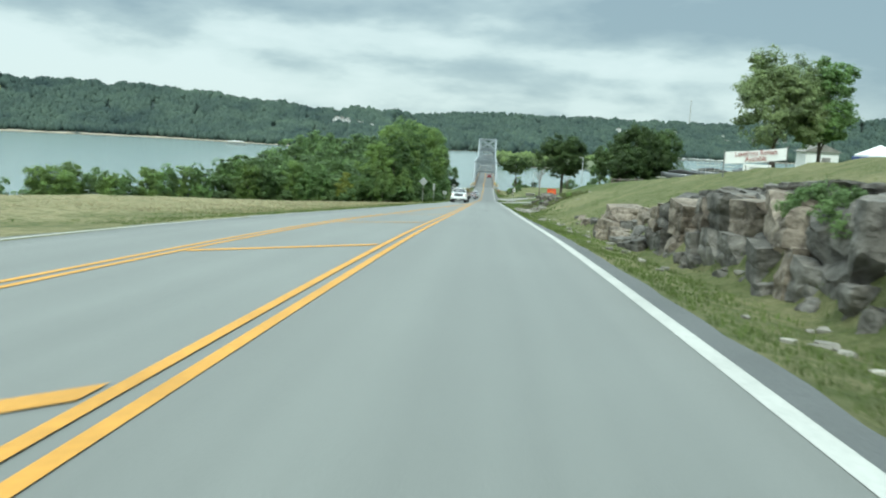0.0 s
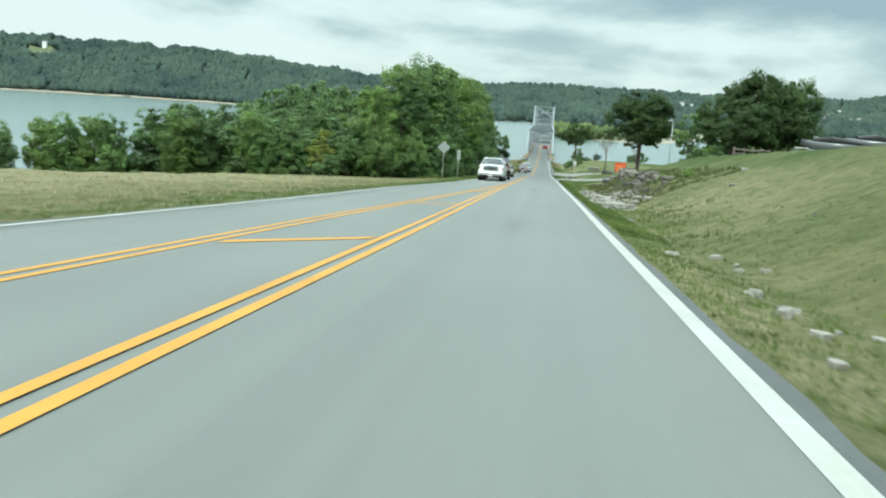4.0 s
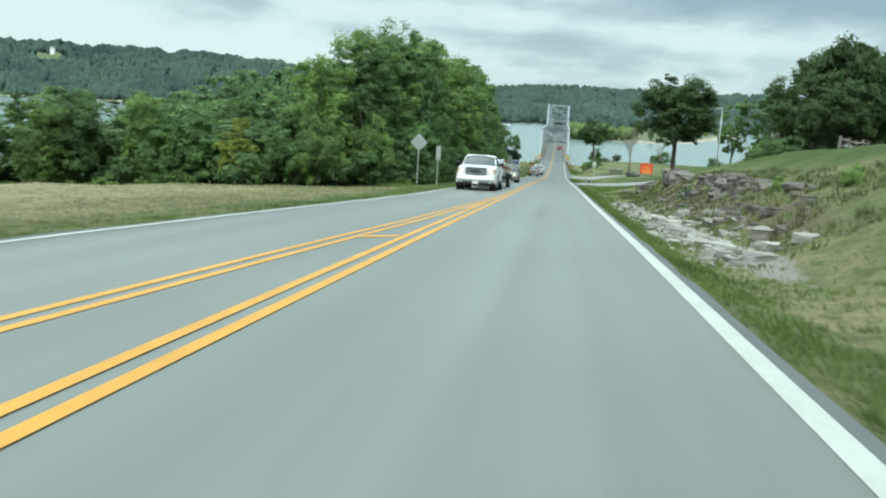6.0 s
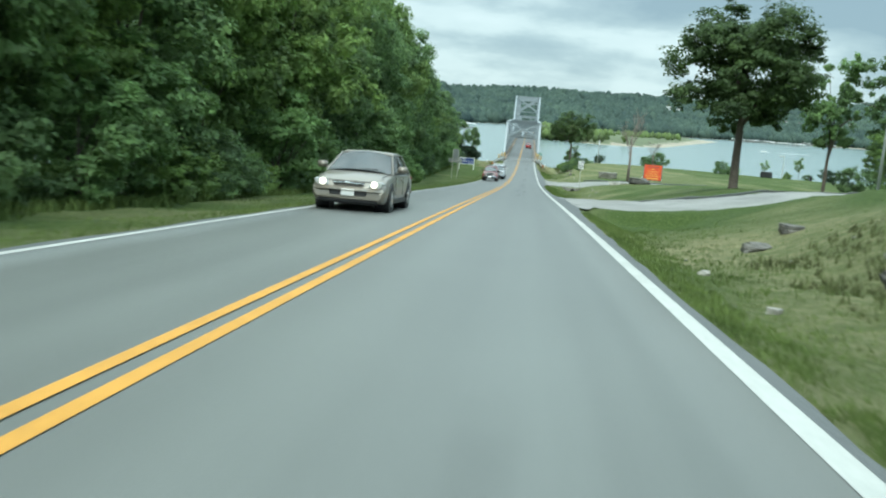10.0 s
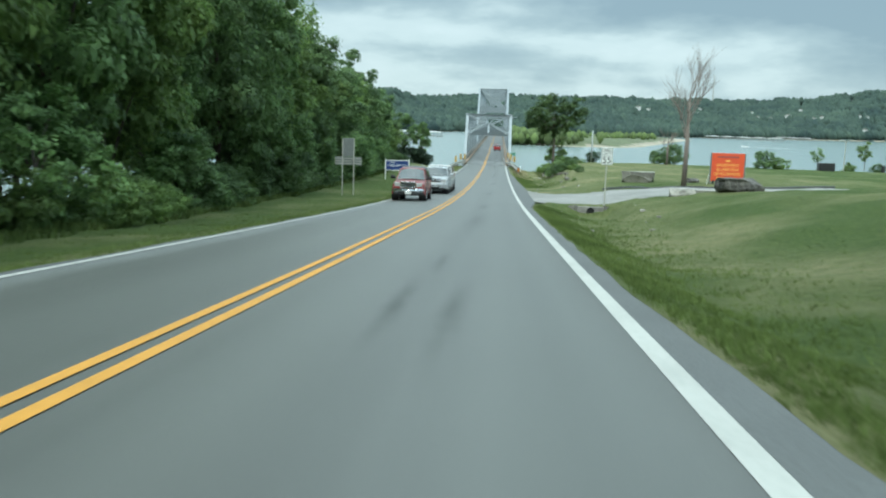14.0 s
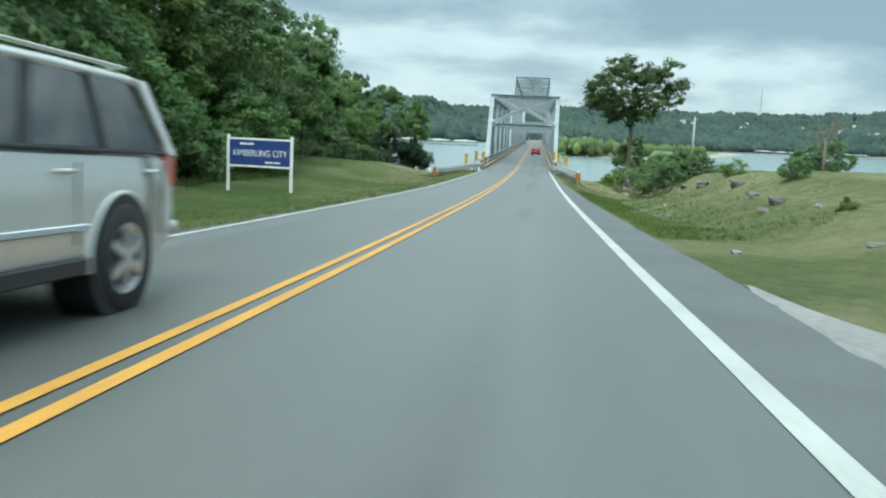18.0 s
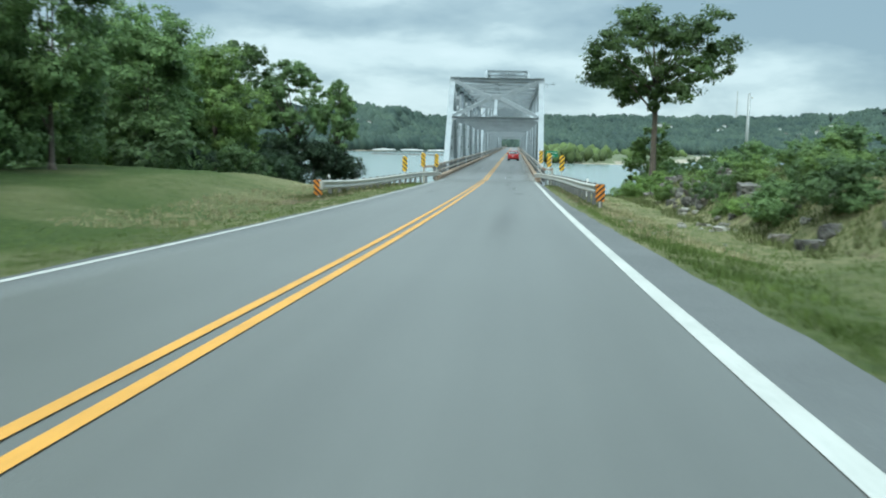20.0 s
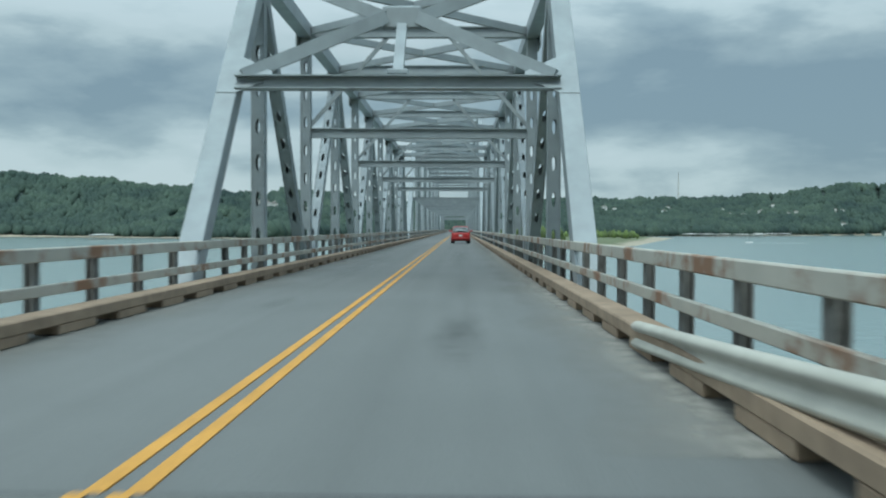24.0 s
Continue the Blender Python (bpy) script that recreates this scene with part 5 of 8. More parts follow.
tree_kind("shrub", 9, 2.6, 4.0, 0.0, 28, 200, 0.17, "leaf_b", 0.05, lobe_r=0.18)
tree_kind("shrub_light", 10, 2.0, 3.0, 0.0, 24, 273, 0.12, "leaf_a", 0.04, lobe_r=0.2)
tree_kind("round", 11, 13.6, 9.4, 3.4, 96, 456, 0.25, "leaf_f", 0.28, lobe_r=0.145, fork=4.0, top_heavy=-0.1, sprays=12)
tree_kind("spread", 12, 9.0, 11.5, 1.6, 84, 414, 0.25, "leaf_f", 0.25, lobe_r=0.12)
tree_kind("silver", 13, 9.6, 7.2, 1.0, 84, 540, 0.19, "leaf_d", 0.22, lobe_r=0.16, sprays=14)
tree_kind("silver_dark", 19, 8.8, 5.4, 1.0, 64, 480, 0.19, "leaf_e", 0.18, lobe_r=0.165, sprays=13)
tree_kind("umbrella", 14, 11.8, 11.0, 4.0, 58, 450, 0.24, "leaf_f", 0.21, limbs=22, lobe_r=0.115, fork=4.2, top_heavy=0.35)
tree_kind("juniper", 15, 3.8, 5.5, 0.0, 46, 315, 0.14, "leaf_juniper", 0.09, lobe_r=0.16)
tree_kind("open", 16, 10.5, 7.5, 2.6, 38, 378, 0.23, "leaf_e", 0.2, limbs=14, lobe_r=0.135, fork=2.5)
tree_kind("ragged", 17, 9.4, 6.6, 3.4, 52, 420, 0.17, "leaf_b", 0.15, limbs=22, lobe_r=0.115, fork=2.8, flat=0.7, sprays=12)
tree_kind("pine", 18, 5.3, 4.4, -0.3, 46, 300, 0.17, "leaf_a", 0.09, limbs=14, lobe_r=0.135, top_heavy=-0.9, flat=0.8, sprays=12)

rv = random.Random(11)
FRONT = "tall leafy roadside tree in a dense wood"
# front of the roadside wood: crown tops rise and fall along the road
y = 124.0
while y < 284:
    x = np.interp(y, (120, 128, 140, 200, 225, 250, 284), (-15.0, -12.6, -11.2, -11.6, -13.6, -14.2, -15.6)) + rv.uniform(-0.8, 0.8)
    top = np.interp(y, (124, 134, 143, 160, 168, 190, 206, 220, 230, 242, 255, 270, 284), (0.4, 2.8, 3.6, 3.8, 2.4, 3.0, 3.2, 2.0, 0.2, -1.0, -2.8, -4.2, -5.0)) + rv.uniform(-1.1, 0.7)
    k = rv.choice(("wood_a", "wood_b", "wood_c", "wood_a", "wood_c"))
    h = {"wood_a": 14, "wood_b": 13, "wood_c": 15}[k]
    f = (top - gz(x, y)) / h
    plant(k, x, y, min(0.98, max(f, 0.62)) * rv.uniform(0.92, 1.0), rv.uniform(0, 360), FRONT, group="roadside wood", sz=f)
    y += rv.uniform(4.4, 6.6)
y = 128.0
while y < 300:
    for x in (-19, -27, -35) if y < 250 else (-19, -27):
        plant("back_a", x + rv.uniform(-2, 2) - (2 if y > 262 else 0), y + rv.uniform(-2, 2), rv.uniform(0.8, 1.0), rv.uniform(0, 360), "leafy tree deep in the roadside wood", group="roadside wood", sz=(np.interp(y, (128, 150, 165, 200, 240, 300), (-4.2, -3.6, -1.2, -0.4, -4.6, -8.6)) + rv.uniform(-.8, .6) - gz(x, y)) / 14)
    y += 7.0
y = 126.0
while y < 282:
    for _ in range(2):
        x = np.interp(y, (120, 128, 140, 205, 225, 282), (-11.5, -9.2, -8.7, -9.4, -11.6, -12.6)) + rv.uniform(-1.0, 0.6)
        plant(rv.choice(("shrub", "shrub", "shrub_light", "small_b")), x, y + rv.uniform(-1.5, 1.5), rv.uniform(0.7, 1.15) * (0.62 if rv.random() < .3 else 1), rv.uniform(0, 360), "low dark shrub at the edge of the wood", "shrub", "wood edge shrubs", "shrub")
    y += 3.3
plant("small_a", -10.4, 125.2, 0.5, 40, "bright young tree leaning out of the wood's edge", group="roadside wood", sz=0.72)
plant("small_b", -13.2, 120.5, 0.62, 10, "bright young tree at the field's edge", group="roadside wood")
# the wood's tail towards the bridge: place, kind, crown's top height, width
TAIL = ((-15.2, 289, "wood_b", -4.8, .78), (-18.5, 294, "wood_a", -4.4, .85), (-14.6, 300, "wood_b", -6.2, .68), (-19.5, 302, "wood_c", -7.0, .8), (-16.6, 313, "wood_b", -8.6, .72), (-20.5, 317, "wood_a", -8.4, .8),
        (-24, 321, "wood_c", -8.8, .8), (-17.2, 325, "wood_a", -8.7, .7), (-20.4, 323, "wood_c", -8.0, .8), (-23, 331, "wood_b", -7.6, .8), (-21.5, 335.5, "wood_c", -7.6, .7), (-18.6, 336.5, "ragged", -8.5, 1.0),
        (-14.3, 335, "ragged", -9.9, 1.08), (-11.3, 335.2, "ragged", -11.3, .58), (-28, 308, "back_a", -9.0, .8), (-30, 322, "back_a", -9.5, .8))
for x, y, k, top, w in TAIL:
    z0 = max(gz(x, y), -20.0)
    h = {"wood_a": 14, "wood_b": 13, "wood_c": 15, "ragged": 9.4, "back_a": 14}[k]
    plant(k, x, y, w, rv.uniform(0, 360), "leafy tree at the end of the wood by the lake", group="roadside wood", sz=(top - z0) / h, z=z0)
for x, y, s, z in ((-11.3, 334.6, .72, -18.6), (-12.6, 333.5, .95, -19.0), (-15.0, 333, 1.05, -19.2), (-17.5, 332, 1.1, -19.5), (-20.5, 331, 1.2, -19.8), (-10.5, 336, .5, -18.8), (-14.5, 327, .8, None), (-17, 320, .8, None)):
    plant("juniper", x, y, s, rv.uniform(0, 360), "dark spreading juniper above the lake", "shrub", "junipers", "juniper", z=z)
for x, y in ((-14, 286), (-15.5, 292), (-16.5, 299), (-17, 306), (-15.5, 311), (-17.5, 316), (-13.5, 319), (-21, 312), (-25, 316)):
    plant("shrub", x, y, rv.uniform(.9, 1.2), rv.uniform(0, 360), "low dark shrub at the edge of the wood", "shrub", "wood edge shrubs", "shrub")
# trees below the field on the other side
plant("cone", -17.6, 119.6, 0.95, 20, "young yellow-green conical tree at the field's edge", sz=1.02)
plant("small_a", -12.4, 119.5, 0.52, 80, "bright young tree leaning out of the wood's edge", sz=0.6)
for i in range(24):
    x = -15.8 - i * 2.0 + rv.uniform(-.8, .8)
    y = 126 + rv.uniform(-3, 4) - i * 0.3
    top = np.interp(x, (-64, -44, -28, -24.5, -22, -20, -17, -15), (-5.4, -4.2, -2.5, -2.9, -3.3, -2.3, -3.7, -3.5)) + rv.uniform(-2.2, .5)
    k = rv.choice(("wood_a", "wood_b", "wood_c"))
    h = {"wood_a": 14, "wood_b": 13, "wood_c": 15}[k]
    f = (top - gz(x, y)) / h
    plant(k, x, y, max(f, .36) * rv.uniform(.75, 1.1), rv.uniform(0, 360), "leafy tree on the slope below the field", group="trees below the field", sz=f)
for i in range(14):
    x = -60 - i * 4.2 + rv.uniform(-1.5, 1.5)
    plant(rv.choice(("small_a", "small_b")), x, 112 + rv.uniform(-6, 8), rv.uniform(0.85, 1.2), rv.uniform(0, 360), "leafy tree on the slope below the field", group="trees below the field")
for i in range(16):
    plant(rv.choice(("shrub", "shrub_light", "small_b")), -14.5 - i * 3.0 + rv.uniform(-1, 1), 119.5 + rv.uniform(-1, 2), rv.uniform(0.5, 0.85), rv.uniform(0, 360), "low shrub at the field's edge", "shrub", "field edge shrubs", "shrub")

for i in range(12):
    plant('shrub', -13.5 - i * 2.6 + rv.uniform(-1, 1), 124.5 + rv.uniform(-1, 2.5), rv.uniform(1.1, 1.6), rv.uniform(0, 360), "low dark shrub at the edge of the wood", "shrub", "wood edge shrubs", "shrub")
# single trees on the other bank
plant("round", 17.0, 187, 1.1, 30, "round dark green shade tree on the lawn", z=-11.0, sz=1.0)
plant("spread", 21.8, 140, 0.74, 10, "broad leafy tree on the hilltop", sz=0.82)
plant("spread", 25.8, 146, 0.86, 120, "broad spreading tree on the hilltop", sz=1.24)
plant("spread", 29.4, 150, 0.8, 220, "broad spreading tree on the hilltop", sz=1.25)
plant("silver", 26.4, 79.5, 1.1, 0, "full silver-green shade tree on the hilltop", z=-0.1, sz=1.06)
plant("silver_dark", 30.9, 81, 1.1, 140, "darker green shade tree beside the silver-green one", z=-0.1)
plant("open", 31.0, 192, 1.25, 60, "open-branched leafy tree on the lawn", sz=1.17)
plant("open", 37.0, 196, 1.15, 160, "open-branched leafy tree on the lawn", sz=1.12)
plant("open", 25.6, 194, 0.7, 250, "slender open-branched tree on the lawn", sz=1.04)
plant("wood_b", 33.0, 187, 0.78, 30, "dense dark tree on the lawn", sz=0.6)
plant("wood_c", 29.2, 189, 0.55, 200, "dense dark tree on the lawn", sz=0.4)
plant("small_a", 27.5, 186, 0.7, 160, "low leafy tree on the lawn")
plant("umbrella", 11.8, 332.5, 1.0, 40, "tall bare-stemmed tree with a spreading crown by the bridge", sz=1.0, z=-17.5)
for x, y, k, s, lab in ((12.6, 333.6, "shrub_light", 0.8, "green bush below the tall tree"), (11.0, 332.4, "shrub_light", 0.7, "leafy bush below the tall tree"), (10.4, 335.2, "shrub_light", 0.75, "leafy bush below the tall tree"), (13.6, 335.5, "shrub", 0.6, "dark bush below the tall tree"), (15.4, 334.2, "shrub", 0.6, "dark bush below the tall tree"), (11.6, 329.6, "shrub_light", 0.6, "leafy bush below the tall tree"), (9.6, 329.4, "shrub_light", 0.5, "leafy bush below the tall tree"), (9.6, 333.4, "shrub_light", 0.5, "pale green bush below the tall tree"), (8.9, 331.5, "shrub", 0.28, "green bush below the tall tree"), (14.4, 332.5, "shrub_light", 0.5, "pale green bush below the tall tree"), (16.6, 331.5, "shrub_light", 0.5, "green bush below the tall tree"), (13.2, 330.5, "shrub", 0.34, "green bush below the tall tree"),
                        (32, 333.5, "shrub", 1.35, "round bush above the lake"), (29.5, 332.5, "shrub", 0.9, "round bush above the lake"), (44.5, 322.5, "shrub", 1.1, "round bush at the lawn's edge"), (47.5, 324, "shrub_light", 1.0, "round bush at the lawn's edge"),
                        (18.8, 336, "juniper", 0.55, "dark low juniper above the lake"), (9.3, 299.8, "shrub_light", 0.42, "leafy bush on the rocky bank"), (9.9, 306.3, "shrub_light", 0.5, "leafy bush on the rocky bank"), (10.6, 301.2, "shrub_light", 0.5, "leafy bush on the rocky bank"), (11.8, 311, "shrub", 0.45, "leafy bush on the rocky bank"), (10.0, 296.5, "shrub_light", 0.45, "leafy bush on the rocky bank"), (9.9, 290.5, "shrub", 0.5, "dark bush on the rocky bank"), (10.4, 287.5, "shrub", 0.45, "dark bush on the rocky bank"), (11.4, 294.5, "shrub", 0.6, "dark bush on the rocky bank"), (10.6, 293.5, "shrub_light", 0.75, "leafy bush on the rocky bank"), (9.6, 303.5, "shrub", 0.3, "leafy bush on the rocky bank"), (11.6, 299, "shrub_light", 0.5, "leafy bush on the rocky bank"), (11.0, 306, "shrub_light", 0.45, "leafy bush on the rocky bank"), (9.4, 312, "shrub_light", 0.5, "leafy bush on the rocky bank"), (10.0, 318, "shrub_light", 0.6, "leafy bush on the rocky bank"), (9.6, 324, "shrub_light", 0.7, "leafy bush on the rocky bank"), (10.4, 266.5, "shrub", 0.28, "small bush on the cut bank"), (9.2, 258, "shrub_light", 0.2, "small bush on the cut bank"),
                        (10.6, 276, "shrub_light", 0.4, "small bush on the cut bank"), (72.6, 338, "juniper", 0.9, "dark juniper at the lake's edge"), (62, 334, "shrub_light", 0.9, "low bush at the lake's edge"), (66.5, 333, "shrub", 0.6, "low bush at the lake's edge"),
                        (24, 183, "shrub", 0.7, "round bush at the lawn's edge"), (18, 137, "shrub", 0.6, "dark bush under the hilltop trees"), (23, 141, "shrub", 0.8, "dark bush under the hilltop trees"), (29, 146, "shrub", 1.0, "dark bush under the hilltop trees"),
                        (9.4, 97, "shrub_light", 0.26, "small bush on the cut bank"), (10.2, 92, "shrub_light", 0.3, "small bush on the cut bank"), (8.6, 112, "shrub", 0.25, "small bush on the cut bank"), (7.6, 104, "shrub_light", 0.22, "small bush on the cut bank")):
    plant(k, x, y, s, rv.uniform(0, 360), lab, "bush", name="bush")
plant("pine", 12.9, 340.0, 1.0, 25, "young leafy conical tree behind the tall tree", sz=(-13.4 - gz(12.9, 340)) / 5.3)
for x, y, z, f in ((6.95, 12.9, 0.25, .28), (6.95, 13.7, 0.2, .32), (7.0, 14.6, 0.15, .28), (6.9, 12.3, 0.1, .22), (8.6, 13.2, 0.35, .36)):
    plant("shrub", x, y, f * 0.78, rv.uniform(0, 360), "leafy bush growing on the rock wall", "bush", name="bush", z=z)
plant("thin", 64.8, 334.3, 0.55, 20, "thin pine at the lake's edge", name="pine")
plant("thin", 57.5, 336, 0.42, 70, "thin pine at the lake's edge", name="pine")


def bare_tree(x, y, H, seed, label, spread=0.33):
    """A leafless tree: trunk and many thin forking limbs."""
    r = random.Random(seed)
    t = thing("dead_tree", label, "dead tree", on_ground(x, y, 0, 0.1))
    part("trunk", tube_bm([(0, 0, -0.2), (0.05, 0, H * 0.3), (0.0, 0.05, H * 0.58)], [0.20, 0.15, 0.09], 8), M["deadwood"], t, smooth=True)
    limbs = bmesh.new()

    def grow(p, d, length, rad, depth):
        q = p + d * length
        s = tube_bm([p, (p + q) / 2 + Vector((r.uniform(-.05, .05), r.uniform(-.05, .05), 0)) * length, q], [rad, rad * 0.8, rad * 0.55], 4, False)
        me = bpy.data.meshes.new("t")
        s.to_mesh(me)
        s.free()
        limbs.from_mesh(me)
        bpy.data.meshes.remove(me)
        if depth:
            for _ in range(3 if depth > 1 else 2):
                nd = (d + Vector((r.uniform(-1, 1), r.uniform(-1, 1), r.uniform(-.1, .6))) * 0.55).normalized()
                grow(q if r.random() < .5 else p.lerp(q, 0.7), nd, length * r.uniform(.55, .85), rad * 0.55, depth - 1)

    for i in range(9):
        a = i * 0.9 + r.uniform(-.3, .3)
        grow(Vector((0, 0.03, H * r.uniform(0.3, 0.58))), Vector((math.cos(a) * spread, math.sin(a) * spread, 0.85)).normalized(), H * 0.16, 0.042, 4)
    part("crown", limbs, M["deadwood"], t, "bare forking branches")
    return t


bare_tree(15.6, 242.0, 10.4, 3, "bare dead tree with thin upright branches on the lawn")
bare_tree(30.6, 329.7, 6.5, 5, "bare dead tree rising from a bush by the lake", 0.6)

# grass along both verges
rg = np.random.default_rng(21)


def tufts(name, x, y, h0, h1, material, label, blades=4):
    n = len(x)
    z = ground_z(x, y)
    k = n * blades
    bx, by, bz = (np.repeat(v, blades) for v in (x, y, z))
    bx, by = bx + rg.normal(0, 0.05, k), by + rg.normal(0, 0.05, k)
    hgt = rg.uniform(h0, h1, k)
    a = rg.uniform(0, 2 * np.pi, k)
    w = 0.006 + hgt * 0.06
    lean_x, lean_y = rg.normal(0, 0.35, k) * hgt, rg.normal(0, 0.35, k) * hgt
    p = np.stack([np.stack([bx - np.cos(a) * w, by - np.sin(a) * w, bz - 0.02], 1), np.stack([bx + np.cos(a) * w, by + np.sin(a) * w, bz - 0.02], 1),
                  np.stack([bx + lean_x, by + lean_y, bz + hgt], 1)], 1).reshape(-1, 3)
    tagged(new(name, mesh_np(name, p, np.arange(3 * k).reshape(-1, 3), material)), label, "grass", kind="stuff")


M["blade"] = mat("grass_blades", (0.080, 0.121, 0.029), 0.8, scale=0.6, vary=0.25, big=0.2, island=0.25, spec=0.2, tint=(0.114, 0.152, 0.043))
M["rough_blade"] = mat("rough_grass_blades", (0.100, 0.115, 0.045), 0.9, scale=0.6, vary=0.3, big=0.2, island=0.4, spec=0.2)
M["straw_blade"] = mat("dry_grass_blades", (0.31, 0.275, 0.165), 0.9, scale=0.6, vary=0.3, big=0.2, island=0.4, spec=0.2)
n = 45000
yy = rg.uniform(-5, 334, n)
xx = right_edge(yy) + 0.12 + rg.exponential(1.7, n)
ok = ~(((yy > 156) & (yy < 180)) | ((yy > 224) & (yy < 256))) & (xx < 13) & ((yy < 288) | (xx > 6.3) | (rg.uniform(0, 1, n) < 0.15))
tufts("verge_grass", xx[ok], yy[ok], 0.025, 0.08, M["blade"], "short mown grass on the verge")
yy = rg.uniform(20, 330, 22000)
xx = left_edge(yy) - 0.12 - rg.exponential(1.3, 22000)
ok = xx > -11
tufts("verge_grass", xx[ok], yy[ok], 0.025, 0.08, M["blade"], "short mown grass on the verge")
yy = np.concatenate([rg.uniform(62, 157, 9000), rg.uniform(180, 226, 9000), rg.uniform(256, 300, 4000)])
xx = right_edge(yy) + 0.25 + rg.exponential(1.1, 22000)
ok = (xx < 9) & (wave(xx, yy, 1.3, 7.0) > -0.35)
tufts("verge_grass", xx[ok], yy[ok], 0.04, 0.12, M["blade"], "longer tufted grass on the verge")
yy = rg.uniform(124, 285, 9000)
xx = np.interp(yy, (120, 200, 225, 285), (-8.0, -8.4, -10.6, -11.6)) - rg.uniform(-0.6, 1.6, 9000)
tufts("tall_grass", xx, yy, 0.1, 0.35, M["blade"], "tall grass at the edge of the wood")
yy = rg.uniform(286, 334, 5000)
xx = np.where(rg.uniform(0, 1, 5000) < .5, -4.4 - rg.uniform(0, 3.0, 5000), 4.6 + rg.uniform(0, 2.2, 5000))
tufts("dry_grass", xx, yy, 0.03, 0.14, M["straw_blade"], "dry straw-coloured grass under the guardrails")
yy = rg.uniform(299, 334, 9000)
rail_side = np.where(rg.uniform(0, 1, 9000) < .5, -1, 1)
xx = rail_side * (np.interp(yy, (300, 322, 330, 334), (4.95, 4.75, 4.4, 4.0)) + rg.normal(0.3, 0.28, 9000))
tufts("rail_grass", xx, yy, 0.03, 0.13, M["rough_blade"], "rough brown-green grass round the guardrail posts")
yy = np.concatenate([rg.uniform(84, 142, 5000), rg.uniform(286, 330, 5000)])
xx = np.where(yy < 200, rg.uniform(6.8, 11.5, 10000), rg.uniform(8.0, 12.8, 10000))
ok = wave(xx, yy, 0.9, 3.0) > -0.3
tufts("bank_grass", xx[ok], yy[ok], 0.06, 0.24, M["rough_blade"], "rough grass growing between the rocks of the banks", 5)
yy = rg.uniform(30, 116, 12000)
xx = -6.0 - rg.exponential(6, 12000)
ok = (xx > -40) & (xx < left_edge(yy) - 1.5)
tufts("field_grass", xx[ok], yy[ok], 0.03, 0.11, M["straw_blade"], "rough dry field grass")

# ---- rocks ----
def rock_mesh(seed, cuts=6, jag=0.03, mat_key="rock", planes=9):
    """A broken limestone block with flat faces, sharp arrises and joints, about one metre across."""
    r = np.random.default_rng(seed)
    bm = bmesh.new()
    bmesh.ops.create_cube(bm, size=1)
    for _ in range(planes):      # split off corners along random planes
        nrm = Vector(r.normal(size=3) * np.array([1, 1, 0.55])).normalized()
        bmesh.ops.bisect_plane(bm, geom=list(bm.verts) + list(bm.edges) + list(bm.faces), plane_co=nrm * r.uniform(0.40, 0.58), plane_no=nrm, clear_outer=True)
        bmesh.ops.holes_fill(bm, edges=[e for e in bm.edges if e.is_boundary])
    bmesh.ops.triangulate(bm, faces=list(bm.faces))
    for _ in range(cuts):
        long = [e for e in bm.edges if e.calc_length() > (0.13 if cuts > 2 else 0.45)]
        if not long:
            break
        bmesh.ops.subdivide_edges(bm, edges=long, cuts=1, use_grid_fill=False)
        bmesh.ops.triangulate(bm, faces=[f for f in bm.faces if len(f.verts) > 3])
    off = Vector(r.uniform(0, 50, 3))
    bm.normal_update()
    shift = []
    turn, ph = r.uniform(0, 3.1), r.uniform(0, 6)
    for v in bm.verts:
        p = v.co
        wob = 0.08 * noise.noise(p * 3 + off)
        bed = abs(math.sin((p.z + wob) * 6 + seed)) ** 14      # bedding joints and upright cracks
        crack = abs(math.sin((p.x * math.cos(turn) + p.y * math.sin(turn) + wob) * 5 + ph)) ** 18
        d = noise.noise(p * 2.0 + off) * jag + noise.noise(p * 6 + off) * jag * 0.7 + noise.noise(p * 13 + off) * jag * 0.5 - bed * 0.04 - crack * 0.05
        shift.append(v.normal * d)
    for v, d in zip(bm.verts, shift):
        v.co += d
    me = bpy.data.meshes.new("rock")
    bm.to_mesh(me)
    bm.free()
    me.materials.append(M[mat_key])
    me.polygons.foreach_set("use_smooth", np.ones(len(me.polygons), bool))
    me.set_sharp_from_angle(angle=radians(26))
    return me


BLOCK = [rock_mesh(s) for s in range(9)]
TAN = [rock_mesh(60 + s, 6, 0.03, "rock_tan", 6) for s in range(6)]
LEDGE = [rock_mesh(20 + s, 6, 0.06, "ledge_rock", 7) for s in range(6)]
STONE = [rock_mesh(40 + s, 2, 0.05, "rubble") for s in range(6)]
rr_ = random.Random(4)


def block(parent, x, y, z, sx, sy, sz, turn=None, pool=BLOCK, name="rock", label=""):
    t = rr_.uniform(-14, 14) if turn is None else turn
    return child(name, rr_.choice(pool), parent, label, pose(x, y, z, rr_.uniform(-7, 7), rr_.uniform(-7, 7), t + rr_.choice((0, 180))) @ Matrix.Diagonal((sx, sy, sz, 1)))


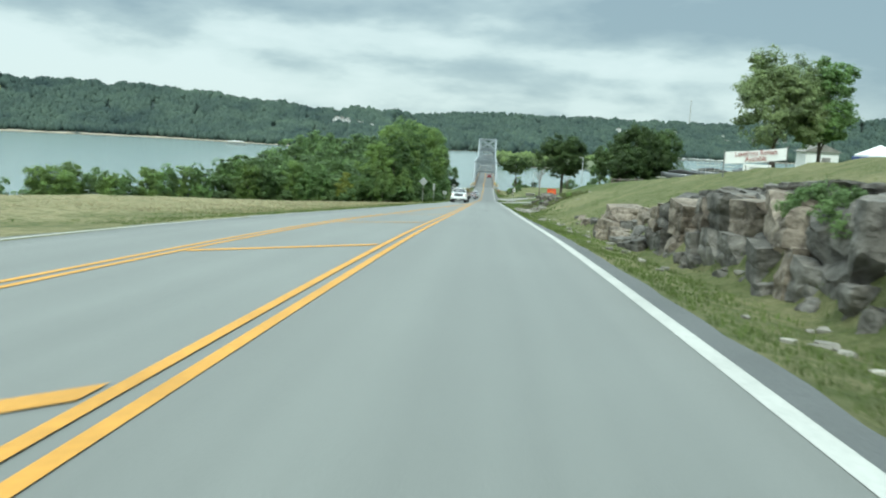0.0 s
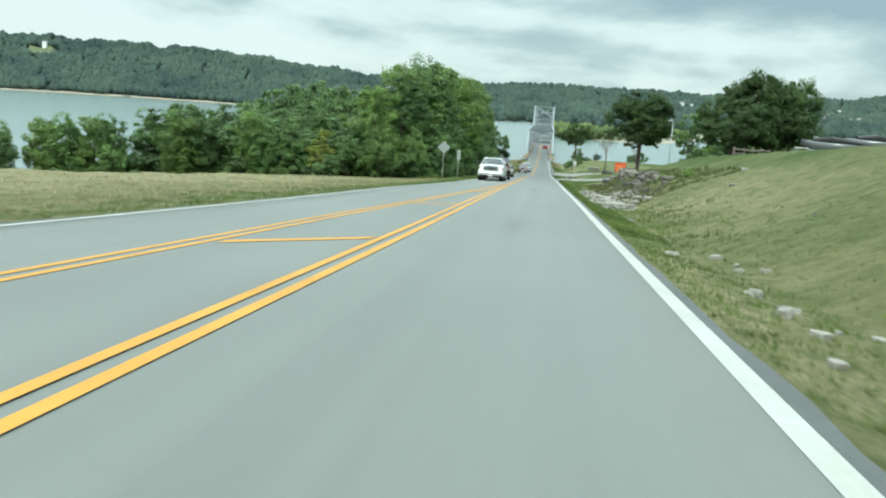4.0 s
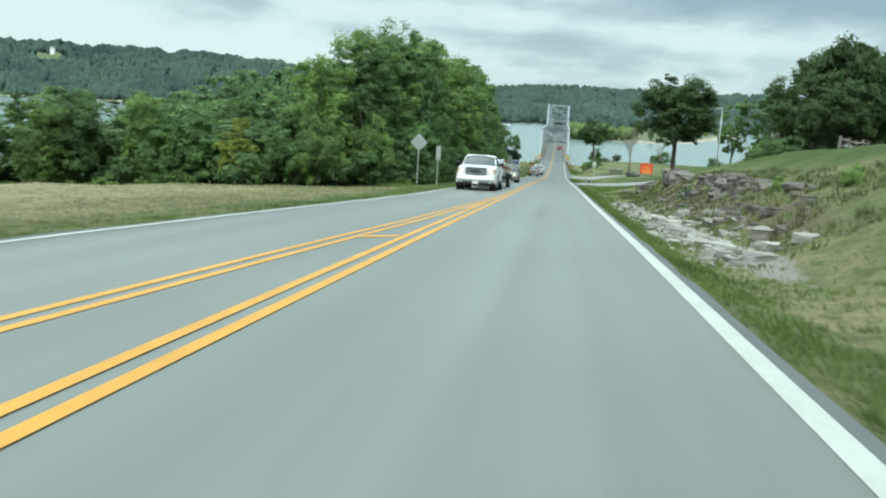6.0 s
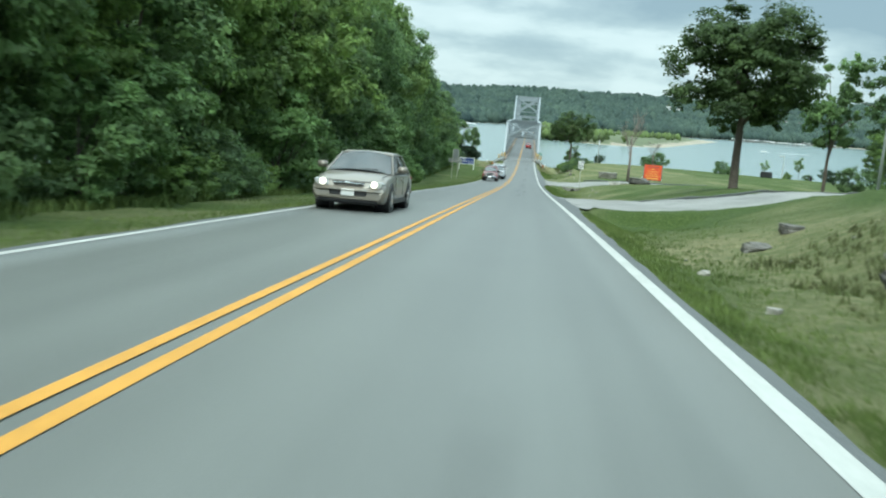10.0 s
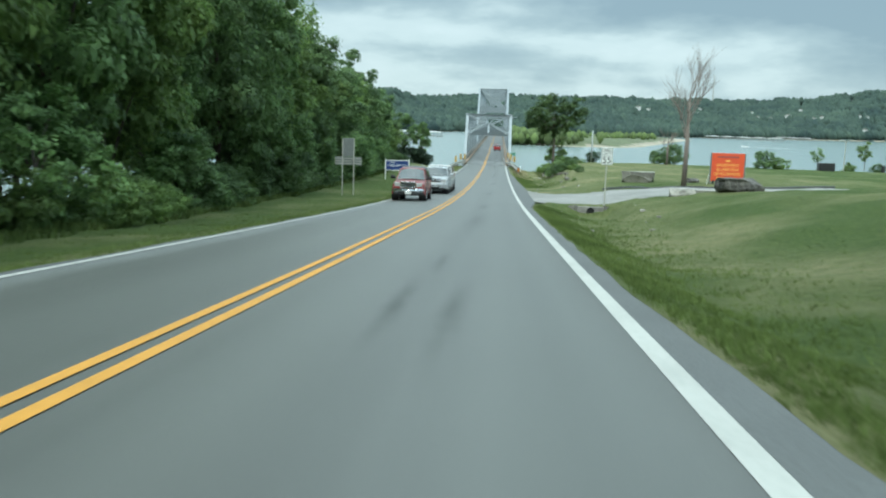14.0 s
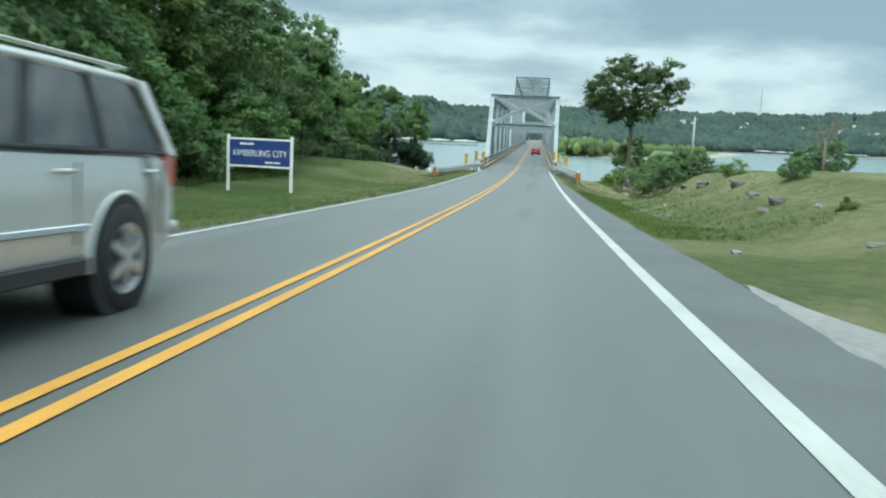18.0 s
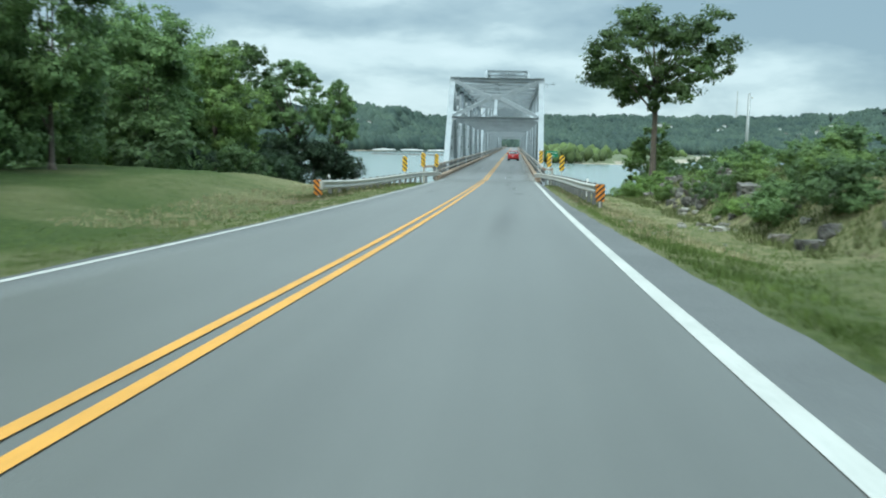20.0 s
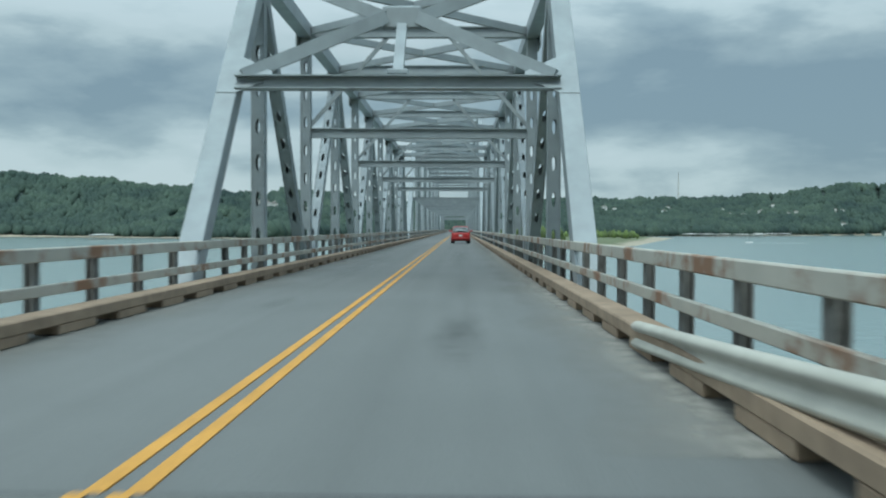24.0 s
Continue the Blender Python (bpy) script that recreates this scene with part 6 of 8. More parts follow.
wall = thing("rock_outcrop", "weathered grey limestone road cut in blocky ledges", "rock outcrop")
y = -3.0
while y < 25.2:     # upright jointed blocks with a cap of flat slabs
    l = rr_.uniform(0.45, 1.3)
    h = np.interp(y, (0, 14, 22, 28), (1.72, 1.72, 1.66, 1.5)) * rr_.uniform(0.9, 1.08)
    b = rz(y) - 0.5
    x = 7.2 + rr_.uniform(-.28, .25)
    cut = rr_.uniform(.4, .62)
    block(wall, x, y + l / 2, b + h * cut * 0.5, 1.3, l * 1.18, h * cut * 1.1, rr_.uniform(-9, 9), rr_.choice((BLOCK, BLOCK, TAN)))
    block(wall, x + rr_.uniform(.0, .25), y + l / 2 + rr_.uniform(-.15, .15), b + h * (cut + 1) * 0.5, 1.3, l * rr_.uniform(1.0, 1.25), h * (1 - cut) * 1.15, rr_.uniform(-9, 9), rr_.choice((BLOCK, BLOCK, TAN)))
    if rr_.random() < .6:
        block(wall, 6.6 + rr_.uniform(-.15, .25), y + rr_.uniform(0, l), b + 0.18, rr_.uniform(.4, .8), rr_.uniform(.4, .9), rr_.uniform(.3, .7))
    if rr_.random() < .75:
        block(wall, 7.9 + rr_.uniform(-.2, .3), y + l / 2, b + h * 1.02, 1.3, rr_.uniform(.9, 1.7), rr_.uniform(.22, .42))
    if rr_.random() < .5:
        block(wall, 8.9 + rr_.uniform(-.3, .6), y + l / 2, b + h * 1.1, rr_.uniform(.7, 1.2), rr_.uniform(.8, 1.5), rr_.uniform(.25, .45))
    y += l * 0.9
# fallen blocks between the wall and the row of boulders: place, size along x, y, z, height of the centre over the road, turn
for x, y, sx, sy, sz, up, turn, pool in ((7.4, 27.2, 1.0, 1.1, 1.0, .05, 18, BLOCK), (6.7, 27.0, .9, 1.0, .6, -.2, -10, BLOCK), (6.3, 26.0, .8, 1.1, .55, -.25, 25, BLOCK), (6.9, 28.6, 1.0, .9, .7, -.1, 40, BLOCK), (6.3, 28.3, .9, .8, .45, -.3, 10, BLOCK),
                                     (7.6, 30.2, 1.1, 1.2, .7, .45, 8, TAN), (6.5, 30.1, .7, .8, .5, -.25, 30, TAN), (7.5, 31.6, 1.1, 1.0, .7, .05, -12, BLOCK), (6.6, 31.6, .7, .7, .6, -.2, 15, TAN),
                                     (7.0, 33.4, 1.4, 1.9, .8, .5, 12, TAN), (6.5, 32.9, .8, 1.1, .8, -.05, 20, TAN), (7.2, 32.4, 1.0, .9, .9, -.05, 0, BLOCK), (6.6, 34.4, .8, 1.2, .9, .05, -8, TAN), (7.3, 35.1, 1.2, 1.1, 1.0, .3, 24, TAN), (6.4, 35.5, .7, .8, .6, -.2, 40, TAN), (6.2, 33.8, .5, .6, .4, -.3, 5, BLOCK),
                                     (7.1, 36.6, .8, .9, .6, -.05, 30, TAN)):
    block(wall, x, y, rz(y) + up, sx, sy, sz, turn, pool)
for y, x, s, h in ((40.5, 7.4, .9, .5), (41.3, 7.1, .7, .6), (42.2, 7.3, .6, .45), (43.2, 7.0, .8, .5), (44.4, 7.3, .8, .6), (45.3, 7.0, .7, .55), (46.4, 7.4, .8, .5), (48.3, 7.3, .9, .6), (49.3, 7.5, .8, .6), (50.2, 7.2, .7, .6), (51.0, 7.4, .8, .6), (53, 7.6, .5, .3), (56, 7.5, .5, .3), (61, 7.4, .6, .3)):
    block(wall, x, y, rz(y) - .42 + h * 0.5, s * 1.1, s * rr_.uniform(.9, 1.3), h * 1.1, None, TAN if rr_.random() < .6 else BLOCK)
ledge = thing("rock_ledge", "dark broken limestone ledge in the grassy bank", "rock outcrop")
for i in range(90):
    y = rr_.uniform(88, 124)
    x = np.interp(y, (90, 100, 112, 124), (8.0, 8.3, 8.7, 9.3)) + rr_.uniform(-1.0, 1.6)
    s = rr_.uniform(.18, .46) * (1.6 if rr_.random() < .12 else 1)
    block(ledge, x, y, gz(x, y) - s * .12, s * 1.1, s * rr_.uniform(.9, 1.4), s * rr_.uniform(.6, 1.0), rr_.uniform(-40, 40), LEDGE if rr_.random() < .6 else BLOCK)
y = 123.6
while y < 137.5:      # long bedded blocks with dark joints
    l = rr_.uniform(1.3, 3.0)
    x = 9.7 + (y - 124) * 0.1 + rr_.uniform(-.12, .12)
    h = np.interp(y, (124, 128, 137), (.95, 1.05, .7))
    block(ledge, x, y + l / 2, gz(x, y + l / 2) + .12, 1.2, l * 1.08, h, rr_.uniform(-5, 5), LEDGE)
    block(ledge, x + .35, y + l / 2 + rr_.uniform(-.4, .4), gz(x, y + l / 2) + .08 + h * .5, 1.3, l * rr_.uniform(.7, 1.0), .3, rr_.uniform(-5, 5), LEDGE)
    y += l * .95
for i in range(12):
    y = rr_.uniform(104, 124)
    x = np.interp(y, (104, 112, 124), (9.2, 9.4, 9.8)) + rr_.uniform(-.7, .8)
    s = rr_.uniform(.35, .8)
    block(ledge, x, y, gz(x, y) + s * .05, s * 1.1, s * rr_.uniform(1, 1.8), s * rr_.uniform(.6, .95), None, LEDGE)
for y, x, s in ((103, 9.6, .8), (105.5, 9.9, .9), (108.5, 10.2, .9), (112, 10.2, .8), (99, 9.5, .7), (95, 9.4, .6)):
    block(ledge, x, y, gz(x, y) + .02, s, s * 1.5, s * .7, None, LEDGE)
cut = thing("rock_ledge", "dark rocks in the overgrown bank by the bridge", "rock outcrop")
for i in range(104):
    y, x = rr_.choice(((290, 9.4), (298, 9.7), (304.5, 9.9), (304.5, 9.9), (309, 10.1), (316, 10.2), (316, 10.2), (318.5, 10.6)))
    y, x = y + rr_.gauss(0, 1.5), x + rr_.gauss(0, .45)
    s = rr_.uniform(.2, .62) * (1.5 if rr_.random() < .15 else 1)
    block(cut, x, y, gz(x, y) + .02, s, s * rr_.uniform(.9, 1.6), s * rr_.uniform(.6, 1.0), None, BLOCK if rr_.random() < .6 else LEDGE)
for i in range(40):
    y = rr_.choice((rr_.uniform(302.4, 305.6), rr_.uniform(302.4, 305.6), rr_.uniform(294, 299)))
    x = rr_.uniform(8.6, 9.8) if y > 301 else rr_.uniform(7.3, 8.6)
    s = rr_.uniform(.1, .4)
    block(cut, x, y, gz(x, y) + .02, s * 1.2, s * 1.3, s * .5, None, STONE, "stone")
for i in range(16):
    y = 287 + i * 1.5 + rr_.uniform(-.5, .5)
    x = 9.6 + rr_.uniform(-.7, 2.2)
    plant(rr_.choice(("shrub_light", "shrub")), x, y, rr_.uniform(.22, .5), rr_.uniform(0, 360), "ragged brush on the rocky bank by the bridge", "bush", "bank brush", "bush")
ditch = thing("rubble_ditch", "pale broken stone lining the roadside ditch", "rubble")


def ditch_x(y):
    return np.interp(y, (84, 95, 110, 122), (6.1, 6.0, 6.3, 6.5))


for i in range(290):
    y = rr_.uniform(85, 121)
    x = ditch_x(y) + max(-1.0, min(1.3, rr_.gauss(0, .5)))
    s = rr_.uniform(.09, .27) * (1.5 if rr_.random() < .1 else 1)
    block(ditch, x, y, gz(x, y) + s * .12, s * rr_.uniform(.9, 1.4), s * rr_.uniform(.9, 1.5), s * rr_.uniform(.6, 1.0), rr_.uniform(0, 180), STONE, "stone")
for i in range(26):
    y = rr_.uniform(84, 104)
    x = ditch_x(y) + rr_.uniform(-.2, 1.9)
    s = rr_.uniform(.32, .62)
    block(ditch, x, y, gz(x, y) + s * .06, s * rr_.uniform(1.0, 1.5), s * rr_.uniform(1.0, 1.6), s * rr_.uniform(.35, .7), rr_.uniform(0, 180), STONE, "stone")
# the smaller chips between them
cv, cf = [], []
base_v = np.array([v.co[:] for v in STONE[0].vertices])
base_f = np.array([p.vertices[:] for p in STONE[0].polygons])
rc = np.random.default_rng(8)
for i in range(1100):
    y = rc.uniform(84, 123)
    x = float(ditch_x(y)) + float(np.clip(rc.normal(0, .62), -1.2, 1.8))
    s = rc.uniform(.04, .13) * np.array([rc.uniform(.8, 1.5), rc.uniform(.8, 1.5), rc.uniform(.4, .8)])
    a = rc.uniform(0, 6.3)
    p = base_v * s
    cv.append(np.stack([p[:, 0] * np.cos(a) - p[:, 1] * np.sin(a) + x, p[:, 0] * np.sin(a) + p[:, 1] * np.cos(a) + y, p[:, 2] + gz(x, y) + s[2] * .2], 1))
    cf.append(base_f + i * len(base_v))
tagged(new("stone_chips", mesh_np("stone_chips", np.concatenate(cv), np.concatenate(cf), M["rubble"])), "pale broken stone chips in the roadside ditch", "rubble", kind="stuff")
bank = thing("rock_ledge", "pale and grey rocks in the bank by the bridge", "rock outcrop")
for y, x, s in ((270, 9.4, .5), (266, 9.1, .4), (263, 9.0, .45), (262, 8.4, .3), (276, 9.3, .5), (281, 9.4, .5), (313, 9.6, .4)):
    block(bank, x, y, gz(x, y) + s * .1, s, s * 1.3, s * .6, None, LEDGE)
for x, y, sx, sy, sz, lab in ((13.6, 250.2, 2.6, 1.6, 1.25, "pale grey boulder on the mown mound"), (15.2, 225.6, 2.4, 1.5, .95, "grey boulder beside the side road"), (12.5, 227.2, 1.3, .8, .5, "pale flat rock beside the side road"), (14.0, 227.9, 1.6, .7, .3, "pale flat rock beside the side road"), (17.2, 247, 1.2, .9, .5, "brown rock on the mound"),
                              (9.0, 136.5, .9, .8, .5, "small rock pile stone on the slope"), (8.4, 135.8, .7, .6, .4, "small rock pile stone on the slope"), (9.6, 137.4, .8, .7, .45, "small rock pile stone on the slope"), (8.0, 143.5, .7, .6, .3, "brown rock on the slope"), (9.2, 145, .6, .6, .3, "brown rock on the slope"),
                              (9.7, 77.5, .5, .45, .12, "flat white stone on the grass"), (11.4, 84, .3, .3, .2, "white stone on the grass"), (24.5, 171, 1.9, 1.1, .5, "pale stone edging the side road"), (27, 172.5, 2.2, 1.0, .55, "pale stone edging the side road"), (22, 170, 1.0, .8, .4, "pale stone edging the side road")):
    b = tagged(new("boulder", (STONE if "white" in lab or "pale" in lab else BLOCK)[rr_.randrange(6)]), lab, "rock")
    b.matrix_basis = pose(x, y, gz(x, y) + sz * .18, 0, 0, rr_.uniform(-20, 20)) @ Matrix.Diagonal((sx, sy, sz, 1))
lit = random.Random(9)
scrap = thing("verge_stones", "small pale stones scattered on the verge", "stones")
for i in range(110):
    y = lit.choice((lit.uniform(5, 60), lit.uniform(5, 60), lit.uniform(60, 150), lit.uniform(180, 300)))
    x = lit.uniform(4.7, 6.6) if y < 62 else lit.uniform(5.2, 10)
    s = lit.uniform(.05, .2)
    child("stone", lit.choice(STONE), scrap, at=pose(x, y, gz(x, y) + s * .15, 0, 0, lit.uniform(0, 360)) @ Matrix.Diagonal((s * 1.4, s, s * .6, 1)))


# ---- signs and roadside furniture ----
def post(name, parent, x, z0, z1, w=0.05, material=None, y=0.0):
    return part(name, boxes_bm([(x, y, (z0 + z1) / 2, w, w, z1 - z0)], 0.006), material or M["galv"], parent)


def panel(name, parent, w, h, z, material, x=0.0, y=0.0, t=0.02, label=""):
    return part(name, boxes_bm([(x, y, z, w, t, h)], min(0.006, t / 3)), material, parent, label)


def lettering(parent, body, size, x, z, material, y=-0.014, squash=1.0):
    me = text_mesh(body, size, material)
    return child("lettering", me, parent, at=pose(x, y, z, 90) @ Matrix.Diagonal((squash, 1, 1, 1)))


def bars(parent, x, z, widths, h, material, gap=0.03, y=-0.014, total=None):
    """Unreadable writing: a row of plain bars."""
    total = sum(widths) + gap * (len(widths) - 1)
    u = x - total / 2
    for w in widths:
        part("writing_bar", boxes_bm([(u + w / 2, y, z, w, 0.006, h)]), material, parent)
        u += w + gap


# backs of the signs that face the other way
s = thing("road_sign", "grey back of a diamond warning sign on a post", "road sign", pose(-7.55, 127.8, 0))
zt, g0 = -5.27, gz(-7.55, 127.8)
part("panel", prism_bm([(0, zt - 1.22), (0.61, zt - 0.61), (0, zt), (-0.61, zt - 0.61)], 0.012), M["sign_back"], s, "bare aluminium back")
post("post", s, 0, g0 - .3, zt - .05, 0.06, y=-0.04)
s = thing("road_sign", "grey back of a narrow route sign on a post", "road sign", pose(-5.86, 125.6, 0))
panel("panel", s, 0.31, 0.92, -6.42, M["sign_back"])
post("post", s, 0, gz(-5.86, 125.6) - .3, -5.98, 0.05, y=-0.04)
s = thing("road_sign", "small white sign on a short post", "road sign", pose(-6.5, 170.6, 0))
panel("panel", s, 0.76, 0.66, -10.14, M["sign_white"])
post("post", s, 0, gz(-6.5, 170.6) - .3, -9.85, 0.05, y=0.04)
bars(s, 0, -10.14, [0.12], 0.45, M["sign_back"])
s = thing("road_sign", "grey backs of two stacked signs on two posts", "road sign", pose(-7.08, 233.7, 0))
panel("panel", s, 0.76, 1.15, -12.6, M["sign_dark"])
panel("lower_panel", s, 1.7, 0.52, -13.46, M["sign_dark"], label="wide lower panel with ribs")
for zz in (-13.3, -13.46, -13.62):
    panel("rib", s, 1.7, 0.04, zz, M["galv"], y=-0.03)
for xx_ in (-0.36, 0.36):
    post("post", s, xx_, gz(-7.08 + xx_, 233.7) - .3, -12.05, 0.06, y=-0.05)

# town sign
s = thing("town_sign", "blue town sign with white letters between white posts", "town sign", pose(-8.04, 269.6, 0))
panel("panel", s, 2.34, 0.95, -15.52, M["sign_blue"], t=0.05)
for zz in (-15.02, -16.03):
    panel("border", s, 2.4, 0.07, zz, M["white"], t=0.07)
for xx_ in (-1.21, 1.21):
    post("post", s, xx_, gz(-8.04 + xx_, 269.6) - .3, -14.88, 0.1, M["white"])
lettering(s, "KIMBERLING CITY", 0.34, 0, -15.55, M["white"], -0.032, 0.76)
bars(s, -0.5, -15.2, [0.28, 0.2], 0.07, M["white"], y=-0.03)
bars(s, 0.5, -15.87, [0.3, 0.25], 0.06, M["white"], y=-0.03)

# speed limit
s = thing("speed_limit_sign", "white speed limit sign on a post beside a culvert", "road sign", pose(8.42, 228.0, 0))
panel("panel", s, 0.64, 0.96, -12.39, M["sign_white"])
for xx_, zz, ww, hh in ((0, -11.95, 0.58, 0.018), (0, -12.83, 0.58, 0.018), (-0.29, -12.39, 0.018, 0.9), (0.29, -12.39, 0.018, 0.9)):
    panel("border", s, ww, hh, zz, M["sign_black"], x=xx_, y=-0.011, t=0.006)
lettering(s, "SPEED", 0.2, 0, -12.09, M["sign_black"], -0.013, 0.85)
lettering(s, "LIMIT", 0.2, 0, -12.29, M["sign_black"], -0.013, 0.95)
lettering(s, "55", 0.52, 0, -12.62, M["sign_black"], -0.013)
post("post", s, 0, gz(8.42, 228.0) - .3, -11.95, 0.06, y=0.045)

# orange-red development sign
s = thing("development_sign", "orange-red roadside board with gold letters on short legs", "sign board", pose(19.1, 244.0, 0))
panel("panel", s, 2.42, 2.05, -13.45, M["sign_red"], t=0.06)
for d_ in (-1, 1):
    part("brace", beam_bm((d_ * 1.24, .05, -13.9), (d_ * 1.34, .5, gz(19.1 + d_ * 1.3, 244.5) - .1), .06, .06), M["white"], s, "white slanting brace")
for xx_ in (-1.22, 1.22):
    post("post", s, xx_, gz(19.1 + xx_, 244) - .3, -12.42, 0.1, M["wood_post"])
for xx_ in (-1.0, -0.35, 0.4, 1.0):
    post("leg", s, xx_, gz(19.1 + xx_, 244) - .2, -14.4, 0.12, M["trim"])
bars(s, 0, -12.7, [0.7, 0.8], 0.12, M["banner_red"], y=-0.036)
bars(s, 0, -12.98, [0.35], 0.1, M["sign_gold"], y=-0.036)
for txt, zz in (("LAKEFRONT", -13.3), ("& LAKEVIEW", -13.62), ("DEVELOPMENT", -13.94)):
    lettering(s, txt, 0.30, 0, zz, M["sign_gold"], -0.035, 0.95)
bars(s, 0, -14.25, [0.6, 0.9], 0.14, M["sign_gold"], y=-0.036)

# rental banner and the small sign under it, on the hilltop
s = thing("banner", "white vinyl banner with dark red letters between stakes", "banner", pose(14.35, 43.0, 0, 0, 0, 3))
bm = bmesh.new()
nx_ = 12
rows_ = []
for j, zz in enumerate((1.02, 0.45)):
    rows_.append([bm.verts.new((-1.45 + 2.9 * i / nx_, 0.03 * math.sin(i * 1.3 + j), zz + 0.33 * i / nx_ - 0.035 * math.sin(math.pi * i / nx_))) for i in range(nx_ + 1)])
for i in range(nx_):
    bm.faces.new((rows_[1][i], rows_[1][i + 1], rows_[0][i + 1], rows_[0][i]))
part("sheet", bm, M["white"], s, "slack white vinyl sheet", smooth=True)
for body, zz in (("Lakefront Rentals", 1.03), ("Available", 0.76)):
    child("lettering", text_mesh(body, 0.33, M["banner_red"]), s, at=pose(0, -0.05, zz, 90, -6.5, 0) @ Matrix.Diagonal((0.86, 1, 1, 1)))
for xx_ in (-1.48, 1.48):
    post("stake", s, xx_, gz(14.35 + xx_, 43) - .3, 1.1 + (0.33 if xx_ > 0 else 0), 0.05, M["wood_post"])
s = thing("small_sign", "small white board with faint writing below the banner", "sign board", pose(14.9, 44.5, 0))
panel("panel", s, 1.35, 0.5, 0.22, M["white"])
bars(s, 0.1, 0.3, [0.2, 0.35, 0.3], 0.07, M["sign_back"])
for xx_ in (-0.55, 0.55):
    post("stake", s, xx_, gz(14.9 + xx_, 44.5) - .2, 0.4, 0.04, M["wood_post"])
s = thing("wire_fence_panel", "grey wire mesh fence panel beside the banner", "fence", pose(13.5, 47, 0))
for i in range(9):
    post("wire", s, -0.9 + i * 0.22, gz(13.5, 47) - .1, 0.55, 0.012)
for zz in (0.0, 0.25, 0.52):
    panel("wire_rail", s, 1.9, 0.02, zz, M["galv"], t=0.02)

# lake name sign
s = thing("lake_sign", "green lake name sign with white letters on a post", "road sign", pose(4.85, 334.9, 0))
panel("panel", s, 0.86, 0.45, -16.28, M["sign_green"])
lettering(s, "Table Rock", 0.145, 0, -16.18, M["white"])
lettering(s, "Lake", 0.145, 0, -16.38, M["white"])
post("post", s, 0, -18.9, -16.3, 0.06, y=0.04)


def object_marker(x, y, ztop, w, h, lean, zbase, first="marker_yellow", label="yellow and black striped object marker on a post"):
    """A panel with slanting black stripes cut to its outline."""
    s = thing("object_marker", label, "object marker", pose(x, y, 0), "object markers at the bridge")
    panel("panel", s, w, h, ztop - h / 2, M[first], t=0.012)
    step = 0.27 if h > 0.7 else 0.2
    k = -int(2 / step)
    while k * step < h + 1:
        a = ztop - h + k * step
        rise = lean * w * 1.0
        poly = [(-w / 2, a), (w / 2, a + rise), (w / 2, a + rise + step * .48), (-w / 2, a + step * .48)]

        def clip(poly, z, keep_above):
            out = []
            for (u0, v0), (u1, v1) in zip(poly, poly[1:] + poly[:1]):
                i0, i1 = (v0 >= z) == keep_above, (v1 >= z) == keep_above
                if i0:
                    out.append((u0, v0))
                if i0 != i1:
                    f = (z - v0) / (v1 - v0)
                    out.append((u0 + (u1 - u0) * f, z))
            return out
        poly = clip(clip(poly, ztop - h, True), ztop, False)
        if len(poly) > 2:
            bm = bmesh.new()
            bm.faces.new([bm.verts.new((u, -0.009, v)) for u, v in poly])
            part("stripe", bm, M["sign_black"], s)
        k += 1
    post("post", s, 0, zbase, ztop - .05, 0.05, y=0.035)
    return s


for x, y, zt, ln in ((-4.56, 323.14, -16.48, -1), (-3.97, 328.4, -16.31, -1), (-3.52, 333.5, -16.45, -1), (5.0, 323.5, -16.22, 1), (4.44, 329.05, -16.15, 1), (4.05, 334.5, -16.03, 1)):
    object_marker(x, y, zt, 0.30, 0.92, ln, gz(x, y) - .4 if y < 333 else -18.4)
object_marker(-5.0, 300.9, -17.03, 0.31, 0.56, -1, gz(-5, 300.9) - .2, "marker_orange", "orange and black striped guardrail end marker")
object_marker(5.18, 300.6, -16.93, 0.32, 0.6, 1, gz(5.2, 300.6) - .2, "marker_orange", "orange and black striped guardrail end marker")


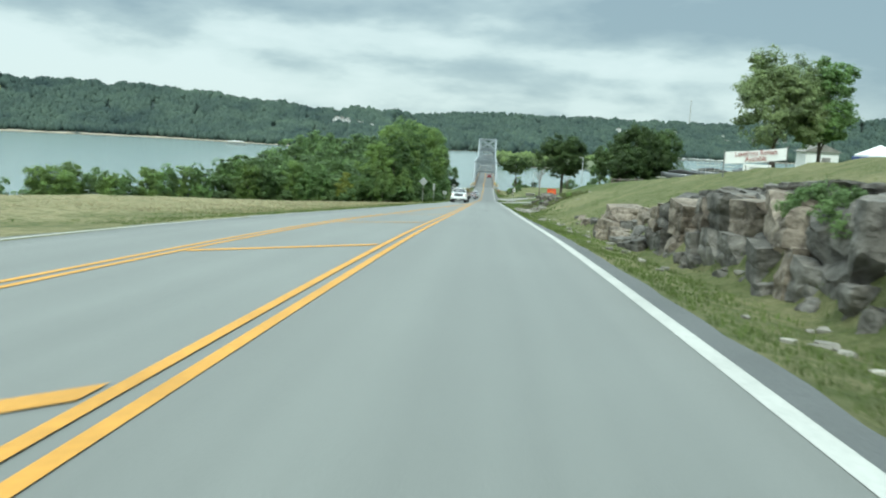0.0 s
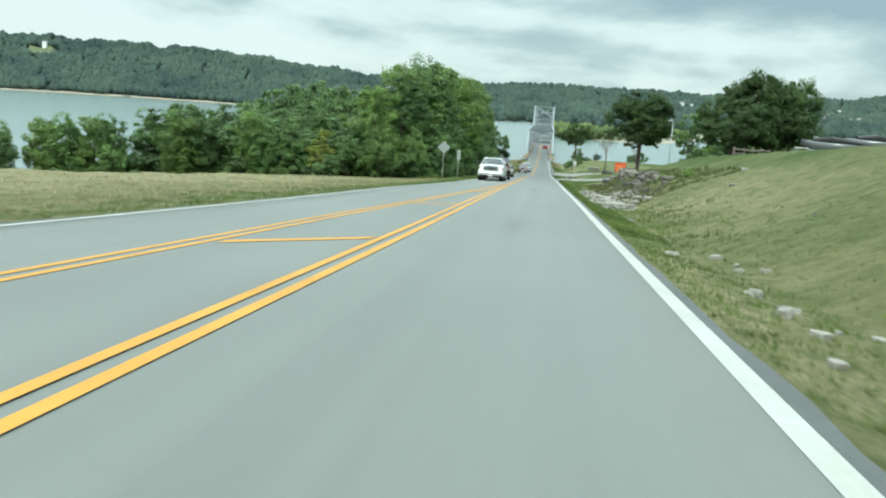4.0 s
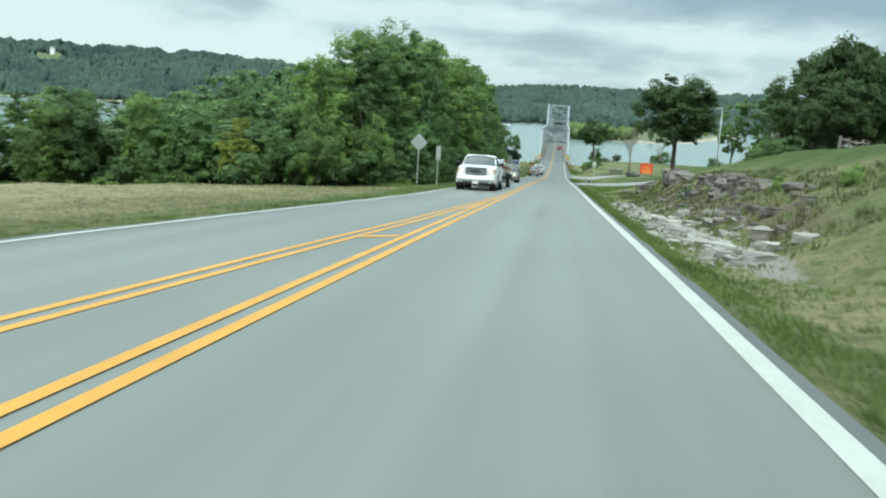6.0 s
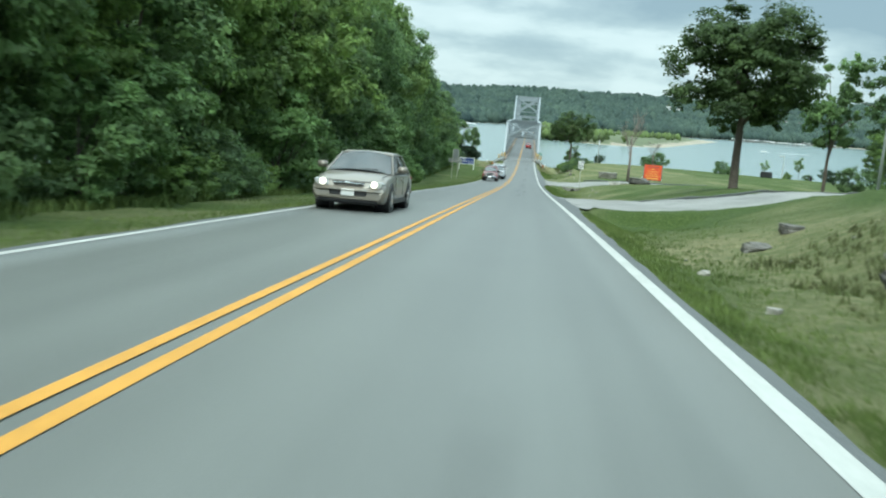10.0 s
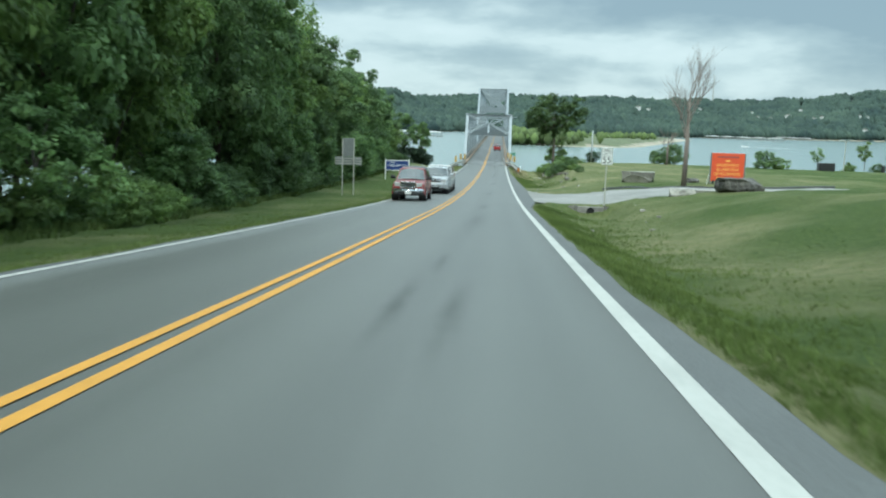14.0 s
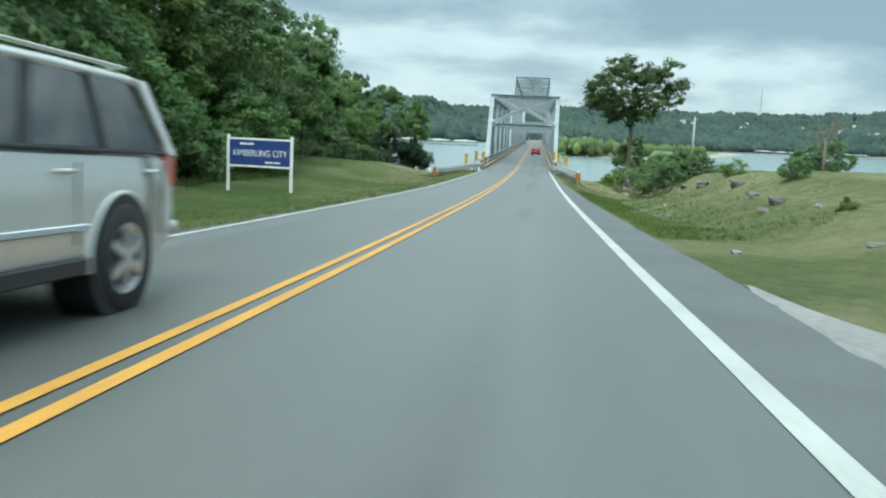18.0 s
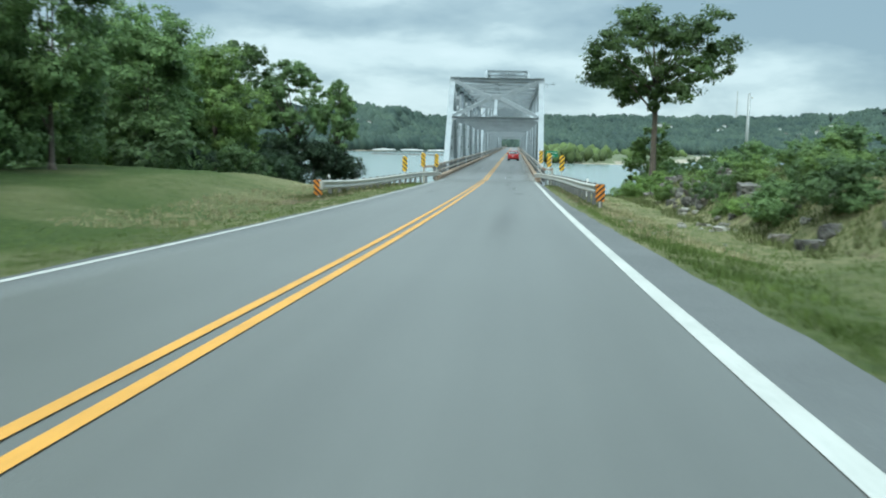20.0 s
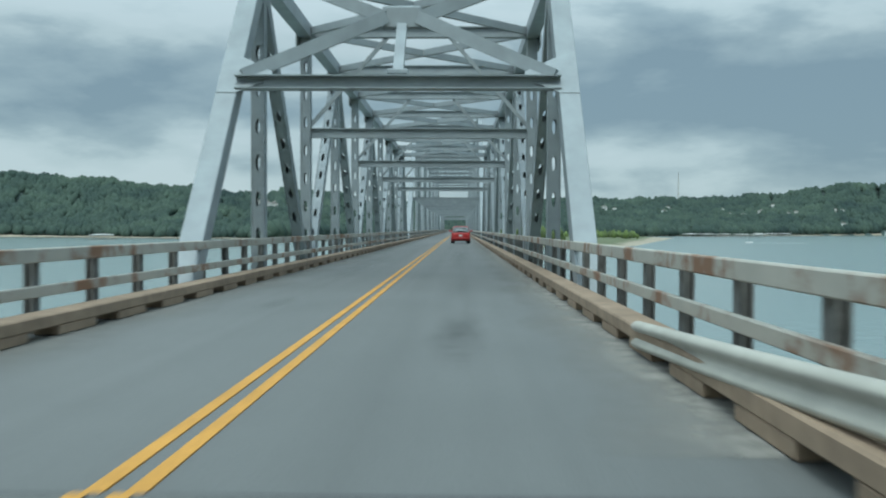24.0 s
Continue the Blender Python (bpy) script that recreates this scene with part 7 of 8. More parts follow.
def guardrail(side, xs, ys, zs):
    """Steel beam rail of W section along a line, with posts and blocks."""
    s = thing("guardrail", "galvanised steel beam guardrail leading to the bridge", "guardrail", group="bridge guardrails")
    prof = [(0.0, 0.155), (0.03, 0.15), (0.075, 0.115), (0.08, 0.08), (0.015, 0.03), (0.0, 0.0), (0.015, -0.03), (0.08, -0.08), (0.075, -0.115), (0.03, -0.15), (0.0, -0.155)]
    yy = np.arange(ys[0], ys[-1] + .01, 0.95)
    X, Z = np.interp(yy, ys, xs), np.interp(yy, ys, zs)
    k = len(prof)
    v = [(X[i] - side * a, yy[i], Z[i] - 0.155 + b) for i in range(len(yy)) for a, b in prof]
    v += [(X[i] - side * (a - 0.012), yy[i], Z[i] - 0.155 + b) for i in range(len(yy)) for a, b in prof]
    o = len(yy) * k
    f = [(i * k + j, i * k + j + 1, (i + 1) * k + j + 1, (i + 1) * k + j) for i in range(len(yy) - 1) for j in range(k - 1)]
    f += [(o + a, o + d, o + c, o + b) for a, b, c, d in f]
    f += [(i * k + e, (i + 1) * k + e, o + (i + 1) * k + e, o + i * k + e) for i in range(len(yy) - 1) for e in (0, k - 1)]
    child("beam", mesh_np("beam", v, f, M["galv"]), s)
    y = ys[0] + 0.6
    while y < min(ys[-1], 333.5):
        x, z = float(np.interp(y, ys, xs)), float(np.interp(y, ys, zs))
        g = gz(x + side * .2, y) - .4
        part("post", boxes_bm([(x + side * 0.22, y, (g + z + .04) / 2, 0.15, 0.18, z + .04 - g)], 0.01), M["wood_post"], s)
        part("spacer", boxes_bm([(x + side * 0.08, y, z - .17, 0.14, 0.15, 0.34)], 0.01), M["wood_post"], s)
        y += 1.905
    return s


guardrail(1, (5.05, 4.92, 4.8, 4.72, 4.4, 3.95, 3.80, 3.76), (300.7, 306, 312, 322, 329, 334, 337, 340.6), (-16.95, -17.08, -17.18, -17.42, -17.58, -17.66, -17.80, -17.98))
guardrail(-1, (-4.85, -4.85, -4.8, -4.6, -4.2, -3.62, -3.45), (300.9, 306, 312, 321, 329, 334.5, 337.5), (-17.05, -17.25, -17.40, -17.53, -17.62, -17.75, -17.92))
part("terminal", boxes_bm([(0, 0, 0, 0.1, 0.55, 0.3), (0.04, 0, 0.07, 0.04, 0.5, 0.04), (0.04, 0, -0.07, 0.04, 0.5, 0.04)], 0.01), M["galv"],
     thing("guardrail_end", "box-shaped steel guardrail end", "guardrail", pose(-4.83, 300.9, -17.22)))
s = thing("delineator", "short white marker post behind the guardrail", "marker post", on_ground(5.75, 313.4))
part("post", boxes_bm([(0, 0, .45, .1, .05, 1.1)], 0.01), M["white"], s)
s = thing("delineator", "short white marker post behind the guardrail", "marker post", on_ground(-6.4, 309.5))
part("post", boxes_bm([(0, 0, .35, .1, .05, .8)], 0.01), M["white"], s)
part("band", boxes_bm([(0, -.03, .6, .08, .012, .12)]), M["sign_black"], s)

# culverts where the side roads meet the highway
for x, y, zz, nm in ((7.1, 160.4, -11.3, "culvert"), (7.65, 227.75, -15.5, "culvert")):
    s = thing(nm, "stained concrete culvert headwall with a dark round pipe", "culvert", pose(x, y, zz))
    part("headwall", boxes_bm([(0.0, 0.2, -0.1, 1.5, 0.2, 0.72)], 0.03), M["concrete"], s)
    for d in (-1, 1):
        part("wing_wall", prism_bm([(0, -0.5), (d * 0.75, -0.5), (d * 0.75, 0.12), (0, 0.29)], 0.18), M["concrete"], s, at=pose(d * 0.8, 0.2, 0.04, 0, 0, d * 40))
    part("pipe", tube_bm([(0, 0.03, 0.0), (0, 0.5, 0.0)], 0.24, 16, False), M["concrete"], s)
    # Black disc set in the mouth paints the pipe's inner shade.
    part("opening", tube_bm([(0, 0.05, 0.0), (0, 0.075, 0.0)], 0.22, 16), M["pipe_shade"], s, "black disc for the shade inside the pipe")


def kerb(name, pts, label):
    s = thing(name, label, "kerb")
    fine = [(x0 + (x1 - x0) * f / 4, y0 + (y1 - y0) * f / 4) for (x0, y0), (x1, y1) in zip(pts, pts[1:]) for f in range(4)] + [pts[-1]]
    for (x0, y0), (x1, y1) in zip(fine, fine[1:]):
        z0, z1 = gz(x0, y0) - .01, gz(x1, y1) - .01
        part("kerb_length", beam_bm((x0, y0, z0), (x1, y1, z1), 0.2, 0.3), M["edge_asphalt"], s)


kerb("kerb", [(8.6, 175.2), (10, 175.2), (12, 175.3), (14.5, 175.4), (18, 175.9), (22, 176.6), (28, 178), (36, 180)], "dark asphalt kerb along the side road")
kerb("kerb", [(9.9, 241.8), (11.3, 241.3), (15.2, 240.9), (20, 241.1), (26, 241.7)], "dark asphalt kerb along the side road")

# poles
s = thing("lamp_post", "tall grey lamp pole on the lawn", "lamp post", on_ground(18.9, 165.2))
hp = -1.95 - gz(18.9, 165.2)
part("pole", tube_bm([(0, 0, -.3), (0, 0, hp)], [0.08, 0.05], 10), M["sign_back"], s, smooth=True)
part("lamp_head", boxes_bm([(-0.3, 0, hp - .05, 0.7, 0.25, 0.14)], 0.04), M["galv"], s)
s = thing("utility_pole", "weathered wooden utility pole by the lake", "utility pole", on_ground(18.4, 333.6))
hp = -11.7 - gz(18.4, 333.6)
part("pole", tube_bm([(0, 0, -.3), (0.02, 0, hp)], [0.13, 0.10], 10), M["sign_back"], s, smooth=True)
part("bracket", boxes_bm([(0.12, 0, hp - .3, 0.3, 0.08, 0.08)], 0.01), M["galv"], s)
s = thing("light_pole", "grey pole with a small floodlight on the lawn", "lamp post", on_ground(60.3, 331.5))
part("pole", tube_bm([(0, 0, -.3), (0, 0, 5.2)], [0.09, 0.07], 8), M["galv"], s)
part("lamp_head", boxes_bm([(-0.6, 0, 5.2, 1.2, 0.3, 0.18)], 0.04), M["galv"], s)
s = thing("dumpster", "black steel dumpster at the lawn's edge", "dumpster", on_ground(55.1, 325, -8))
part("body", boxes_bm([(0, 0, .65, 2.4, 1.5, 1.2), (0, -.76, .65, 2.2, .05, .1), (-.8, -.76, .65, .08, .06, 1.1), (.8, -.76, .65, .08, .06, 1.1)], 0.03), M["trim"], s)
part("lid", boxes_bm([(-.6, 0, 1.3, 1.15, 1.5, .06), (.6, 0, 1.3, 1.15, 1.5, .06)], 0.02), M["trim"], s)
s = thing("pedestal_box", "dark utility box on the lawn", "utility box", on_ground(66.6, 331))
part("body", boxes_bm([(0, 0, .6, .5, .5, 1.3)], 0.04), M["trim"], s)

# log rail fence on the hilltop
s = thing("log_fence", "low weathered log rail fence on the hilltop", "fence")
for i in range(6):
    x0, y0, x1, y1 = 18.5 + i * 1.7, 122 + i * 4.0, 20.2 + i * 1.7, 126 + i * 4.0
    for zz in (0.35, 0.75):
        part("rail", tube_bm([(x0, y0, gz(x0, y0) + zz), (x1, y1, gz(x1, y1) + zz)], 0.07, 7), M["deadwood"], s)
    part("post", tube_bm([(x0, y0, gz(x0, y0) - .2), (x0, y0, gz(x0, y0) + .95)], 0.09, 7), M["deadwood"], s)

# hilltop camp: tents, shed, tables
s = thing("white_shed", "small white shed with a low gable roof on the hilltop", "shed", pose(36.5, 97, 0.0))
part("wall", boxes_bm([(0, 0, 0.0, 3.4, 3, 2.6)], 0.02), M["white"], s)
part("roof", prism_bm([(-2.0, 1.25), (2.0, 1.25), (0, 2.1)], 3.4), M["concrete"], s, "grey gable roof")
part("door", boxes_bm([(0.4, -1.52, -.3, .9, .05, 2.0)], 0.01), M["concrete"], s)
for x, y, k, lab in ((45.5, 103, "white", "white canopy tent on the hilltop"), (50, 106, "white", "white canopy tent on the hilltop")):
    s = thing("canopy_tent", lab, "tent", pose(x, y, -0.8))
    bm = bmesh.new()
    c_ = [bm.verts.new(p) for p in ((-2, -2, 2.0), (2, -2, 2.0), (2, 2, 2.0), (-2, 2, 2.0))]
    t_ = bm.verts.new((0, 0, 3.2))
    lo_ = [bm.verts.new((v.co.x, v.co.y, 1.7)) for v in c_]
    for i in range(4):
        bm.faces.new((c_[i], c_[(i + 1) % 4], t_))
        bm.faces.new((lo_[i], lo_[(i + 1) % 4], c_[(i + 1) % 4], c_[i]))
    part("canopy", bm, M[k], s)
    for a in (-1.9, 1.9):
        for b in (-1.9, 1.9):
            post("leg", s, a, -.3, 1.9, 0.06, y=b)
s = thing("blue_booth", "blue fabric booth beside the tents", "booth", pose(43.6, 101.5, -0.8))
part("body", boxes_bm([(0, 0, 0.9, 2.6, 2, 1.8)], 0.05), M["sign_blue"], s)
part("counter", boxes_bm([(0, -1.05, 0.9, 2.4, .2, .1)], 0.02), M["white"], s)


# ---- vehicles ----
def loft_bm(stations, close=True):
    """A body from cross-sections; each station is (y, [(x, z), ...]) for the right half, mirrored to the left."""
    bm = bmesh.new()
    rings = []
    for y, half in stations:
        pts = [(x, z) for x, z in half] + [(-x, z) for x, z in half[::-1]]
        rings.append([bm.verts.new((x, y, z)) for x, z in pts])
    n = len(rings[0])
    for a, b in zip(rings, rings[1:]):
        for k in range(n):
            bm.faces.new((a[k], a[(k + 1) % n], b[(k + 1) % n], b[k]))
    if close:
        bm.faces.new(rings[0][::-1])
        bm.faces.new(rings[-1])
    bmesh.ops.remove_doubles(bm, verts=list(bm.verts), dist=0.0005)
    bmesh.ops.recalc_face_normals(bm, faces=list(bm.faces))
    return bm


def section(w, zb, zt, round_top=0.08, tuck=0.06):
    h = zt - zb
    return [(w * 0.90, zb), (w * 0.985 - tuck * .3, zb + h * 0.12), (w, zb + h * 0.45), (w * 0.99, zb + h * 0.70), (w - tuck, zt - round_top * .55), (w - tuck - round_top * 1.3, zt), (0.001, zt + 0.015)]


def poly_part(name, parent, pts, material, thick=0.012, label=""):
    """A flat pane with thickness from 3D corner points."""
    bm = bmesh.new()
    f = bm.faces.new([bm.verts.new(p) for p in pts])
    f.normal_update()
    r = bmesh.ops.extrude_face_region(bm, geom=[f])
    nv = f.normal * thick
    bmesh.ops.translate(bm, verts=[v for v in r["geom"] if isinstance(v, bmesh.types.BMVert)], vec=nv)
    bmesh.ops.recalc_face_normals(bm, faces=list(bm.faces))
    return part(name, bm, material, parent, label)


def wheel(parent, x, y, r, w, spokes=6, rim_r=0.64):
    """A tyre with a rim of spokes, under a wheel part."""
    hub = child("wheel", None, parent, at=pose(x, y, r, 0, 90, 0))
    bm = bmesh.new()
    prof = [(rim_r * r, -w / 2), (r * 0.93, -w / 2), (r, -w * 0.36), (r, w * 0.36), (r * 0.93, w / 2), (rim_r * r, w / 2)]
    n = 28
    rings = [[bm.verts.new((a * math.cos(2 * math.pi * i / n), a * math.sin(2 * math.pi * i / n), b)) for a, b in prof] for i in range(n)]
    for i in range(n):
        for j in range(len(prof) - 1):
            bm.faces.new((rings[i][j], rings[(i + 1) % n][j], rings[(i + 1) % n][j + 1], rings[i][j + 1]))
    bmesh.ops.recalc_face_normals(bm, faces=list(bm.faces))
    part("tyre", bm, M["tyre"], hub, smooth=True)
    bm = bmesh.new()
    s = 1 if x > 0 else -1
    bmesh.ops.create_cone(bm, cap_ends=True, segments=28, radius1=rim_r * r, radius2=rim_r * r, depth=w * 0.3, matrix=Matrix.Translation((0, 0, 0)))
    part("drum", bm, M["trim"], hub)
    bm = bmesh.new()
    bmesh.ops.create_cone(bm, cap_ends=True, segments=16, radius1=rim_r * r * .28, radius2=rim_r * r * .2, depth=.04, matrix=Matrix.Translation((0, 0, s * w * .47)))
    for i in range(spokes):
        a = 2 * math.pi * i / spokes
        bmesh.ops.create_cube(bm, size=1, matrix=pose(0, 0, s * w * .45, 0, 0, math.degrees(a)) @ Matrix.Translation((rim_r * r * .55, 0, 0)) @ Matrix.Diagonal((rim_r * r * .85, rim_r * r * .26, .04, 1)))
    ring = [[bm.verts.new((rim_r * r * q * math.cos(2 * math.pi * i / 28), rim_r * r * q * math.sin(2 * math.pi * i / 28), s * (w * .51 if q > .95 else w * .44))) for q in (1.01, .86)] for i in range(28)]
    for i in range(28):
        bm.faces.new((ring[i][0], ring[(i + 1) % 28][0], ring[(i + 1) % 28][1], ring[i][1]))
    part("rim", bm, M["rim"], hub)
    return hub


def pane(name, parent, a, b, c, d, material, bow=0.0, thick=0.012, n=8, label=""):
    """A window from its lower corners a, b and upper corners c, d, bowed outwards along the width."""
    a, b, c, d = (Vector(p) for p in (a, b, c, d))
    nrm = (b - a).cross(d - a).normalized()
    bm = bmesh.new()
    rows = []
    for k in range(4):
        f = k / 3
        lo, hi = a.lerp(d, f), b.lerp(c, f)
        rows.append([bm.verts.new(lo.lerp(hi, i / n) + nrm * (bow * (1 - (2 * i / n - 1) ** 2) + 0.25 * bow * (1 - (2 * f - 1) ** 2))) for i in range(n + 1)])
    for r0, r1 in zip(rows, rows[1:]):
        for i in range(n):
            bm.faces.new((r0[i], r0[i + 1], r1[i + 1], r1[i]))
    bmesh.ops.solidify(bm, geom=list(bm.faces), thickness=thick)
    ob = part(name, bm, material, parent, label, smooth=True)
    ob.data.set_sharp_from_angle(angle=radians(30))
    return ob


def wheel_flare(parent, x, y, r, s, material):
    """A body-coloured lip round a wheel arch."""
    bm = bmesh.new()
    n = 18
    prof = ((1.15, -.06), (1.16, .008), (1.20, .018), (1.25, .008), (1.27, -.04))
    rings = []
    for i in range(n + 1):
        a = math.radians(-8 + 196 * i / n)
        rings.append([bm.verts.new((x + s * o, y + r * q * math.cos(a), r + r * q * math.sin(a) * .98)) for q, o in prof])
    for a, b in zip(rings, rings[1:]):
        for k in range(len(prof) - 1):
            bm.faces.new((a[k], a[k + 1], b[k + 1], b[k]))
    bmesh.ops.recalc_face_normals(bm, faces=list(bm.faces))
    part("arch_flare", bm, material, parent, smooth=True)


def slab(name, parent, outline, y, depth, material, label=""):
    """An upright plate facing along y, from an outline across x and z, with softened edges."""
    bm = prism_bm(outline, depth)
    bmesh.ops.bevel(bm, geom=list(bm.edges), offset=min(.012, depth * .3), segments=1, affect="EDGES")
    return part(name, bm, material, parent, label, pose(0, y, 0))


def vehicle(name, label, category, at, L, W, H, belt, hood, clear, cab, wheel_r, axles, paint_key, kind="suv", lamp="lens", grille="bars", bumper="body", topper=False):
    """A road vehicle, nose towards +y. cab: (rear foot, rear top, front top, front foot) of the glasshouse along y."""
    P = M[paint_key]
    v = thing(name, label, category, at)
    w = W / 2
    y0, y1 = -L / 2, L / 2
    c0, c0t, c1t, c1 = cab
    sedan = kind == "sedan"
    tail_z = belt if not sedan else hood + 0.06
    st = [(y0, section(w * .88, clear + .14, tail_z - .14)), (y0 + .08, section(w * .95, clear + .06, tail_z - .05)), (y0 + .30, section(w * .99, clear, tail_z)), (y0 + .7, section(w, clear, tail_z))]
    if not sedan:
        st += [(c0 + .4, section(w, clear, belt)), (c1 - .35, section(w, clear, belt))]
    else:
        st += [(c0 - .05, section(w, clear, tail_z + .02)), (c0 + .5, section(w, clear, belt)), (c1 - .45, section(w, clear, belt))]
    drop = .30 if sedan else .12
    st += [(c1 + .03, section(w * .995, clear, hood + .035, .10)), (y1 - .75, section(w * .99, clear, hood + .0, .12)), (y1 - .42, section(w * .99, clear, hood - drop * .25, .12)),
           (y1 - .20, section(w * .975, clear + .02, hood - drop * .55, .12)), (y1 - .07, section(w * .95, clear + .06, hood - drop * .85, .12)), (y1, section(w * .89, clear + .12, hood - drop * 1.25, .12))]
    b = part("body", loft_bm(st), P, v, smooth=True)
    b.data.set_sharp_from_angle(angle=radians(38))
    for ya in axles:
        for s in (-1, 1):
            # Black disc, just proud of the body, stands in for the well's shade.
            bm = bmesh.new()
            bmesh.ops.create_cone(bm, cap_ends=True, segments=32, radius1=wheel_r * 1.17, radius2=wheel_r * 1.17, depth=.34, matrix=pose(s * (w - .162), ya, wheel_r * 1.0, 0, 90, 0))
            part("wheel_arch", bm, M["trim"], v, "black disc for the shaded wheel well")
            if not sedan:
                wheel_flare(v, s * (w - .005), ya, wheel_r * 1.0, s, P)
            wheel(v, s * (w - .10), ya, wheel_r, .22 if sedan else .27)
    # glasshouse
    wb, wt, zr = w * (.90 if kind == "truck" else .945), w * (.73 if kind == "truck" else .74 if sedan else .79), H
    zb = belt - .02
    roof = [(c0t - .04, [(wt * .94, zr - .10), (wt * .96, zr - .07), (wt * .86, zr - .045), (.001, zr - .03)]), (c0t + .12, [(wt, zr - .09), (wt, zr - .045), (wt * .9, zr - .01), (.001, zr + .008)]), ((c0t + c1t) / 2, [(wt * 1.01, zr - .09), (wt * 1.01, zr - .035), (wt * .9, zr), (.001, zr + .025)]),
            (c1t - .25, [(wt, zr - .09), (wt, zr - .045), (wt * .9, zr - .01), (.001, zr + .012)]), (c1t + .03, [(wt * .95, zr - .11), (wt * .97, zr - .08), (wt * .87, zr - .05), (.001, zr - .03)])]
    part("roof", loft_bm(roof), P, v, smooth=True)
    # Solid core fills the cabin; its black paints the interior's shade.
    core = loft_bm([(c0 + .05, [(wb * .91, zb), (wb * .88, zb + .03), (.001, zb + .04)]), (c0t + .05, [(wt * .93, zb), (wt * .93, zr - .08), (.001, zr - .08)]), (c1t - .06, [(wt * .93, zb), (wt * .93, zr - .09), (.001, zr - .09)]), (c1 - .10, [(wb * .91, zb), (wb * .88, zb + .03), (.001, zb + .04)])])
    part("cabin", core, M["trim"], v, "solid black core for the shaded interior")
    zt = zr - .075
    pane("windscreen", v, (wb * .93, c1, zb + .01), (-wb * .93, c1, zb + .01), (-wt * .93, c1t, zt), (wt * .93, c1t, zt), M["glass"], .07)
    pane("rear_window", v, (-wb * .9, c0, zb + .03), (wb * .9, c0, zb + .03), (wt * .9, c0t, zt), (-wt * .9, c0t, zt), M["glass"], .05)
    n_side = 3 if kind == "suv" else 2
    for s in (-1, 1):
        for ya, yat, yb, ybt in ((c1 + .01, c1t + .01, c1 - .06, c1t - .05), (c0 - .01, c0t - .01, c0 + .10, c0t + .14)):
            pts = [(s * wb, ya, zb), (s * wt, yat, zt + .02), (s * wt, ybt, zt + .02), (s * wb, yb, zb)]
            poly_part("pillar", v, pts if s > 0 else pts[::-1], P, .03)
        for i in range(n_side):
            fa, fb = i / n_side, (i + 1) / n_side
            la, lb = (c0 + .12) + (c1 - c0 - .26) * fa, (c0 + .12) + (c1 - c0 - .26) * fb
            ta, tb = (c0t + .15) + (c1t - c0t - .26) * fa, (c0t + .15) + (c1t - c0t - .26) * fb
            q = [(s * wb * .985, la + .03, zb + .03), (s * wb * .985, lb - .03, zb + .03), (s * wt * .985, tb - .03, zt), (s * wt * .985, ta + .03, zt)]
            if s < 0:
                q = [q[1], q[0], q[3], q[2]]
            pane("side_window", v, *q, M["glass"], .015, n=4)
            if i:
                pts = [(s * wb, la - .035, zb), (s * wt, ta - .035, zt), (s * wt, ta + .035, zt), (s * wb, la + .035, zb)]
                poly_part("pillar", v, pts if s > 0 else pts[::-1], M["trim"], .012)
        for yd in (c1 - .30, (c0 + c1) / 2 - .05, c0 + .3):
            part("door_seam", boxes_bm([(s * (w - .006), yd, (clear + belt) / 2 + .06, .014, .006, belt - clear - .3)]), M["trim"], v)
        part("belt_trim", boxes_bm([(s * (wb + .012), (c0 + c1) / 2, zb + .015, .02, c1 - c0 - .25, .025)], .006), M["trim"], v)
        for yd in ((c0 + c1) / 2 + .12, c1 - 1.25 if sedan else c0 + .5):
            part("door_handle", boxes_bm([(s * (w + .004), yd, belt - .15, .035, .20, .035)], .012), P if bumper == "body" else M["chrome"], v)
        mb = boxes_bm([(s * (w + .12), c1 - .34, belt + .11, .24, .11, .17), (s * (w + .01), c1 - .32, belt + .05, .12, .07, .05)], .024, 3)
        part("mirror", mb, M["trim"] if kind == "truck" else P, v, smooth=True)
        part("sill", boxes_bm([(s * (w - .03), 0, clear + .06, .07, (axles[1] - axles[0]) - wheel_r * 2.4, .12)], .015), M["trim"], v)
    # front
    fy = y1 + .012
    if grille == "pickup":
        k = (hood - clear) / .8
        gz_ = hood - .26 * k
        gw = W * (.255 if k > .9 else .215)
        slab("grille", v, [(-gw, gz_ - .19 * k), (gw, gz_ - .19 * k), (gw * 1.07, gz_ + .19 * k), (-gw * 1.07, gz_ + .19 * k)], fy - .02, .05, M["trim"])
        for zz, hh in ((.17, .035), (-.17, .035)):
            part("grille_frame", boxes_bm([(0, fy + .01, gz_ + zz * k, gw * 2.1, .05, hh)], .01), M["chrome"], v)
        for s in (-1, 1):
            part("grille_frame", boxes_bm([(s * gw * 1.03, fy + .01, gz_, .035, .05, .36 * k)], .01), M["chrome"], v)
        for zz in (.085, 0, -.085):
            part("grille_bar", boxes_bm([(0, fy + .012, gz_ + zz * k, gw * 1.98, .03, .03 * k)], .008), M["chrome"], v)
        part("badge", boxes_bm([(0, fy + .03, gz_, .40 * k, .02, .085 * k)], .01), M["trim"], v, "plain dark badge")
        for s in (-1, 1):
            slab("headlight", v, [(s * gw * 1.12, gz_ - .13 * k), (s * W * .41, gz_ - .10 * k), (s * W * .425, gz_ + .13 * k), (s * gw * 1.12, gz_ + .12 * k)], fy - .055, .10, M["lens"], "clear headlamp")
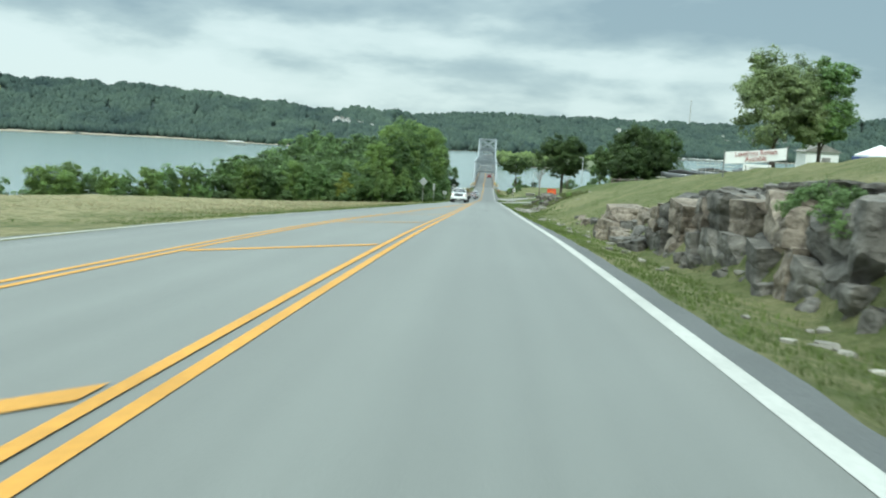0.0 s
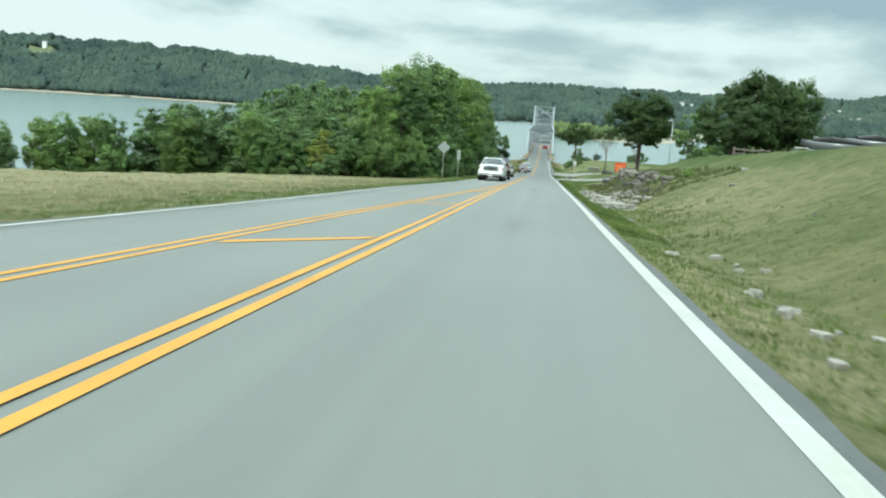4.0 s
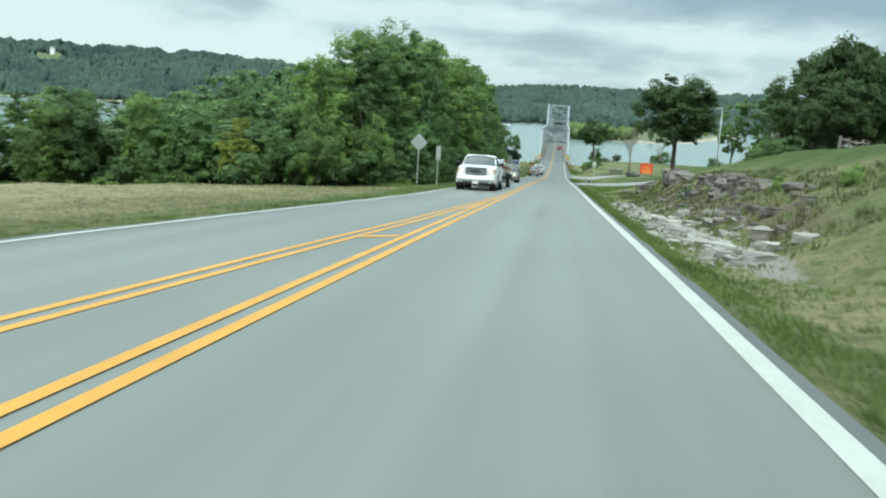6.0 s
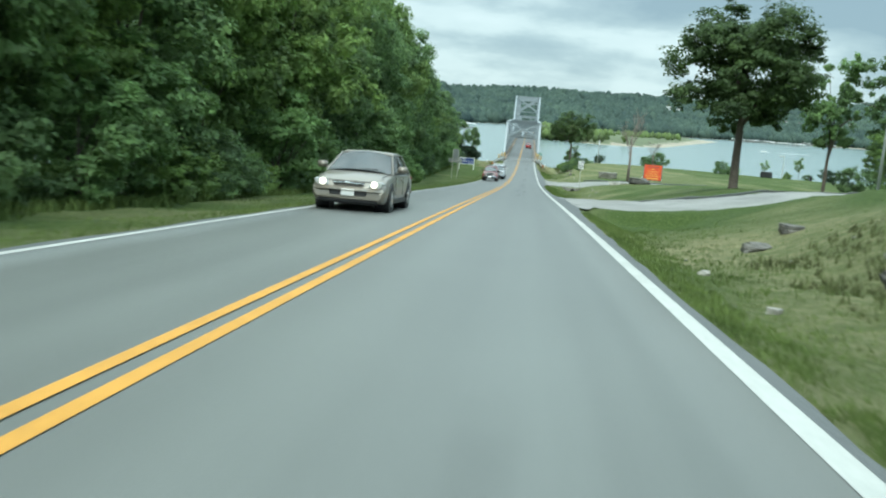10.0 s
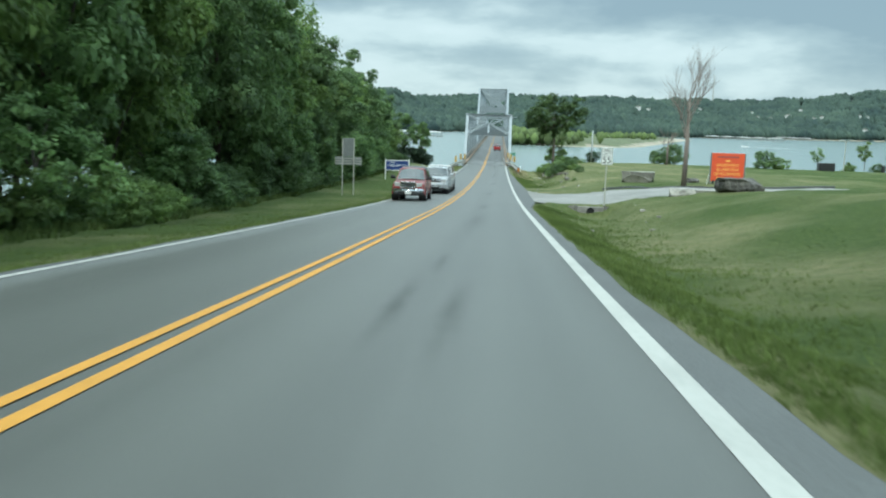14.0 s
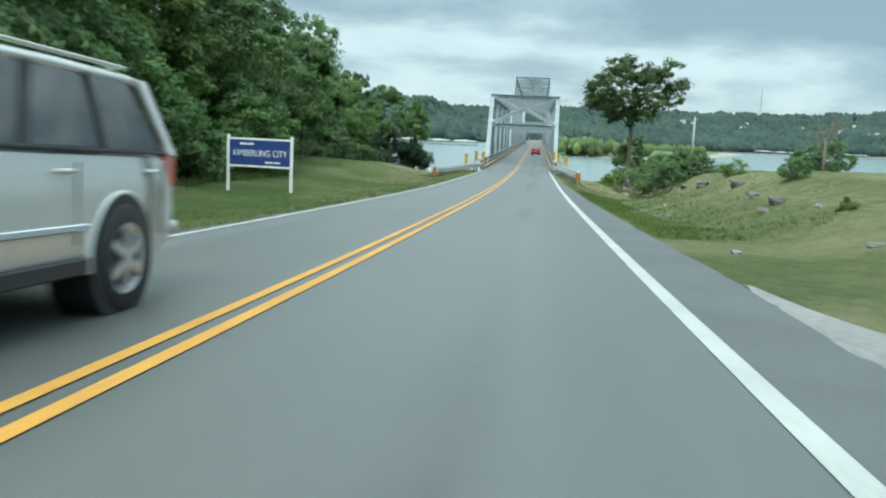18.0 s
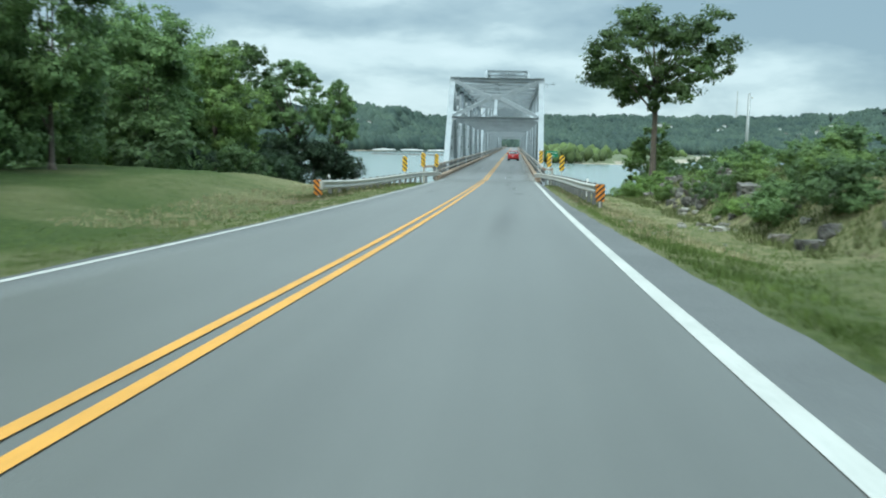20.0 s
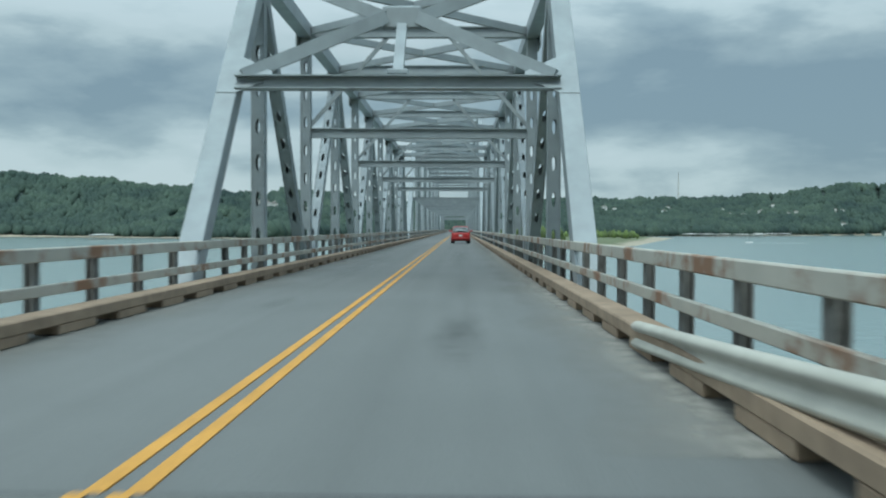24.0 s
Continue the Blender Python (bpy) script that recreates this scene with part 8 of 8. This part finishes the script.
            if lamp == "lamp_on":
                part("indicator", boxes_bm([(s * (w * .895), fy - .12, gz_ + .005, .10, .22, .25 * k)], .03, 2), M["amber"], v, "amber lamp beside the headlight")
            else:
                part("indicator", boxes_bm([(s * (w * .80), fy - .10, gz_ - .165 * k, .26, .16, .06 * k)], .02, 2), M["amber"], v, "amber lamp below the headlight")
        part("bumper", boxes_bm([(0, fy - .06, gz_ - .35 * k, W * .96, .30, .27 * k)], .08, 3), P if bumper == "body" else M["chrome"], v, smooth=True)
        part("valance", boxes_bm([(0, fy - .10, clear + .02, W * .86, .20, .22)], .05), M["trim"], v)
        part("licence_plate", boxes_bm([(0, fy + .05, clear + .05, .32, .02, .16)], .004), M["plate"], v, "plain licence plate")
        fog_z, fog_y = clear + .09, fy + .02
    elif grille == "slim":
        gz_ = hood - .23
        slab("grille", v, [(-W * .19, gz_ - .035), (W * .19, gz_ - .035), (W * .22, gz_ + .04), (-W * .22, gz_ + .04)], fy - .03, .05, M["trim"])
        part("grille_bar", boxes_bm([(0, fy + .0, gz_ + .005, W * .40, .02, .016)], .005), M["chrome"], v)
        part("badge", boxes_bm([(0, fy + .012, gz_ + .01, .13, .02, .05)], .01), M["chrome"], v, "plain badge")
        for s in (-1, 1):
            slab("headlight", v, [(s * W * .26, gz_ - .075), (s * W * .41, gz_ - .085), (s * W * .46, gz_ + .03), (s * W * .44, gz_ + .085), (s * W * .29, gz_ + .05)], fy - .10, .16, M["lens"], "clear headlamp")
            part("indicator", boxes_bm([(s * w * .92, fy - .30, gz_ + .0, .04, .2, .08)], .015, 2), M["lens"], v, "clear side lamp")
        part("bumper", boxes_bm([(0, fy - .10, gz_ - .16, W * .92, .30, .17)], .075, 3), P, v, smooth=True)
        slab("intake", v, [(-W * .24, clear + .17), (W * .24, clear + .17), (W * .26, clear + .31), (-W * .26, clear + .31)], fy - .02, .06, M["trim"])
        part("chin", boxes_bm([(0, fy - .12, clear + .10, W * .88, .26, .14)], .06, 3), P, v, smooth=True)
        part("licence_plate", boxes_bm([(0, fy + .03, clear + .24, .31, .015, .15)], .004), M["plate"], v, "plain licence plate")
        fog_z, fog_y = clear + .2, fy - .05
    else:
        gz_ = hood - .22
        gw = W * .25
        slab("grille", v, [(-gw * .92, gz_ - .12), (gw * .92, gz_ - .12), (gw * 1.06, gz_ + .11), (-gw * 1.06, gz_ + .11)], fy - .02, .05, M["trim"])
        part("grille_bar", boxes_bm([(0, fy + .012, gz_ + .01, gw * 1.9, .03, .055)], .012), M["chrome"] if lamp == "lamp_on" else P, v)
        part("badge", boxes_bm([(0, fy + .03, gz_ + .01, .19, .02, .12)], .03), M["chrome"], v, "plain oval badge")
        for s in (-1, 1):
            slab("headlight", v, [(s * W * .28, gz_ - .09), (s * W * .40, gz_ - .10), (s * W * .44, gz_ + .03), (s * W * .43, gz_ + .09), (s * W * .29, gz_ + .08)], fy - .06, .12, M["lens"], "clear headlamp")
            part("indicator", boxes_bm([(s * (w * .93), fy - .22, gz_ + .01, .05, .24, .12)], .02, 2), M["lens"], v, "clear side lamp")
        part("bumper", boxes_bm([(0, fy - .08, gz_ - .25, W * .95, .30, .24), (0, fy - .07, clear + .15, W * .92, .28, .2)], .085, 3), M["chrome"] if bumper == "chrome" else P, v, smooth=True)
        slab("intake", v, [(-W * .21, gz_ - .49), (W * .21, gz_ - .49), (W * .22, gz_ - .34), (-W * .22, gz_ - .34)], fy + .01, .06, M["trim"])
        part("valance", boxes_bm([(0, fy - .10, clear + .24, W * .92, .22, .3)], .07, 3), P, v, smooth=True)
        part("licence_plate", boxes_bm([(0, fy + .06, clear + .36, .31, .015, .15)], .004), M["plate"], v, "plain licence plate")
        fog_z, fog_y = clear + .32, fy - .01
    for s in (-1, 1):
        if grille != "pickup" or lamp == "lamp_on":
            part("fog_lamp", tube_bm([(s * W * .36, fog_y - .06, fog_z), (s * W * .36, fog_y + .03, fog_z)], .07, 14), M["lens"], v)
        part("wiper", beam_bm((s * .10 + .25, c1 + .02, zb + .06), (s * .10 - .35, c1 - .04, zb + .10), .02, .02), M["trim"], v)
    for s in (-1, 1):      # lit bulbs behind the clear lamp covers
        for q in (() if lamp != "lamp_on" else (.34,) if grille == "slim" else (.36,)):
            rim = tube_bm([(s * W * q, fy - .08, gz_ + .005), (s * W * q, fy + (.012 if grille != "slim" else -.005), gz_ + .005)], [.06, .082], 16)
            part("bulb", rim, M["lamp_on"], v, "lit round headlamp bulb")
        part("hood_seam", beam_bm((s * w * .84, c1 + .02, hood + .045), (s * w * .80, y1 - .40, hood + .012 - drop * .25), .012, .012), M["trim"], v)
    part("hood_seam", boxes_bm([(0, y1 - .16, hood - drop * .62 + .012, W * .74, .012, .012)]), M["trim"], v)
    part("skid", boxes_bm([(0, y1 - .25, clear + .05, W * .8, .5, .08)], .03), M["trim"], v)
    # back
    for s in (-1, 1):
        part("tail_light", boxes_bm([(s * (w - .10), y0 + .09, belt - (.14 if sedan else .12), .10, .14, .16 if sedan else .36)], .03), M["red_lens"], v, "red tail lamp")
    part("rear_bumper", boxes_bm([(0, y0 + .05, clear + .24, W * .97, .26, .28)], .09, 3), M["chrome"] if bumper == "chrome" else P, v, smooth=True)
    part("rear_plate", boxes_bm([(0, y0 - .01, belt - .3, .31, .02, .15)]), M["plate"], v, "plain licence plate")
    part("underbody", boxes_bm([(0, 0, clear + .04, W * .7, L * .86, .16)]), M["trim"], v)
    for ya in axles:
        part("axle", tube_bm([(-w + .2, ya, wheel_r), (w - .2, ya, wheel_r)], .05, 8), M["trim"], v)
    if kind == "suv":
        for s in (-1, 1):
            part("roof_rail", boxes_bm([(s * wt * .9, (c0t + c1t) / 2 - .1, zr + .035, .045, (c1t - c0t) * .8, .03), (s * wt * .9, c0t + .4, zr + .01, .04, .1, .06), (s * wt * .9, c1t - .5, zr + .01, .04, .1, .06)], .01), M["galv"], v)
            part("side_moulding", boxes_bm([(s * (w + .004), 0, clear + .33, .02, (axles[1] - axles[0]) - wheel_r * 2.8, .05)], .008), M["chrome"] if lamp == "lamp_on" else P, v)
    if kind == "truck":
        ye = c0 - .08
        part("bed_liner", boxes_bm([(0, (y0 + .12 + ye) / 2, belt + .005, W * .78, ye - y0 - .3, .03)]), M["trim"], v, "dark truck bed")
        part("bed_rail", boxes_bm([(-w * .88, (y0 + ye) / 2, belt + .02, .09, ye - y0 - .1, .06), (w * .88, (y0 + ye) / 2, belt + .02, .09, ye - y0 - .1, .06)], .015), P, v)
    if topper:
        ye = c0 - .02
        part("topper", loft_bm([(y0 + .1, [(wb, belt), (wt * .98, zr - .02), (wt * .8, zr + .05), (.001, zr + .07)]), (y0 + .4, [(wb, belt), (wt * .98, zr + .02), (wt * .8, zr + .10), (.001, zr + .12)]), (ye, [(wb, belt), (wt * .98, zr + .0), (wt * .8, zr + .08), (.001, zr + .10)])]), M["p_grey"], v, "grey fibreglass bed topper", smooth=True)
        for s in (-1, 1):
            pts = [(s * wb * .99, y0 + .45, belt + .12), (s * wt * 1.01, y0 + .5, zr - .12), (s * wt * 1.01, ye - .3, zr - .12), (s * wb * .99, ye - .3, belt + .12)]
            poly_part("topper_window", v, pts if s > 0 else pts[::-1], M["glass"], .02)
    return v


def road_pose(x, y, length, toward):
    """On the road at (x, y), nose towards or away from the viewer's start, tilted with the grade."""
    za, zb = (rz(y - length / 2), rz(y + length / 2)) if y < 334 else (DECK, DECK)
    grade = math.degrees(math.atan2(zb - za, length))
    z = (za + zb) / 2 - 0.010 * abs(x) * (1 if y < 334 else 0)
    return pose(x, y, z, -grade, 0, 180) if toward else pose(x, y, z, grade, 0, 0)


vehicle("pickup_truck", "white crew-cab pickup truck with lit headlamps towing a boat", "pickup truck", road_pose(-1.78, 112.4, 5.8, True), 5.8, 1.96, 1.76, 1.22, 1.21, .36, (-.95, -.62, .72, 1.42), .40, (-1.80, 1.88), "p_white", "truck", "lamp_on", "pickup", "body")
vehicle("sedan", "beige four-door sedan with lit headlamps", "car", road_pose(-2.05, 143.3, 4.9, True), 4.9, 1.78, 1.46, .93, .88, .2, (-1.80, -1.05, .25, 1.15), .33, (-1.45, 1.5), "p_beige", "sedan", "lamp_on", "slim", "body")
vehicle("pickup_truck", "maroon compact pickup truck with a grey bed topper", "pickup truck", road_pose(-2.1, 224.7, 4.6, True), 4.6, 1.70, 1.66, 1.06, 1.02, .36, (-.45, -.2, .42, 1.05), .36, (-1.45, 1.55), "p_maroon", "truck", "lens", "pickup", "chrome", topper=True)
vehicle("suv", "silver mid-size sport utility vehicle", "car", road_pose(-1.66, 237.1, 4.7, True), 4.7, 1.72, 1.72, 1.13, 1.10, .32, (-2.2, -1.85, .25, .98), .37, (-1.38, 1.42), "p_silver", "suv", "lens", "bars", "body")
vehicle("suv", "pale silver-beige full-size sport utility vehicle with lit headlamps", "car", road_pose(-1.78, 242.1, 4.9, True), 4.9, 1.98, 1.82, 1.20, 1.16, .34, (-2.34, -2.06, .45, 1.05), .41, (-1.36, 1.45), "p_gold", "suv", "lamp_on", "bars", "body")
vehicle("suv", "small red sport utility vehicle driving away over the bridge", "car", road_pose(1.9, 416.2, 4.3, False), 4.3, 1.78, 1.62, 1.05, 1.02, .24, (-2.0, -1.6, .3, 1.05), .34, (-1.3, 1.3), "p_red", "suv", "lens", "bars", "body")

# boat on its trailer behind the white pickup
bt = thing("boat_trailer", "black tandem-axle boat trailer behind the pickup", "trailer", road_pose(-1.82, 119.8, 6.6, True))
part("frame", boxes_bm([(-.7, -.6, .52, .1, 5.2, .12), (.7, -.6, .52, .1, 5.2, .12), (0, -3.1, .52, 1.5, .1, .12), (0, -1.2, .5, 1.5, .1, .1), (0, .8, .5, 1.5, .1, .1)], .01), M["trim"], bt)
for s in (-1, 1):
    part("drawbar", beam_bm((s * .7, 1.9, .52), (0, 4.0, .5), .1, .12), M["trim"], bt)
    part("mudguard", boxes_bm([(s * .98, -1.45, .80, .28, 1.75, .05), (s * .98, -.58, .66, .28, .05, .28), (s * .98, -2.32, .66, .28, .05, .28)], .02), M["trim"], bt)
    for ya in (-1.05, -1.85):
        wheel(bt, s * .98, ya, .33, .2, 5)
for ya in (-1.05, -1.85):
    part("axle", tube_bm([(-.95, ya, .33), (.95, ya, .33)], .04, 8), M["trim"], bt)
part("winch_post", boxes_bm([(0, 2.75, .85, .1, .12, .75), (0, 2.6, 1.1, .3, .3, .12)], .015), M["trim"], bt)
boat = thing("motor_boat", "white motor boat with a dark red stripe and low windscreen", "boat", road_pose(-1.82, 119.8, 6.6, True))


def hull_ring(y, w, keel, chine, deck):
    return (y, [(.001, keel), (w * .72, chine - .02), (w * .80, chine + .04), (w * .95, (chine + deck) / 2), (w, deck)])


HB = ((-3.2, 1.10, .60, .76, 1.28), (-1.2, 1.13, .58, .76, 1.32), (.8, 1.04, .60, .82, 1.38), (1.9, .76, .68, .92, 1.42), (2.7, .40, .88, 1.06, 1.46), (3.1, .05, 1.15, 1.26, 1.48))
bm = bmesh.new()
rings = []
for y_, w_, k_, c_, d_ in HB:
    half = hull_ring(y_, w_, k_, c_, d_)[1]
    rings.append([bm.verts.new((-x, y_, z)) for x, z in half[::-1]] + [bm.verts.new((x, y_, z)) for x, z in half[1:]])
for a_, b_ in zip(rings, rings[1:]):
    for k in range(len(a_) - 1):
        bm.faces.new((a_[k], a_[k + 1], b_[k + 1], b_[k]))
    bm.faces.new((a_[0], b_[0], b_[-1], a_[-1]))
bm.faces.new(rings[0])
bmesh.ops.recalc_face_normals(bm, faces=list(bm.faces))
part("hull", bm, M["hull_white"], boat, smooth=False)
for s in (-1, 1):
    for (a_, b_) in zip(HB, HB[1:]):
        mid = lambda h, f: (s * (h[1] * (.955 + .045 * f) + .012), h[0], (h[3] + h[4]) / 2 + (h[4] - h[3]) * .5 * f)
        pts = [mid(a_, -.1), mid(b_, -.1), mid(b_, .55), mid(a_, .55)]
        poly_part("stripe", boat, pts if s > 0 else pts[::-1], M["hull_red"], .008)
poly_part("transom_stripe", boat, [(-1.0, -3.215, .98), (1.0, -3.215, .98), (1.05, -3.215, 1.16), (-1.05, -3.215, 1.16)], M["hull_red"], .008)
part("cockpit", boxes_bm([(0, -1.2, 1.34, 1.5, 2.6, .05)], .02), M["trim"], boat, "dark open cockpit")
for s in (-1, 1):
    part("seat", boxes_bm([(s * .45, -1.5, 1.43, .5, .5, .16), (s * .45, -1.75, 1.52, .5, .12, .28)], .05), M["hull_red"], boat)
poly_part("windscreen", boat, [(-.75, .35, 1.40), (.75, .35, 1.40), (.65, -.1, 1.62), (-.65, -.1, 1.62)], M["glass"])
part("windscreen_frame", tube_bm([(-.78, .3, 1.40), (-.66, -.12, 1.64), (.66, -.12, 1.64), (.78, .3, 1.40)], .02, 6), M["chrome"], boat)
part("outboard", boxes_bm([(0, -3.45, 1.25, .4, .45, .5), (0, -3.4, .85, .16, .25, .6)], .06), M["trim"], boat)
part("bow_rail", tube_bm([(-.7, 1.6, 1.42), (-.35, 2.5, 1.56), (0, 2.85, 1.6), (.35, 2.5, 1.56), (.7, 1.6, 1.42)], .018, 6), M["chrome"], boat)

# parked vehicles and boats on the hilltop
vehicle("pickup_truck", "dark pickup truck parked on the hilltop grass", "pickup truck", on_ground(39.5, 127, 62), 5.5, 1.95, 1.85, 1.16, 1.14, .34, (-.75, -.45, 1.0, 1.7), .38, (-1.75, 1.75), "p_grey", "truck", "lens", "pickup", "chrome")
for i, (x, y_) in enumerate(((30.0, 133.0), (35.0, 136.0), (40.0, 132.0))):
    b = thing("pontoon_boat", "dark covered boat parked on the hilltop", "boat", on_ground(x, y_, 70 + i * 12), "parked boats")
    part("hull", loft_bm([(-2.8, section(1.1, .35, 1.1)), (0, section(1.15, .3, 1.15)), (1.8, section(.95, .4, 1.2)), (2.9, section(.2, .75, 1.25))]), M["p_grey"], b, smooth=True)
    part("cover", loft_bm([(-2.7, section(1.0, 1.1, 1.35)), (0, section(1.0, 1.1, 1.75)), (1.8, section(.8, 1.15, 1.45))]), M["trim"], b, "black fabric cover")
    for s in (-1, 1):
        wheel(b, s * .9, -.5, .33, .2, 5)
    part("trailer_frame", boxes_bm([(-.6, .3, .42, .1, 6.2, .12), (.6, .3, .42, .1, 6.2, .12), (0, -.5, .33, 1.8, .08, .08)]), M["galv"], b)


# ---- the far shore: tower, docks, houses, a speedboat ----
tw = thing("radio_tower", "thin lattice radio tower on the far ridge", "tower", pose(614, 2830, 66))
for s in ((-2, -2), (2, -2), (0, 2.2)):
    part("leg", tube_bm([(s[0], s[1], -25), (s[0] * .3, s[1] * .3, 76)], [.55, .4], 5), M["galv"], tw)
for k in range(12):
    z = -20 + k * 8
    f = 1 - .7 * (z + 25) / 101
    part("brace", boxes_bm([(0, 0, z, 4.4 * f, 4.4 * f, .5)]), M["galv"], tw)

rf = random.Random(31)


def dock(x, y, n, turn):
    d = thing("boat_dock", "long covered boat dock with white roofs on the far shore", "boat dock", pose(x, y, WATER, 0, 0, turn), "far boat docks")
    for i in range(n):
        part("roof", prism_bm([(-11, 4.0), (11, 4.0), (10.5, 4.5), (0, 5.2), (-10.5, 4.5)], 14), M["white"], d, at=pose(i * 26, 0, 0))
        part("walkway", boxes_bm([(i * 26, 0, .4, 25, 15, .5)]), M["concrete"], d)
        for k in range(6):
            post("pile", d, i * 26 - 10 + k * 4, -1, 4.2, .4, M["wood_post"], y=-6.5)


dock(370, 1755, 5, -28)
dock(560, 2010, 3, -38)
dock(-330, 1150, 1, 20)
dock(-120, 1100, 3, 8)
dock(700, 2150, 2, -30)


def house(az, d, wide, label):
    x, y = d * math.sin(math.radians(az)), d * math.cos(math.radians(az))
    z = float(far_z(np.array([az]), np.array([d]))[0]) + 7
    h = thing("house", label, "house", pose(x, y, z, 0, 0, -az + rf.uniform(-25, 25)), "far houses")
    hh = wide * rf.uniform(.7, .95)
    part("wall", boxes_bm([(0, 0, hh / 2 - 3, wide, wide * .7, hh + 6)]), M["siding"], h)
    part("roof", prism_bm([(-wide * .56, hh), (wide * .56, hh), (0, hh + wide * .28)], wide * .8), M["concrete"], h, "grey gable roof")
    for i in range(3):
        part("window", boxes_bm([((i - 1) * wide * .3, -wide * .355, hh * .6, wide * .13, .2, hh * .25)]), M["glass"], h)


for i in range(26):
    house(-7.7 + rf.uniform(-2.3, 2.3), 1482 + rf.uniform(-14, 14), rf.uniform(4.5, 7), "white house among trees on the far ridge")
for i in range(16):
    house(rf.uniform(8, 25), rf.uniform(2300, 2520), rf.uniform(8, 12), "pale house among trees on the far ridge")
for az, d in ((5.6, 2300), (1.6, 2600), (-29.7, 1584)):
    house(az, d, rf.uniform(6, 8), "pale house among trees on the far ridge")

sb = thing("speedboat", "small white speedboat trailing a wake", "boat", pose(248, 1090, WATER, 0, 0, 80))
part("hull", loft_bm([(-3, section(1.2, -.2, .8)), (0, section(1.25, -.2, .9)), (2.2, section(.8, 0, 1.0)), (3.4, section(.1, .5, 1.1))]), M["hull_white"], sb)
part("windscreen", boxes_bm([(0, .6, 1.2, 1.6, .1, .6)]), M["glass"], sb)
wk = bmesh.new()
pts_ = [(0.9, -3, .12), (2.2, -20, .1), (2.6, -45, .08), (-2.6, -45, .08), (-2.2, -20, .1), (-.9, -3, .12)]
wk.faces.new([wk.verts.new(p) for p in pts_])
part("wake", wk, M["white"], sb, "white foam wake")
